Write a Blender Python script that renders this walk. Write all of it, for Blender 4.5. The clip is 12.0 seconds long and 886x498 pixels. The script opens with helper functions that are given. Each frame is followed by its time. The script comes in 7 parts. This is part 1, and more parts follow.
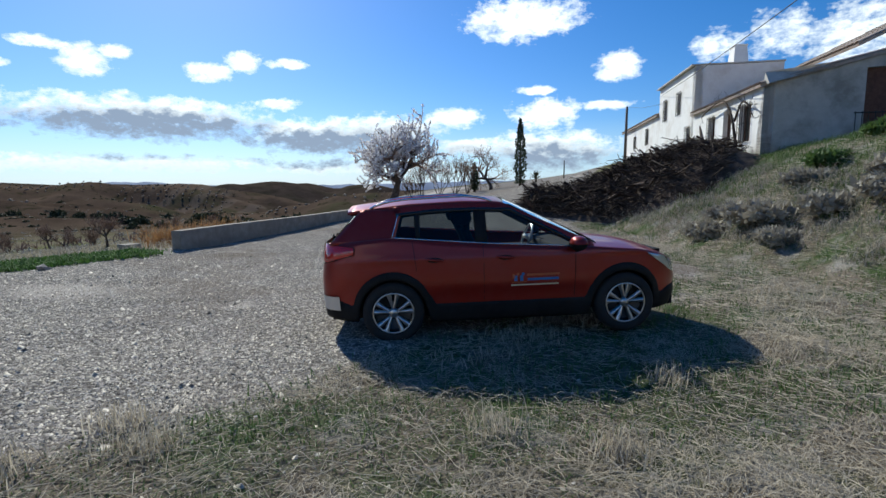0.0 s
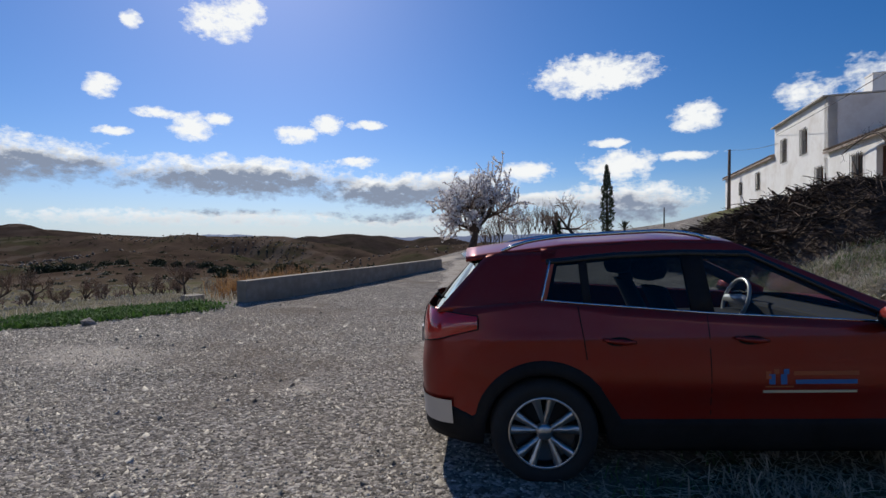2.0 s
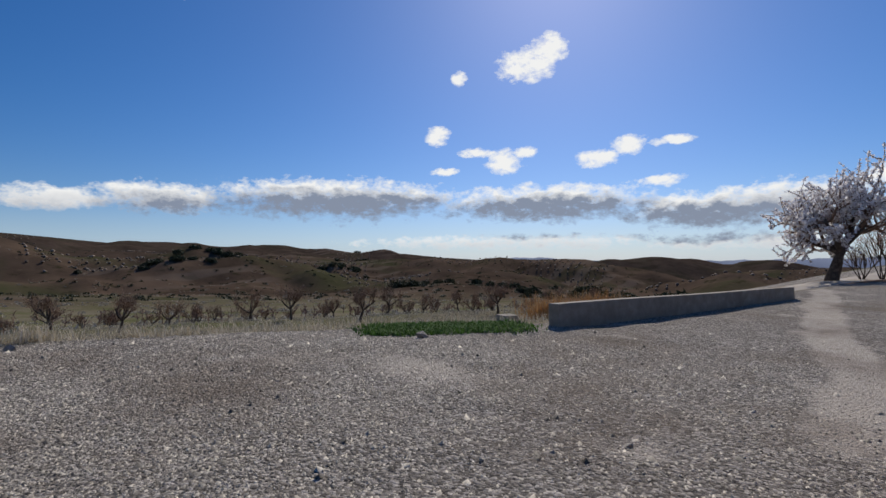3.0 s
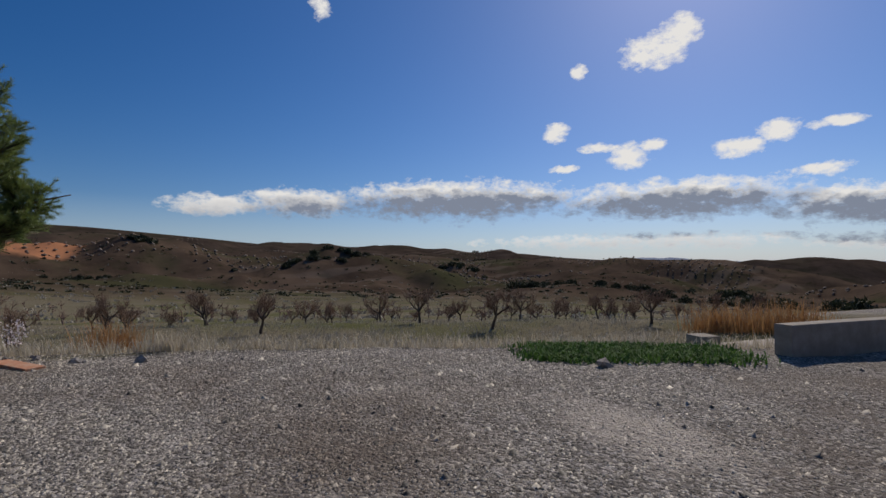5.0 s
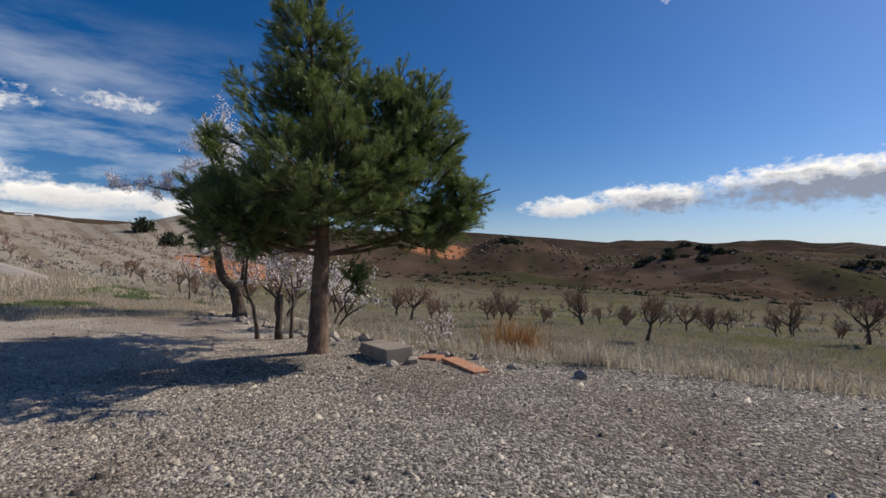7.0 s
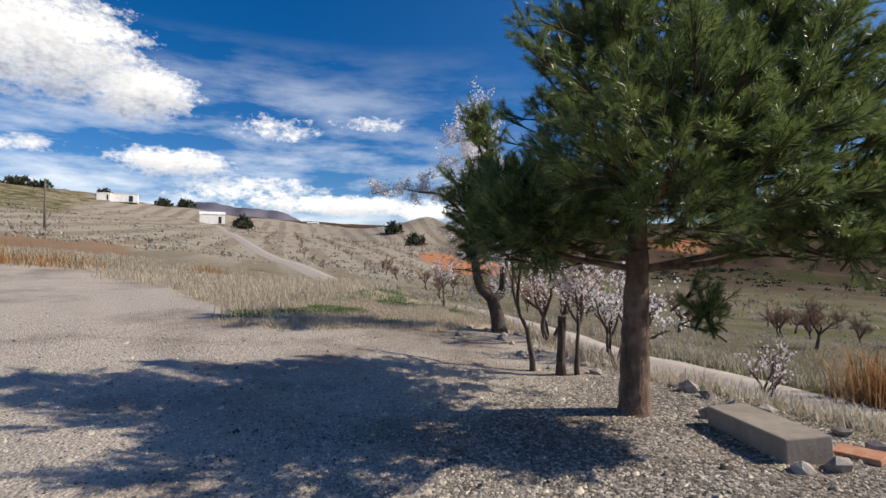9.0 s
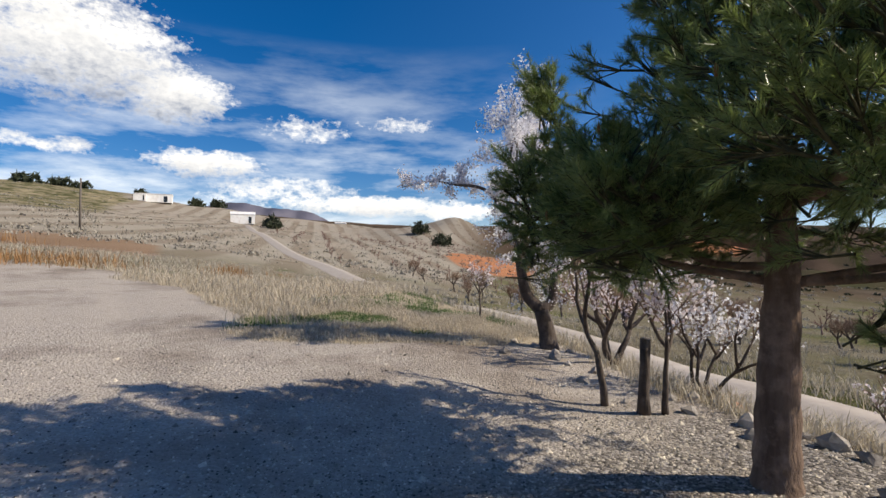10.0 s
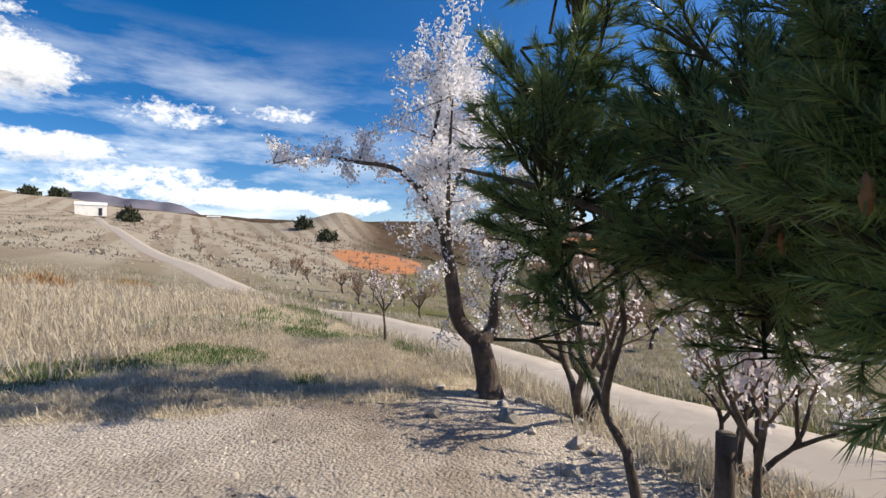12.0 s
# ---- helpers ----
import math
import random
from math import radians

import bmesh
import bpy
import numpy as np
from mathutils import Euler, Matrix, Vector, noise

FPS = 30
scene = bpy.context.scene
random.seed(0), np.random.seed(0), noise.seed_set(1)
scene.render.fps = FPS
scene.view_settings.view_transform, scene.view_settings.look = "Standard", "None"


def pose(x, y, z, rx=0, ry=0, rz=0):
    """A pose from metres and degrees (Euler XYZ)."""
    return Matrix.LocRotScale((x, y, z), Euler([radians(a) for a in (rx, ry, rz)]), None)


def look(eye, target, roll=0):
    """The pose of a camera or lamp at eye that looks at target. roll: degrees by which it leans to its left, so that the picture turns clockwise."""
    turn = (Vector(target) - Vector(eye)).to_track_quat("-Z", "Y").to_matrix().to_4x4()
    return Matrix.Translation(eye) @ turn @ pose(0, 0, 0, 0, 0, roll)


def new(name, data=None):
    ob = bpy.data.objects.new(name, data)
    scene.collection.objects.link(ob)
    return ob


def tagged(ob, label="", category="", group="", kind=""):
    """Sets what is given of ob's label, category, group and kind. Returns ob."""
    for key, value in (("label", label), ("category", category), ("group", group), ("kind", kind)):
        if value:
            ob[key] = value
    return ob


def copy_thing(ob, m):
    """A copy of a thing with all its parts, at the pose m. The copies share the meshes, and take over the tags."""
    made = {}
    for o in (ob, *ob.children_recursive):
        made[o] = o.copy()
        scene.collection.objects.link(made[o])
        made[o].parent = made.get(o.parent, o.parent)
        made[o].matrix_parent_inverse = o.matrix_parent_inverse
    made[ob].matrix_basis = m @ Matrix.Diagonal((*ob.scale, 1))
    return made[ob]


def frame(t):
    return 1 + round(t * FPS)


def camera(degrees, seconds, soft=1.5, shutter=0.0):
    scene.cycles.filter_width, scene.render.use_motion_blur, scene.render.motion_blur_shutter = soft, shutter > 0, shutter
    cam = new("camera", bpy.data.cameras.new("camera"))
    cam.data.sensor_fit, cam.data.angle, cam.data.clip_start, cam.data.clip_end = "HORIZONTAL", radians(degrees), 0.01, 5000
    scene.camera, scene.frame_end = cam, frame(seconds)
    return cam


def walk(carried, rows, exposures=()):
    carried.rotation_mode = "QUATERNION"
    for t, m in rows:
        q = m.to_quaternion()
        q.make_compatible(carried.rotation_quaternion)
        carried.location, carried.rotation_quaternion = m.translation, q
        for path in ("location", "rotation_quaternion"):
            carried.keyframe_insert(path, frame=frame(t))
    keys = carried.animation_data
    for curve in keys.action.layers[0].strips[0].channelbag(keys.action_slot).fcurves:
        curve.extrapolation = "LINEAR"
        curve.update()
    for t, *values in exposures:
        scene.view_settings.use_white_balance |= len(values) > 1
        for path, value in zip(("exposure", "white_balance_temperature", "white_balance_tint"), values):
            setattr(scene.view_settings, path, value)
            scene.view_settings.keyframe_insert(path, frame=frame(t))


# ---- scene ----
cam = camera(84.5, 12.0)
EXPOSURES = [(0.0, -0.02, 6200, 0), (0.5, -0.40, 6300, 0), (1.0, -0.45, 6450, 4), (2.5, -0.45, 6600, 8), (3.7, -0.70, 6800, 9), (5.3, -0.75, 6900, 10), (6.5, -0.62, 7000, 10), (7.0, -0.35, 7100, 10), (7.7, 0.08, 7150, 10), (9.5, 0.04, 7200, 9), (12.0, 0.40, 7400, 8)]
PATH = [
    (0, (0.017, 0.002, 1.502), (0.016, 1.986, 1.246), -0.8),
    (0.5, (-0.021, 0.432, 1.385), (-0.034, 2.421, 1.177), -0.8),
    (1, (-0.2, 1.058, 1.329), (-0.221, 3.056, 1.242), -0.7),
    (1.5, (-0.413, 1.555, 1.328), (-0.454, 3.554, 1.264), -0.7),
    (2, (-0.706, 2.069, 1.351), (-0.989, 4.049, 1.312), -0.7),
    (2.5, (-0.979, 2.435, 1.365), (-1.811, 4.253, 1.396), -0.7),
    (3, (-1.408, 2.887, 1.312), (-2.753, 4.366, 1.378), -0.3),
    (3.5, (-1.815, 3.158, 1.284), (-3.377, 4.406, 1.357), -0.0),
    (3.7, (-1.997, 3.247, 1.311), (-3.593, 4.45, 1.386), -0.2),
    (5.3, (-3.562, 3.616, 1.399), (-5.255, 4.678, 1.462), 0.2),
    (5.5, (-3.752, 3.583, 1.416), (-5.487, 4.574, 1.478), 0.3),
    (6, (-4.193, 3.404, 1.435), (-6.091, 4.032, 1.493), 0.5),
    (6.5, (-4.748, 3.199, 1.366), (-6.725, 3.498, 1.424), -0.0),
    (7, (-5.332, 2.929, 1.371), (-7.322, 2.737, 1.43), 0.1),
    (7.5, (-5.725, 2.588, 1.378), (-7.657, 2.075, 1.444), 0.2),
    (7.7, (-5.884, 2.446, 1.371), (-7.8, 1.877, 1.437), 0.2),
    (9.3, (-7.288, 1.163, 1.627), (-8.961, 0.069, 1.671), -0.2),
    (9.5, (-7.466, 0.994, 1.631), (-9.13, -0.113, 1.677), -0.0),
    (10, (-7.998, 0.539, 1.642), (-9.648, -0.59, 1.688), 0.0),
    (10.5, (-8.526, 0.168, 1.648), (-10.176, -0.962, 1.696), 0.1),
    (11, (-9.136, -0.304, 1.704), (-10.885, -1.273, 1.75), 0.1),
    (11.5, (-9.634, -0.655, 1.715), (-11.473, -1.439, 1.759), 0.2),
    (12, (-10.115, -1.039, 1.846), (-11.98, -1.76, 1.873), -0.3),
]
walk(cam, [(t, look(e, g, r)) for t, e, g, r in PATH],
     exposures=EXPOSURES)

# ---- sky, sun ----
SUN_AZ, SUN_EL = 28.0, 37.0          # degrees to the left of +y, degrees up
sun_way = Vector((-math.sin(radians(SUN_AZ)) * math.cos(radians(SUN_EL)), math.cos(radians(SUN_AZ)) * math.cos(radians(SUN_EL)), math.sin(radians(SUN_EL))))
sun = new("sun", bpy.data.lights.new("sun", "SUN"))
sun.data.energy, sun.data.angle, sun.data.color = 5.0, radians(0.53), (1.0, 0.93, 0.84)
sun.matrix_world = look(tuple(sun_way * 100), (0, 0, 0))

world = bpy.data.worlds.new("sky")
scene.world = world
world.use_nodes = True
wt = world.node_tree
wt.nodes.clear()


def wn(kind, **sets):
    n = wt.nodes.new(kind)
    for k, v in sets.items():
        if k == "operation":
            n.operation = v
        elif k == "blend_type":
            n.blend_type = v
    return n


def wmath(op, a, b=None, c=None, clamp=False):
    n = wt.nodes.new("ShaderNodeMath")
    n.operation, n.use_clamp = op, clamp
    for k, v in enumerate((a, b, c)):
        if v is None:
            continue
        if isinstance(v, (int, float)):
            n.inputs[k].default_value = v
        else:
            wt.links.new(v, n.inputs[k])
    return n.outputs[0]


def wmix(f, a, b):
    n = wt.nodes.new("ShaderNodeMix")
    n.data_type = "RGBA"
    for k, v in ((0, f), (6, a), (7, b)):
        if isinstance(v, (int, float)):
            n.inputs[k].default_value = v
        elif isinstance(v, tuple):
            n.inputs[k].default_value = (*v, 1)
        else:
            wt.links.new(v, n.inputs[k])
    return n.outputs[2]


sky = wt.nodes.new("ShaderNodeTexSky")
sky.sky_type, sky.sun_disc = "NISHITA", False
sky.sun_elevation, sky.sun_rotation = radians(SUN_EL), radians(-SUN_AZ)
sky.air_density, sky.dust_density, sky.ozone_density, sky.altitude = 1.0, 0.45, 4.0, 600
coord = wt.nodes.new("ShaderNodeTexCoord")
sep = wt.nodes.new("ShaderNodeSeparateXYZ")
wt.links.new(coord.outputs["Generated"], sep.inputs[0])
az = wmath("MULTIPLY", wmath("ARCTAN2", wmath("MULTIPLY", sep.outputs[0], -1.0), sep.outputs[1]), 180 / math.pi)
el = wmath("MULTIPLY", wmath("ARCSINE", sep.outputs[2]), 180 / math.pi)
comb = wt.nodes.new("ShaderNodeCombineXYZ")
wt.links.new(az, comb.inputs[0])
wt.links.new(wmath("MULTIPLY", el, 1.6), comb.inputs[1])


def wnoise(scale, detail, rough, offset=0.0, stretch=1.0):
    n = wt.nodes.new("ShaderNodeTexNoise")
    m = wt.nodes.new("ShaderNodeMapping")
    m.inputs["Location"].default_value = (offset, offset * 1.7, 0)
    m.inputs["Scale"].default_value = (1.0 / stretch, 1.0, 1.0)
    wt.links.new(comb.outputs[0], m.inputs[0])
    wt.links.new(m.outputs[0], n.inputs["Vector"])
    n.inputs["Scale"].default_value, n.inputs["Detail"].default_value, n.inputs["Roughness"].default_value = scale, detail, rough
    return n.outputs["Fac"]


warp_a = wmath("MULTIPLY", wmath("SUBTRACT", wnoise(0.35, 4, 0.6, 3), 0.5), 5.0)
warp_e = wmath("MULTIPLY", wmath("SUBTRACT", wnoise(0.45, 4, 0.6, 11), 0.5), 2.2)
edge = wmath("SUBTRACT", wnoise(0.55, 8, 0.62, 5), 0.5)
az_w, el_w = wmath("ADD", az, warp_a), wmath("ADD", el, warp_e)
az_s, el_s = wmath("ADD", az, wmath("MULTIPLY", warp_a, 0.45)), wmath("ADD", el, wmath("MULTIPLY", warp_e, 0.45))
heaps, shades = [], []


def cloud(a, e, w, h, grey=0.0, thick=1.0):
    """One cloud at azimuth a and elevation e, half sizes w and h, all in degrees."""
    da = wmath("DIVIDE", wmath("SUBTRACT", az_w if w > 2.5 else az_s, a), w * 1.18)
    de = wmath("DIVIDE", wmath("SUBTRACT", el_w if h > 1.4 else el_s, e), h * 1.18)
    r2 = wmath("ADD", wmath("MULTIPLY", da, da), wmath("MULTIPLY", de, de))
    m = wmath("MULTIPLY", wmath("SUBTRACT", 1.0, r2), thick)
    heaps.append(m)
    if grey:
        g = wmath("MULTIPLY", wmath("SUBTRACT", wmath("SUBTRACT", 1.0, r2), wmath("MULTIPLY", de, 1.3)), grey, clamp=True)
        shades.append(g)


cloud(-9.3, 17.5, 5.9, 2.0)
cloud(-19.3, 12.2, 2.2, 1.4)
cloud(24.6, 11.7, 2.2, 0.9)
cloud(21.3, 13.0, 1.6, 1.0)
cloud(16.8, 13.0, 2.0, 0.5)
cloud(-10.8, 10.4, 2.2, 0.4)
cloud(-1.5, 7.6, 3.2, 1.1)
cloud(-11.7, 7.8, 3.4, 1.6)
cloud(-18.3, 8.4, 2.7, 0.5)
cloud(-28.5, 13.2, 2.3, 1.4, 0.0, 0.6)
cloud(-33.6, 13.4, 2.7, 1.9, 0.0, 0.5)
cloud(-39.5, 12.4, 4.5, 2.7, 0.0, 0.7)
cloud(-12.1, 3.9, 7.0, 2.0, 0.6)
cloud(35.0, 11.8, 1.9, 1.3)
cloud(38.0, 13.0, 2.2, 0.5)
cloud(32.6, 12.8, 1.4, 0.6)
cloud(32.4, 22.2, 2.8, 1.7)
cloud(29.6, 23.6, 1.9, 1.6)
cloud(40.4, 21.0, 0.8, 0.8)
cloud(42.9, 14.9, 1.2, 1.0)
cloud(42.2, 10.8, 1.5, 0.4)
cloud(17.8, 9.0, 2.2, 0.6)
cloud(81.1, 6.4, 4.2, 1.1, 0.2)
cloud(72.1, 7.0, 5.6, 1.5, 0.5)
cloud(54.3, 7.6, 13.1, 2.2, 0.9)
cloud(30.7, 7.0, 11.2, 2.0, 0.9)
cloud(13.8, 5.6, 8.3, 1.8, 0.9)
cloud(7.0, 6.4, 6.5, 1.5, 0.4)
cloud(34.6, 2.6, 16.5, 0.8, 0.15, 0.55)
cloud(10.0, 2.3, 9.5, 0.8, 0.15, 0.6)
cloud(-4.0, 4.4, 5.0, 0.9, 0.3)
cloud(70.3, 27.4, 1.1, 1.0, 0.0, 0.7)
cloud(161.5, 19.5, 8.5, 4.6, 0.35)
cloud(153.5, 16.6, 5.0, 2.6, 0.35)
cloud(168.0, 23.5, 9.0, 3.5, 0.2)
cloud(150.4, 10.2, 5.1, 1.3, 0.25)
cloud(140.1, 14.5, 3.6, 1.1, 0.0, 0.35)
cloud(129.2, 15.5, 3.2, 0.7, 0.0, 0.35)
cloud(133.1, 6.3, 9.4, 1.1, 0.2)
cloud(123.0, 5.7, 5.0, 0.9)
cloud(163.7, 10.6, 4.0, 0.7, 0.0, 0.6)
cloud(143.0, 7.6, 7.0, 1.5, 0.0, 0.5)
cloud(-100.0, 14.0, 14.0, 4.0, 0.3)
cloud(-150.0, 22.0, 12.0, 4.0, 0.3)
cloud(-70.0, 26.0, 8.0, 3.0, 0.2)
heap = heaps[0]
for m in heaps[1:]:
    heap = wmath("MAXIMUM", heap, m)
shade = shades[0]
for m in shades[1:]:
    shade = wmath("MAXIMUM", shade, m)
fine = wmath("SUBTRACT", wnoise(1.9, 6, 0.65, 31), 0.5)
body = wmath("ADD", wmath("ADD", heap, wmath("MULTIPLY", edge, 2.3)), wmath("MULTIPLY", fine, 0.9))
cover = wmath("SMOOTH_MIN", wmath("MULTIPLY", wmath("SUBTRACT", body, 0.0), 1.25, clamp=True), 1.0, 0.1)
veil_zone = wmath("MULTIPLY", wmath("MULTIPLY", wmath("SUBTRACT", az, 104.0), 0.03, clamp=True), wmath("MULTIPLY", wmath("SUBTRACT", 24.0, el), 0.06, clamp=True))
veil = wmath("MULTIPLY", wmath("MULTIPLY", wmath("SUBTRACT", wnoise(0.16, 6, 0.6, 21, 2.6), 0.43), 4.0, clamp=True), wmath("MULTIPLY", veil_zone, 0.95), clamp=True)
base_grey = wmath("MULTIPLY", wmath("MULTIPLY", shade, 1.9), wmath("ADD", 0.75, wmath("MULTIPLY", edge, 2.2)), clamp=True)
white = wmix(wmath("MULTIPLY", base_grey, 1.0), (12.5, 12.6, 12.8), (3.3, 3.9, 5.3))
low = wmath("MULTIPLY", wmath("SUBTRACT", 7.0, el), 0.11, clamp=True)
deep = wt.nodes.new("ShaderNodeHueSaturation")
toward = wt.nodes.new("ShaderNodeVectorMath")
toward.operation = "DOT_PRODUCT"
wt.links.new(coord.outputs["Generated"], toward.inputs[0])
toward.inputs[1].default_value = tuple(sun_way)
sunward = wmath("MAXIMUM", toward.outputs["Value"], 0.0)
wt.links.new(wmath("SUBTRACT", 1.40, wmath("MULTIPLY", sunward, 0.16)), deep.inputs["Saturation"])
wt.links.new(wmath("ADD", 0.93, wmath("MULTIPLY", wmath("MULTIPLY", sunward, sunward), 0.25)), deep.inputs["Value"])
wt.links.new(sky.outputs[0], deep.inputs["Color"])
wtint_node = wt.nodes.new("ShaderNodeMix")
wtint_node.data_type, wtint_node.blend_type = "RGBA", "MULTIPLY"
wtint_node.inputs[0].default_value, wtint_node.inputs[7].default_value = 1.0, (0.95, 0.955, 1.15, 1)
wt.links.new(deep.outputs[0], wtint_node.inputs[6])
wtint = wtint_node.outputs[2]
hazy = wmix(wmath("MULTIPLY", low, 0.85), wtint, (5.6, 7.6, 10.2))
clear = wmix(veil, hazy, (9.5, 10.5, 12.0))
final = wmix(cover, clear, white)
bg = wt.nodes.new("ShaderNodeBackground")
bg.inputs["Strength"].default_value = 0.102
wt.links.new(final, bg.inputs["Color"])
wo = wt.nodes.new("ShaderNodeOutputWorld")
wt.links.new(bg.outputs[0], wo.inputs["Surface"])

# ---- helpers for meshes ----
class Geo:
    """Gathers vertices and faces for one mesh."""

    def __init__(self):
        self.v, self.f, self.n = [], [], 0

    def add(self, verts, faces):
        self.v.append(np.asarray(verts, dtype=float).reshape(-1, 3))
        n = self.n
        self.f.extend([tuple(i + n for i in q) for q in faces])
        self.n += len(self.v[-1])

    def box(self, c, s, m=None):
        x, y, z = (k / 2 for k in s)
        p = [Vector((sx * x, sy * y, sz * z)) for sx in (-1, 1) for sy in (-1, 1) for sz in (-1, 1)]
        if m is not None:
            p = [m @ q for q in p]
        p = [q + Vector(c) for q in p]
        self.add([tuple(q) for q in p], [(0, 1, 3, 2), (4, 6, 7, 5), (0, 4, 5, 1), (2, 3, 7, 6), (0, 2, 6, 4), (1, 5, 7, 3)])

    def tube(self, pts, radii, n=6, cap=True):
        pts = [Vector(p) for p in pts]
        ring, faces = [], []
        a = None
        for i, p in enumerate(pts):
            d = (pts[min(i + 1, len(pts) - 1)] - pts[max(i - 1, 0)]).normalized()
            if a is None:
                a = d.orthogonal()
            a = a - d * a.dot(d)
            if a.length < 1e-4:
                a = d.orthogonal()
            a.normalize()
            b = d.cross(a)
            for k in range(n):
                w = 2 * math.pi * k / n
                ring.append(p + (a * math.cos(w) + b * math.sin(w)) * radii[i])
        for i in range(len(pts) - 1):
            for k in range(n):
                k2 = (k + 1) % n
                faces.append((i * n + k, i * n + k2, (i + 1) * n + k2, (i + 1) * n + k))
        if cap:
            faces.append(tuple(range(n))[::-1])
            faces.append(tuple((len(pts) - 1) * n + k for k in range(n)))
        self.add([tuple(q) for q in ring], faces)

    def lathe(self, prof, n=32, axis="z", at=(0, 0, 0)):
        """prof: (radius, height) pairs."""
        v, f = [], []
        for r, h in prof:
            for k in range(n):
                w = 2 * math.pi * k / n
                q = (r * math.cos(w), r * math.sin(w), h)
                if axis == "y":
                    q = (q[0], q[2], q[1])
                v.append((q[0] + at[0], q[1] + at[1], q[2] + at[2]))
        for i in range(len(prof) - 1):
            for k in range(n):
                k2 = (k + 1) % n
                f.append((i * n + k, i * n + k2, (i + 1) * n + k2, (i + 1) * n + k))
        self.add(v, f)

    def grid(self, rows, flip=False):
        """rows: equally long lists of points."""
        m = len(rows[0])
        f = []
        for i in range(len(rows) - 1):
            for j in range(m - 1):
                q = (i * m + j, i * m + j + 1, (i + 1) * m + j + 1, (i + 1) * m + j)
                f.append(q[::-1] if flip else q)
        self.add([p for r in rows for p in r], f)

    def mesh(self, name, material, smooth=True):
        me = bpy.data.meshes.new(name)
        v = np.concatenate(self.v) if self.v else np.zeros((0, 3))
        me.from_pydata(v.tolist(), [], self.f)
        if smooth:
            me.polygons.foreach_set("use_smooth", [True] * len(me.polygons))
        if material:
            me.materials.append(material)
        me.update()
        return me


def tri_mesh(name, v, tri, material):
    """A mesh of loose triangles from arrays."""
    me = bpy.data.meshes.new(name)
    me.vertices.add(len(v))
    me.vertices.foreach_set("co", v.astype(np.float32).ravel())
    me.loops.add(len(tri) * 3)
    me.loops.foreach_set("vertex_index", tri.astype(np.int32).ravel())
    me.polygons.add(len(tri))
    me.polygons.foreach_set("loop_start", np.arange(0, len(tri) * 3, 3, dtype=np.int32))
    me.materials.append(material)
    me.update(calc_edges=True)
    return me


def part(name, geo, material, parent=None, label="", smooth=True, kind=""):
    ob = new(name, geo.mesh(name, material, smooth) if isinstance(geo, Geo) else geo)
    if parent is not None:
        ob.parent = parent
    return tagged(ob, label=label, kind=kind)


def thing(name, label, category, at=(0, 0, 0), turn=0, group="", kind=""):
    ob = new(name)
    ob.empty_display_size = 0.1
    ob.matrix_basis = pose(*at, 0, 0, turn)
    return tagged(ob, label, category, group, kind)


def soften(ob, width, segments=2, angle=35):
    m = ob.modifiers.new("bevel", "BEVEL")
    m.width, m.segments, m.limit_method, m.angle_limit = width, segments, "ANGLE", radians(angle)
    return ob


def thicken(ob, t, offset=-1):
    m = ob.modifiers.new("solid", "SOLIDIFY")
    m.thickness, m.offset = t, offset
    return ob


# ---- materials ----
def tree_of(name):
    m = bpy.data.materials.new(name)
    m.use_nodes = True
    return m, m.node_tree, m.node_tree.nodes["Principled BSDF"]


def noise_of(nt, scale, detail=6.0, rough=0.6, vec=None, stretch=None):
    n = nt.nodes.new("ShaderNodeTexNoise")
    n.inputs["Scale"].default_value, n.inputs["Detail"].default_value, n.inputs["Roughness"].default_value = scale, detail, rough
    if vec is None:
        vec = nt.nodes.new("ShaderNodeNewGeometry").outputs["Position"]
    if stretch:
        mp = nt.nodes.new("ShaderNodeMapping")
        mp.inputs["Scale"].default_value = stretch
        nt.links.new(vec, mp.inputs[0])
        vec = mp.outputs[0]
    nt.links.new(vec, n.inputs["Vector"])
    return n.outputs["Fac"]


def math_of(nt, op, a, b=None, clamp=False):
    n = nt.nodes.new("ShaderNodeMath")
    n.operation, n.use_clamp = op, clamp
    for k, v in enumerate((a, b)):
        if v is None:
            continue
        if isinstance(v, (int, float)):
            n.inputs[k].default_value = v
        else:
            nt.links.new(v, n.inputs[k])
    return n.outputs[0]


def mix_of(nt, f, a, b, blend="MIX"):
    n = nt.nodes.new("ShaderNodeMix")
    n.data_type, n.blend_type = "RGBA", blend
    for k, v in ((0, f), (6, a), (7, b)):
        if isinstance(v, (int, float)):
            n.inputs[k].default_value = v
        elif isinstance(v, tuple):
            n.inputs[k].default_value = (*v, 1)
        else:
            nt.links.new(v, n.inputs[k])
    return n.outputs[2]


def ramp_of(nt, f, lo, hi):
    """f spread from lo..hi to 0..1."""
    return math_of(nt, "MULTIPLY", math_of(nt, "SUBTRACT", f, lo), 1.0 / (hi - lo), clamp=True)


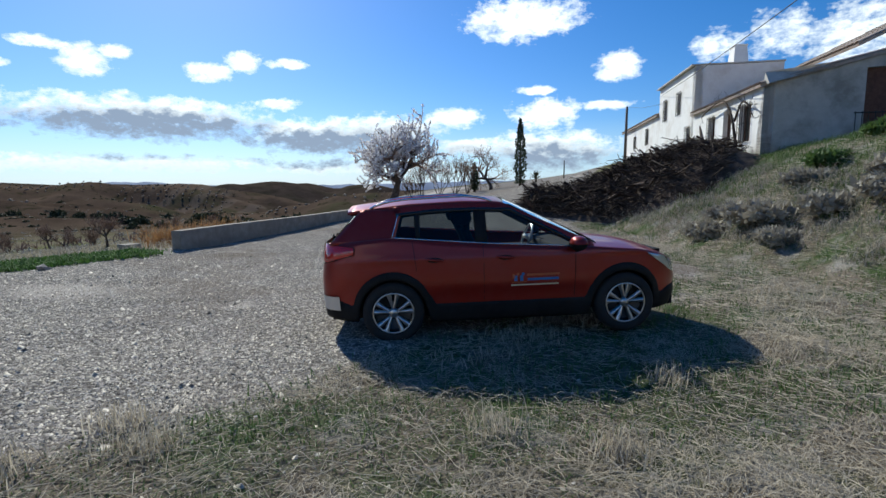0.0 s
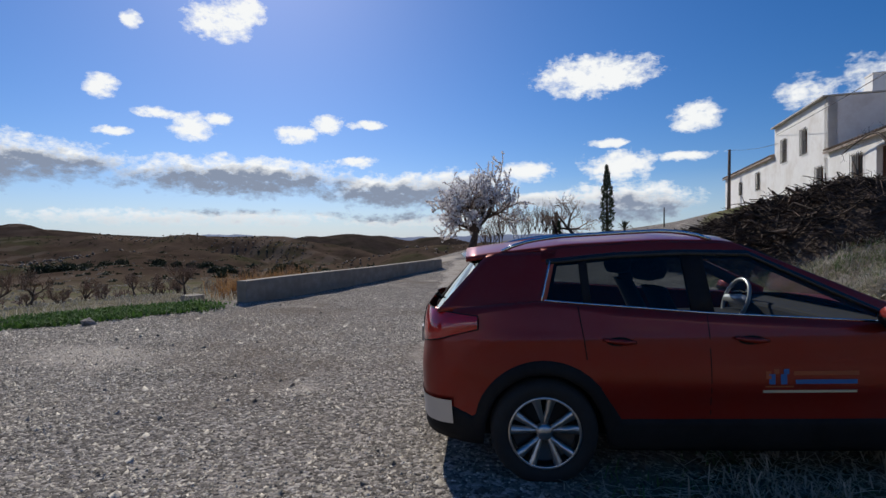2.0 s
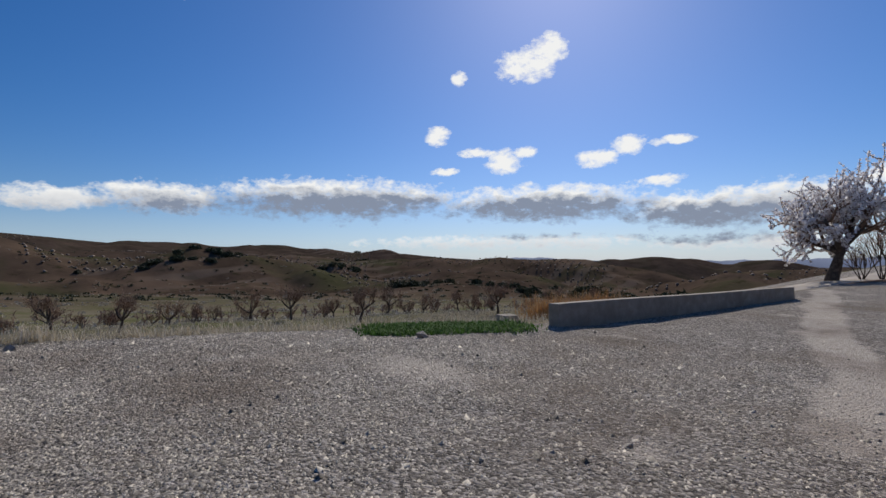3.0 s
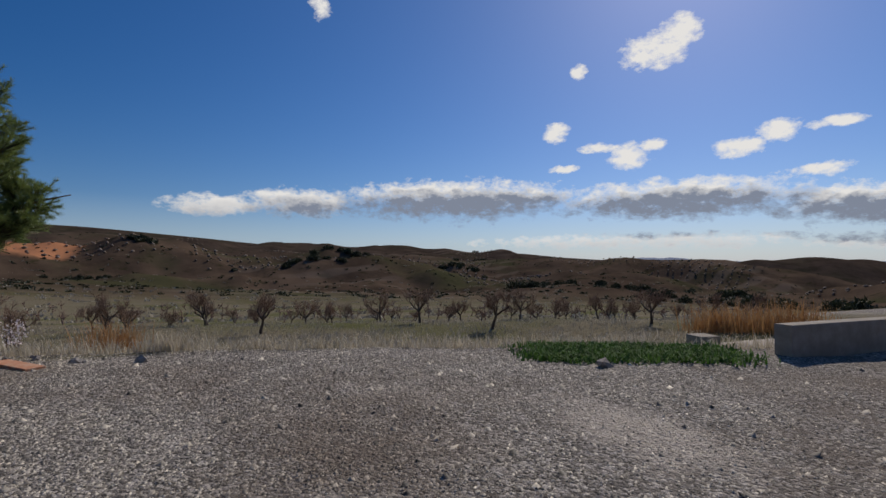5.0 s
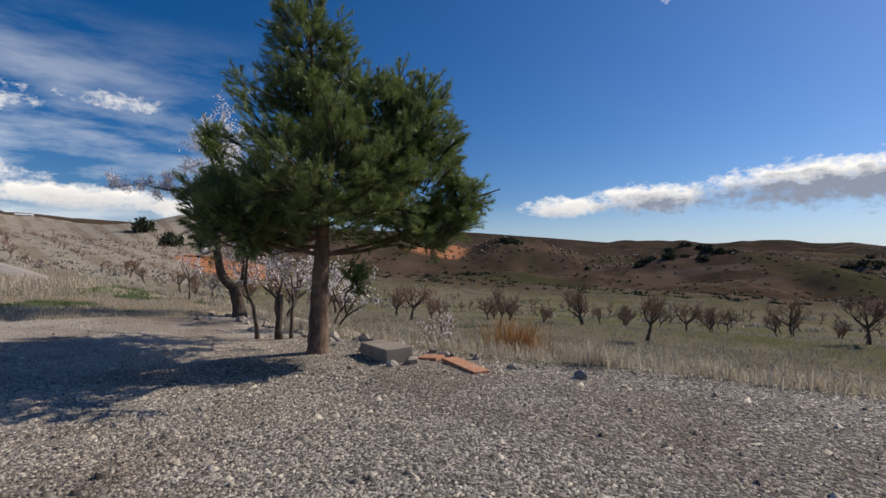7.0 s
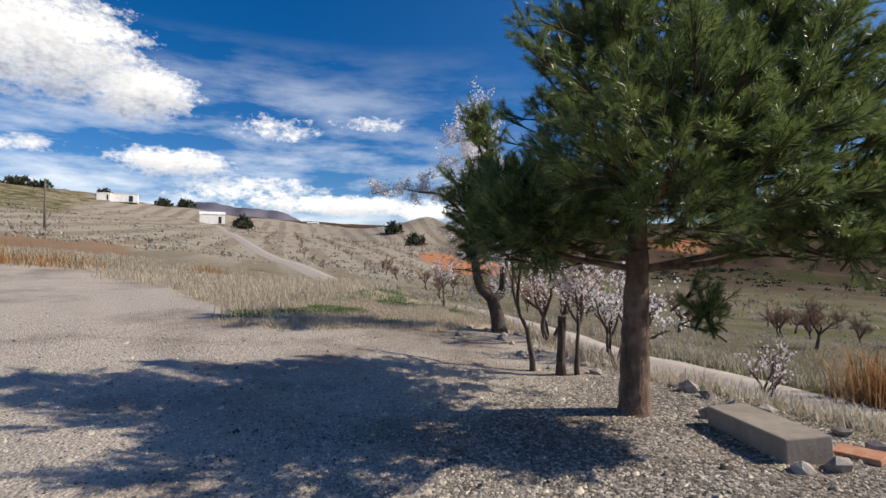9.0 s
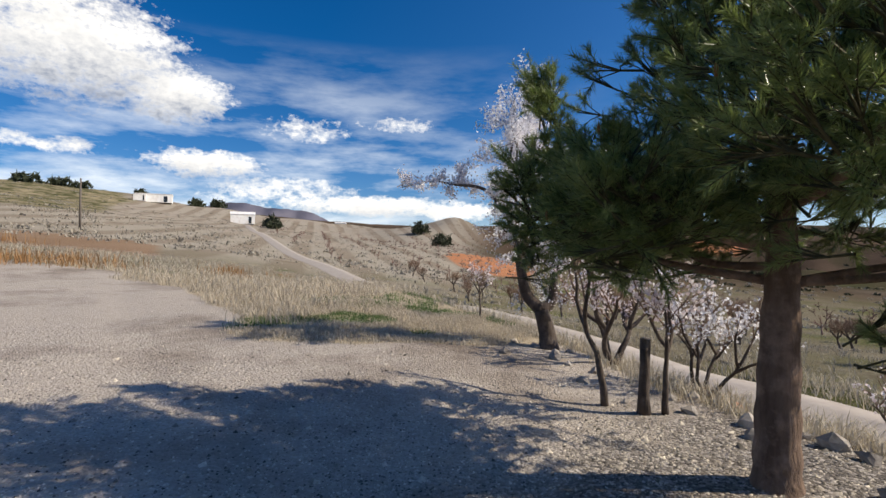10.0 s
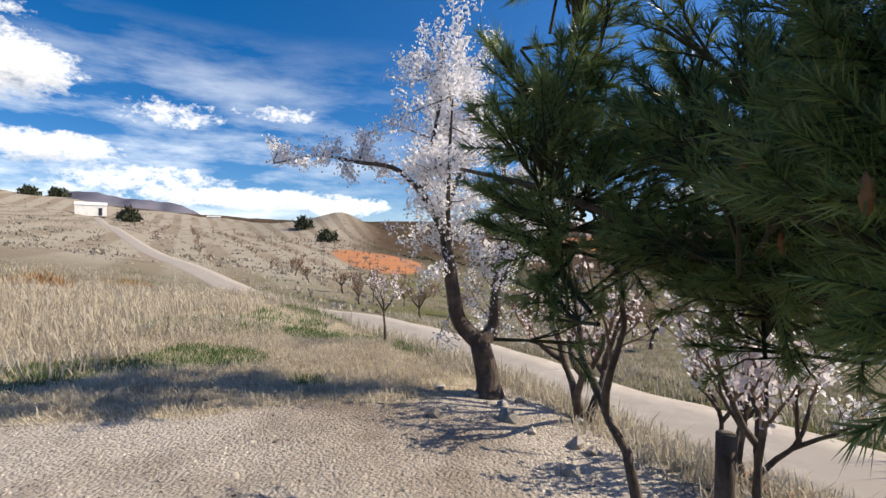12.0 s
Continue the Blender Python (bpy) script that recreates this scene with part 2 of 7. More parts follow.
def rough_mat(name, c1, c2, scale=8.0, rough=0.9, bump=0.3, c3=None, big=0.6, bump_scale=None, dist=0.02, stretch=None, spec=0.3, obj_random=0.0, island=0.0, metal=0.0, vec_object=False):
    m, nt, bsdf = tree_of(name)
    vec = nt.nodes.new("ShaderNodeTexCoord").outputs["Object"] if vec_object else None
    f = ramp_of(nt, noise_of(nt, scale, vec=vec, stretch=stretch), 0.3, 0.7)
    col = mix_of(nt, f, c1, c2)
    if c3:
        col = mix_of(nt, ramp_of(nt, noise_of(nt, big, 5, 0.65, vec=vec), 0.48, 0.68), col, c3)
    if obj_random or island:
        r = nt.nodes.new("ShaderNodeObjectInfo").outputs["Random"] if obj_random else nt.nodes.new("ShaderNodeNewGeometry").outputs["Random Per Island"]
        k = obj_random or island
        col = mix_of(nt, 1.0, col, mix_of(nt, r, (1 - k, 1 - k, 1 - k), (1 + k, 1 + k, 1 + k * 0.9)), "MULTIPLY")
    nt.links.new(col, bsdf.inputs["Base Color"])
    bsdf.inputs["Roughness"].default_value = rough
    bsdf.inputs["Specular IOR Level"].default_value = spec
    bsdf.inputs["Metallic"].default_value = metal
    if bump:
        b = nt.nodes.new("ShaderNodeBump")
        b.inputs["Strength"].default_value, b.inputs["Distance"].default_value = bump, dist
        nt.links.new(noise_of(nt, bump_scale or scale * 3, vec=vec, stretch=stretch), b.inputs["Height"])
        nt.links.new(b.outputs[0], bsdf.inputs["Normal"])
    return m


def leaf_mat(name, c1, c2, rough=0.55, through_light=0.35, scale=1.5, spec=0.4):
    """Thin foliage or petals: a share of the light passes through."""
    m, nt, bsdf = tree_of(name)
    r = nt.nodes.new("ShaderNodeNewGeometry").outputs["Random Per Island"]
    col = mix_of(nt, r, c1, c2)
    col = mix_of(nt, ramp_of(nt, noise_of(nt, scale), 0.35, 0.7), col, mix_of(nt, 0.5, col, c2))
    nt.links.new(col, bsdf.inputs["Base Color"])
    bsdf.inputs["Roughness"].default_value = rough
    bsdf.inputs["Specular IOR Level"].default_value = spec
    tr = nt.nodes.new("ShaderNodeBsdfTranslucent")
    nt.links.new(col, tr.inputs["Color"])
    mx = nt.nodes.new("ShaderNodeMixShader")
    mx.inputs[0].default_value = through_light
    nt.links.new(bsdf.outputs[0], mx.inputs[1])
    nt.links.new(tr.outputs[0], mx.inputs[2])
    nt.links.new(mx.outputs[0], nt.nodes["Material Output"].inputs["Surface"])
    return m


M = {}
M["bark_pine"] = rough_mat("bark_pine", (0.10, 0.065, 0.045), (0.22, 0.15, 0.11), 14, 0.95, 1.0, (0.30, 0.21, 0.16), 6, 22, 0.03, (1, 1, 0.25))
M["bark_almond"] = rough_mat("bark_almond", (0.045, 0.035, 0.03), (0.11, 0.085, 0.07), 18, 0.95, 0.9, (0.16, 0.13, 0.11), 5, 30, 0.02, (1, 1, 0.3))
M["twig"] = rough_mat("twig", (0.17, 0.11, 0.078), (0.29, 0.19, 0.14), 9, 0.9, 0.0)
M["twig_pink"] = rough_mat("twig_pink", (0.15, 0.09, 0.075), (0.26, 0.16, 0.13), 9, 0.9, 0.0)
M["needles"] = leaf_mat("needles", (0.052, 0.10, 0.025), (0.29, 0.36, 0.115), 0.36, 0.34, 1.2, 0.65)
M["petals"] = leaf_mat("petals", (0.88, 0.85, 0.87), (0.93, 0.92, 0.93), 0.6, 0.40)
M["petals_pink"] = leaf_mat("petals_pink", (0.80, 0.66, 0.67), (0.90, 0.85, 0.86), 0.6, 0.40)
M["cypress"] = leaf_mat("cypress", (0.018, 0.032, 0.012), (0.045, 0.065, 0.022), 0.6, 0.15)
M["shrub"] = leaf_mat("shrub", (0.02, 0.028, 0.012), (0.05, 0.06, 0.028), 0.7, 0.15)
M["dry_grass"] = leaf_mat("dry_grass", (0.32, 0.275, 0.20), (0.63, 0.555, 0.44), 0.7, 0.35)
M["green_grass"] = leaf_mat("green_grass", (0.045, 0.10, 0.022), (0.13, 0.20, 0.06), 0.6, 0.3)
M["lush_weeds"] = leaf_mat("lush_weeds", (0.035, 0.095, 0.014), (0.10, 0.20, 0.04), 0.85, 0.3)
M["grey_brush"] = leaf_mat("grey_brush", (0.22, 0.20, 0.16), (0.42, 0.38, 0.31), 0.8, 0.2)
M["orange_brush"] = leaf_mat("orange_brush", (0.30, 0.15, 0.06), (0.46, 0.27, 0.12), 0.8, 0.3)
M["stone"] = rough_mat("stone", (0.25, 0.22, 0.185), (0.52, 0.465, 0.40), 30, 0.7, 0.3, (0.20, 0.16, 0.127), 0.33, island=0.88, spec=0.5)
M["rock"] = rough_mat("rock", (0.24, 0.21, 0.185), (0.42, 0.38, 0.34), 14, 0.9, 0.5, obj_random=0.3)
M["whitewash"] = rough_mat("whitewash", (0.80, 0.78, 0.75), (0.87, 0.86, 0.83), 3, 0.9, 0.25, (0.70, 0.66, 0.61), 0.8, 12, 0.02)
M["plaster_grey"] = rough_mat("plaster_grey", (0.48, 0.45, 0.40), (0.60, 0.56, 0.51), 2.5, 0.95, 0.4, (0.33, 0.30, 0.26), 0.9, 14, 0.02)
M["concrete"] = rough_mat("concrete", (0.25, 0.21, 0.17), (0.38, 0.33, 0.275), 5, 0.92, 0.4, (0.25, 0.21, 0.17), 1.4, 26, 0.01)
M["lane"] = rough_mat("lane", (0.31, 0.27, 0.235), (0.40, 0.355, 0.31), 3, 0.95, 0.35, (0.33, 0.29, 0.25), 0.5, 40, 0.01)
M["terracotta"] = rough_mat("terracotta", (0.46, 0.20, 0.11), (0.58, 0.29, 0.17), 12, 0.9, 0.3, (0.50, 0.36, 0.26), 6, 40, 0.004)
M["roof_tile"] = rough_mat("roof_tile", (0.36, 0.28, 0.23), (0.52, 0.43, 0.36), 5, 0.9, 0.3, (0.30, 0.26, 0.22), 2)
M["wood_dark"] = rough_mat("wood_dark", (0.035, 0.028, 0.024), (0.10, 0.08, 0.065), 6, 0.85, 0.4, (0.15, 0.12, 0.10), 2, 30, 0.005)
M["wood_pole"] = rough_mat("wood_pole", (0.10, 0.085, 0.07), (0.19, 0.16, 0.14), 6, 0.9, 0.4, stretch=(8, 8, 0.5))
M["iron"] = rough_mat("iron", (0.02, 0.019, 0.018), (0.05, 0.045, 0.04), 20, 0.6, 0.0)
M["door_brown"] = rough_mat("door_brown", (0.10, 0.045, 0.03), (0.17, 0.08, 0.05), 8, 0.7, 0.2)
M["pane_dark"] = rough_mat("pane_dark", (0.015, 0.016, 0.018), (0.03, 0.03, 0.033), 4, 0.15, 0.0, spec=0.5)
M["brushwood"] = rough_mat("brushwood", (0.035, 0.024, 0.019), (0.12, 0.085, 0.068), 6, 0.95, 0.4, island=0.6)
# the blue of both far ranges is aerial haze put into the base colour
M["far_hill_hazed"] = rough_mat("far_hill_hazed", (0.16, 0.20, 0.30), (0.20, 0.25, 0.36), 0.004, 1.0, 0.0)
M["far_crag_hazed"] = rough_mat("far_crag_hazed", (0.10, 0.10, 0.14), (0.17, 0.16, 0.19), 0.01, 1.0, 0.0)
M["hill_tree"] = rough_mat("hill_tree", (0.16, 0.125, 0.10), (0.30, 0.24, 0.20), 0.5, 0.95, 0.0, island=0.4)
M["spray"] = rough_mat("spray", (0.045, 0.045, 0.02), (0.09, 0.08, 0.04), 9, 0.9, 0.0)
M["cone"] = rough_mat("cone", (0.20, 0.09, 0.035), (0.30, 0.15, 0.06), 30, 0.8, 0.0)

# ---- terrain ----
HUB = (-6.0, 2.0)
EYE = 1.5
RADII = (25.0, 60.0, 140.0, 320.0, 700.0, 1000.0)
bearings, slopes = [], []


def bearing(a, *angles):
    """Elevation angles of the land at RADII, for one bearing in degrees to the left of +y."""
    bearings.append(a)
    slopes.append(angles)


bearing(-180, 1.6, 3.4, 5.0, 6.0, 5.0, 4.0)
bearing(-120, 5.0, 6.0, 5.5, 4.5, 3.0, 2.0)
bearing(-75, 6.5, 7.0, 6.0, 4.5, 3.0, 2.0)
bearing(-50, 4.6, 6.0, 4.0, 2.0, 1.0, 0.5)
bearing(-32, 2.6, 2.9, 0.0, -1.0, -1.0, -0.6)
bearing(-17, -1.6, 0.6, -3.5, -3.0, -1.5, -0.6)
bearing(-4, -2.8, -0.2, -4.5, -3.2, -1.6, -0.7)
bearing(8, -4.0, -3.4, -4.5, -3.0, -1.4, -0.6)
bearing(25, -7.0, -5.6, -4.1, -2.3, -0.9, -0.05)
bearing(40, -8.0, -6.1, -4.1, -1.8, 0.0, 0.85)
bearing(60, -8.6, -6.4, -4.1, -1.2, 1.0, 1.9)
bearing(78, -8.6, -6.3, -3.7, -0.6, 1.6, 2.6)
bearing(93, -8.3, -5.8, -2.9, 0.2, 2.5, 3.7)
bearing(110, -7.0, -4.5, -1.3, 1.4, 3.2, 4.0)
bearing(125, -5.2, -1.7, 1.3, 3.2, 3.8, 4.1)
bearing(140, -3.4, 0.0, 2.4, 3.9, 4.3, 3.9)
bearing(152, -0.6, 1.6, 3.8, 5.4, 5.3, 4.5)
bearing(165, 0.8, 2.9, 5.2, 7.1, 6.0, 5.0)
bearing(180, 1.6, 3.4, 5.0, 6.0, 5.0, 4.0)
B_AZ, B_EL = np.array(bearings, dtype=float), np.array(slopes)

# Edge of the gravel yard, from north to south-west.
RIM = np.array([(-1.5, 34), (-4.0, 22), (-6.6, 11.9), (-8.6, 8.8), (-9.9, 6.8), (-11.0, 4.7), (-11.9, 2.7), (-12.9, 0.9), (-14.0, -0.9), (-15.6, -2.4), (-17.0, -4.2), (-18.2, -6.4), (-20.5, -10.0), (-25.0, -17.0), (-60.0, -72.0)])
LANE = np.array([(2.0, 52), (-5.0, 29), (-9.3, 17.7), (-12.8, 10), (-15.6, 4.5), (-18.0, 1.2), (-20.6, -2.6), (-26.3, -11.5), (-60, -68), (-131, -186), (-160, -240)])


def line_dist(x, y, line):
    """Signed distance to a line of points; positive to the right hand of its way (outside the yard)."""
    best = np.full(np.shape(x), 1e9)
    sign = np.ones(np.shape(x))
    for (ax, ay), (bx, by) in zip(line[:-1], line[1:]):
        dx, dy = bx - ax, by - ay
        t = np.clip(((x - ax) * dx + (y - ay) * dy) / (dx * dx + dy * dy), 0, 1)
        d = np.hypot(x - ax - t * dx, y - ay - t * dy)
        s = np.where((x - ax) * dy - (y - ay) * dx > 0, 1.0, -1.0)
        sign = np.where(d < best, s, sign)
        best = np.minimum(best, d)
    return best * sign


def step(a, b, v):
    t = np.clip((v - a) / (b - a), 0, 1)
    return t * t * (3 - 2 * t)


WAVE_SETS = {}


def waves(x, y, s, seed):
    """Cheap smooth noise, about -1 to 1."""
    if seed not in WAVE_SETS:
        WAVE_SETS[seed] = np.random.RandomState(seed).uniform(0, 6.28, (5, 3))
    out = np.zeros(np.shape(x))
    for k in range(5):
        a, b, c = WAVE_SETS[seed][k]
        f = s * (1.0 + 0.75 * k)
        out = out + np.sin((x * math.cos(a) + y * math.sin(a)) * f + b + 1.3 * np.sin((x * math.cos(c) - y * math.sin(c)) * f * 0.6 + a)) / (1 + 0.6 * k)
    return out / 2.2


def at_bearing(a, r):
    return (HUB[0] - r * math.sin(radians(a)), HUB[1] + r * math.cos(radians(a)))


def ridge(lr, a, r0, seed, amp, w):
    """One long ridgeline across the land: a slow rise, then a dip behind it; degrees of elevation."""
    c = math.log(r0) + 0.16 * waves(a, 0 * a, 0.09, seed)
    k = amp * np.clip(0.55 + 0.6 * waves(a, 0 * a, 0.13, seed + 1), 0.05, 1.3)
    t = (lr - c) / w
    return k * (np.where(t < 0, np.exp(-t * t), np.exp(-(1.7 * t) ** 2)) - 0.9 * np.exp(-((t - 1.5) * 1.5) ** 2))


def height(x, y):
    x, y = np.asarray(x, dtype=float), np.asarray(y, dtype=float)
    r = np.hypot(x - HUB[0], y - HUB[1])
    a = np.degrees(np.arctan2(-(x - HUB[0]), y - HUB[1]))
    # far land
    cols = np.stack([np.interp(a, B_AZ, B_EL[:, k]) for k in range(len(RADII))], -1)
    soft = np.stack([np.interp((a + 4 + 180) % 360 - 180, B_AZ, B_EL[:, k]) + np.interp((a - 4 + 180) % 360 - 180, B_AZ, B_EL[:, k]) for k in range(len(RADII))], -1) * 0.5
    cols = (cols + soft) * 0.5
    lr = np.log(np.clip(r, RADII[0], RADII[-1]))
    e = np.zeros(np.shape(r))
    for k in range(len(RADII) - 1):
        l0, l1 = math.log(RADII[k]), math.log(RADII[k + 1])
        t = step(l0, l1, lr) * 0.5 + np.clip((lr - l0) / (l1 - l0), 0, 1) * 0.5
        e = np.where((lr >= l0) & (lr <= l1 + 1e-9), cols[..., k] * (1 - t) + cols[..., k + 1] * t, e)
    hills = step(130, 240, r) * step(1100, 900, r) * (0.35 + 0.65 * step(118, 104, a))
    e = e + hills * (1.05 * waves(x, y, 0.036, 3) + 0.45 * waves(x, y, 0.085, 5)) * step(620, 330, r) + hills * (0.75 * waves(x, y, 0.017, 14) + 0.28 * waves(x, y, 0.04, 16)) * step(330, 560, r) * step(1000, 760, r) + hills * 0.17 * waves(x, y, 0.014, 8)
    lrr = np.log(np.maximum(r, 1.0))
    swell = ridge(lrr, a, 175, 61, 0.9, 0.20) + ridge(lrr, a, 290, 63, 1.7, 0.20) + ridge(lrr, a, 470, 65, 2.1, 0.17) + ridge(lrr, a, 740, 67, 1.3, 0.14)
    e = e + swell * hills
    rr = np.minimum(r, 1000.0)
    far = EYE + rr * np.tan(np.radians(e))
    far = far - step(1000, 1500, r) * 130 - step(1500, 4500, r) * 40
    kx, ky = at_bearing(123.0, 255)
    far = far + 7.0 * np.exp(-((x - kx) ** 2 + (y - ky) ** 2) / 24.0 ** 2) + 2.0 * np.exp(-((x - kx) ** 2 + (y - ky) ** 2) / 7.0 ** 2)
    # yard
    yard = -0.17 + 0.27 * step(1.0, -10.0, x) + 0.055 * np.clip(-y - 1.0, 0, 30) * step(2.0, -6.0, x - 4) + 0.03 * waves(x, y, 0.9, 1) + 0.012 * waves(x, y, 3.1, 2)
    yard = yard + 0.03 * np.clip(y - 14, 0, 30)
    bank = 0.55 * np.clip(x - 6.3 - 0.35 * waves(x, y, 0.5, 4), 0, 6.2) * step(-14, -6, y) * step(36, 20, y)
    bank = 3.2 * (1 - np.exp(-bank / 3.2 * 1.35))
    bank = bank + 0.24 * np.clip(x - 8.0, 0, 7) * step(18, 11, y) * step(-14, -6, y)
    yard = yard + bank + 0.10 * waves(x, y, 1.7, 6) * step(0.1, 0.6, bank)
    s = line_dist(x, y, RIM)
    lane_d = np.abs(line_dist(x, y, LANE))
    drop = yard - 1.0 * step(0.2, 3.4, s) - 0.04 * np.clip(s - 4, 0, 30)
    near = np.where(s > 0, drop, yard)
    z = near + (far - near) * step(19, 34, r)
    z = z + (0.05 * waves(x, y, 0.8, 9) - 0.10 * step(2.2, 1.2, lane_d)) * step(1.5, 3.5, s) * step(60, 30, r)
    return z


def ground_z(x, y):
    return float(height(np.array([x]), np.array([y]))[0])

# ---- ground ----
def build_ground():
    na = 480
    rad = [0.0]
    step_r = 0.11
    while rad[-1] < 4900:
        rad.append(rad[-1] + step_r)
        step_r = max(0.11, rad[-1] * 0.022)
    rad = np.array(rad[1:])
    ang = np.linspace(0, 2 * math.pi, na, endpoint=False)
    R_, A_ = np.meshgrid(rad, ang, indexing="ij")
    x, y = HUB[0] - R_ * np.sin(A_), HUB[1] + R_ * np.cos(A_)
    x, y = x.ravel(), y.ravel()
    z = height(x, y)
    nr = len(rad)
    verts = np.column_stack([x, y, z])
    verts = np.vstack([[HUB[0], HUB[1], ground_z(*HUB)], verts])
    i, j = np.meshgrid(np.arange(nr - 1), np.arange(na), indexing="ij")
    j2 = (j + 1) % na
    quads = np.stack([1 + i * na + j, 1 + (i + 1) * na + j, 1 + (i + 1) * na + j2, 1 + i * na + j2], -1).reshape(-1, 4)
    faces = quads.tolist() + [(0, 1 + k, 1 + (k + 1) % na) for k in range(na)]
    me = bpy.data.meshes.new("ground")
    me.from_pydata(verts.tolist(), [], faces)
    me.polygons.foreach_set("use_smooth", [True] * len(me.polygons))
    x, y = verts[:, 0], verts[:, 1]
    for name, values in covers(x, y).items():
        at = me.attributes.new(name, "FLOAT", "POINT")
        at.data.foreach_set("value", values.astype(np.float32))
    me.materials.append(ground_mat())
    me.update()
    return tagged(new("ground", me), "pale gravel yard with grass verges, fields and brown hills", "ground", kind="structure")


def covers(x, y):
    """Land cover, 0 to 1: what grows or lies where; also painted shade and haze."""
    r = np.hypot(x - HUB[0], y - HUB[1])
    s = line_dist(x, y, RIM)
    a = np.degrees(np.arctan2(-(x - HUB[0]), y - HUB[1]))
    w = waves(x, y, 0.7, 12)
    # grass where the car stands and where the walk begins; gravel elsewhere in the yard
    lawn = step(-0.5, 0.7, (0.89 * x - y + 5.4) * 0.7 + 0.45 * w) * step(24, 16, y) * step(-4.2, -3.0, x)
    lawn = np.maximum(lawn, step(4.2, 5.6, x + 0.3 * w) * step(26, 18, y))
    hay_edge = np.interp(-y, [2.0, 3.0, 4.75, 6.7, 10.5, 14.2, 19.7, 26.0, 40.0], [-17.0, -15.3, -13.7, -12.9, -14.2, -15.2, -15.8, -14.5, -6.0])
    south = step(-0.6, 0.6, hay_edge - x + 0.6 * w) * step(-1.5, -3.0, y) * step(-60, -40, -r) * step(3.0, 1.0, s)
    dust = np.maximum(step(2.5, -3.5, y + 0.6 * w) * step(-3.0, -7.0, x), 0.6 * step(1.5, 0.0, np.hypot((x + 6.1) / 1.3, (y - 7.3) / 0.8) + 0.5 * w + 0.3 * waves(x, y, 3.0, 19)))
    dust = np.maximum(dust, 0.75 * step(1.0, 0.3, np.abs(x + 1.6 + 0.10 * (y - 9) + 0.25 * w) / 0.7) * step(6, 9, y) * step(30, 24, y))
    verge = step(-0.3, 0.9, s + 0.3 * w) * step(30, 20, r)
    return {
        "lawn": np.clip(lawn * step(1.0, -0.6, s), 0, 1),
        "south": np.clip(south, 0, 1),
        "dust": np.clip(dust, 0, 1),
        # cloud shade over the far ridges, painted as darker ground
        "crest_shade": step(430, 640, r + 40 * waves(x, y, 0.02, 18)) * step(120, 108, a),
        "outside": np.clip(verge + step(20, 34, r) * np.where((np.abs(a + 8) < 22) & (r < 55), 0.25, 1.0), 0, 1),
        "hill": step(70, 190, r + 14 * waves(x, y, 0.03, 15)),
        "stripe": np.clip(step(118, 124, a) * step(30, 60, r) * step(420, 300, r), 0, 1),
        "knoll": step(155, 160, a + 2 * waves(x, y, 0.03, 27)) * step(100, 160, r),
        "band": step(150, 156, a) * step(34, 40, r) * step(66, 52, r + 5 * w),
        # past 1300 m on every bearing: sea blue with distance haze painted in
        "sea_haze": step(1300, 1700, r),
        "red": np.clip(step(1.0, 0.55, np.hypot((a - 119) / 6.5, (r - 118) / 42)) + step(1.0, 0.6, np.hypot((a - 97) / 7, (r - 330) / 90)) * 0.7, 0, 1),
        "tree_shade_soil": step(1.0, 0.5, np.hypot((x + 2.5) / 5.0, (y - 35) / 4.0)),
    }


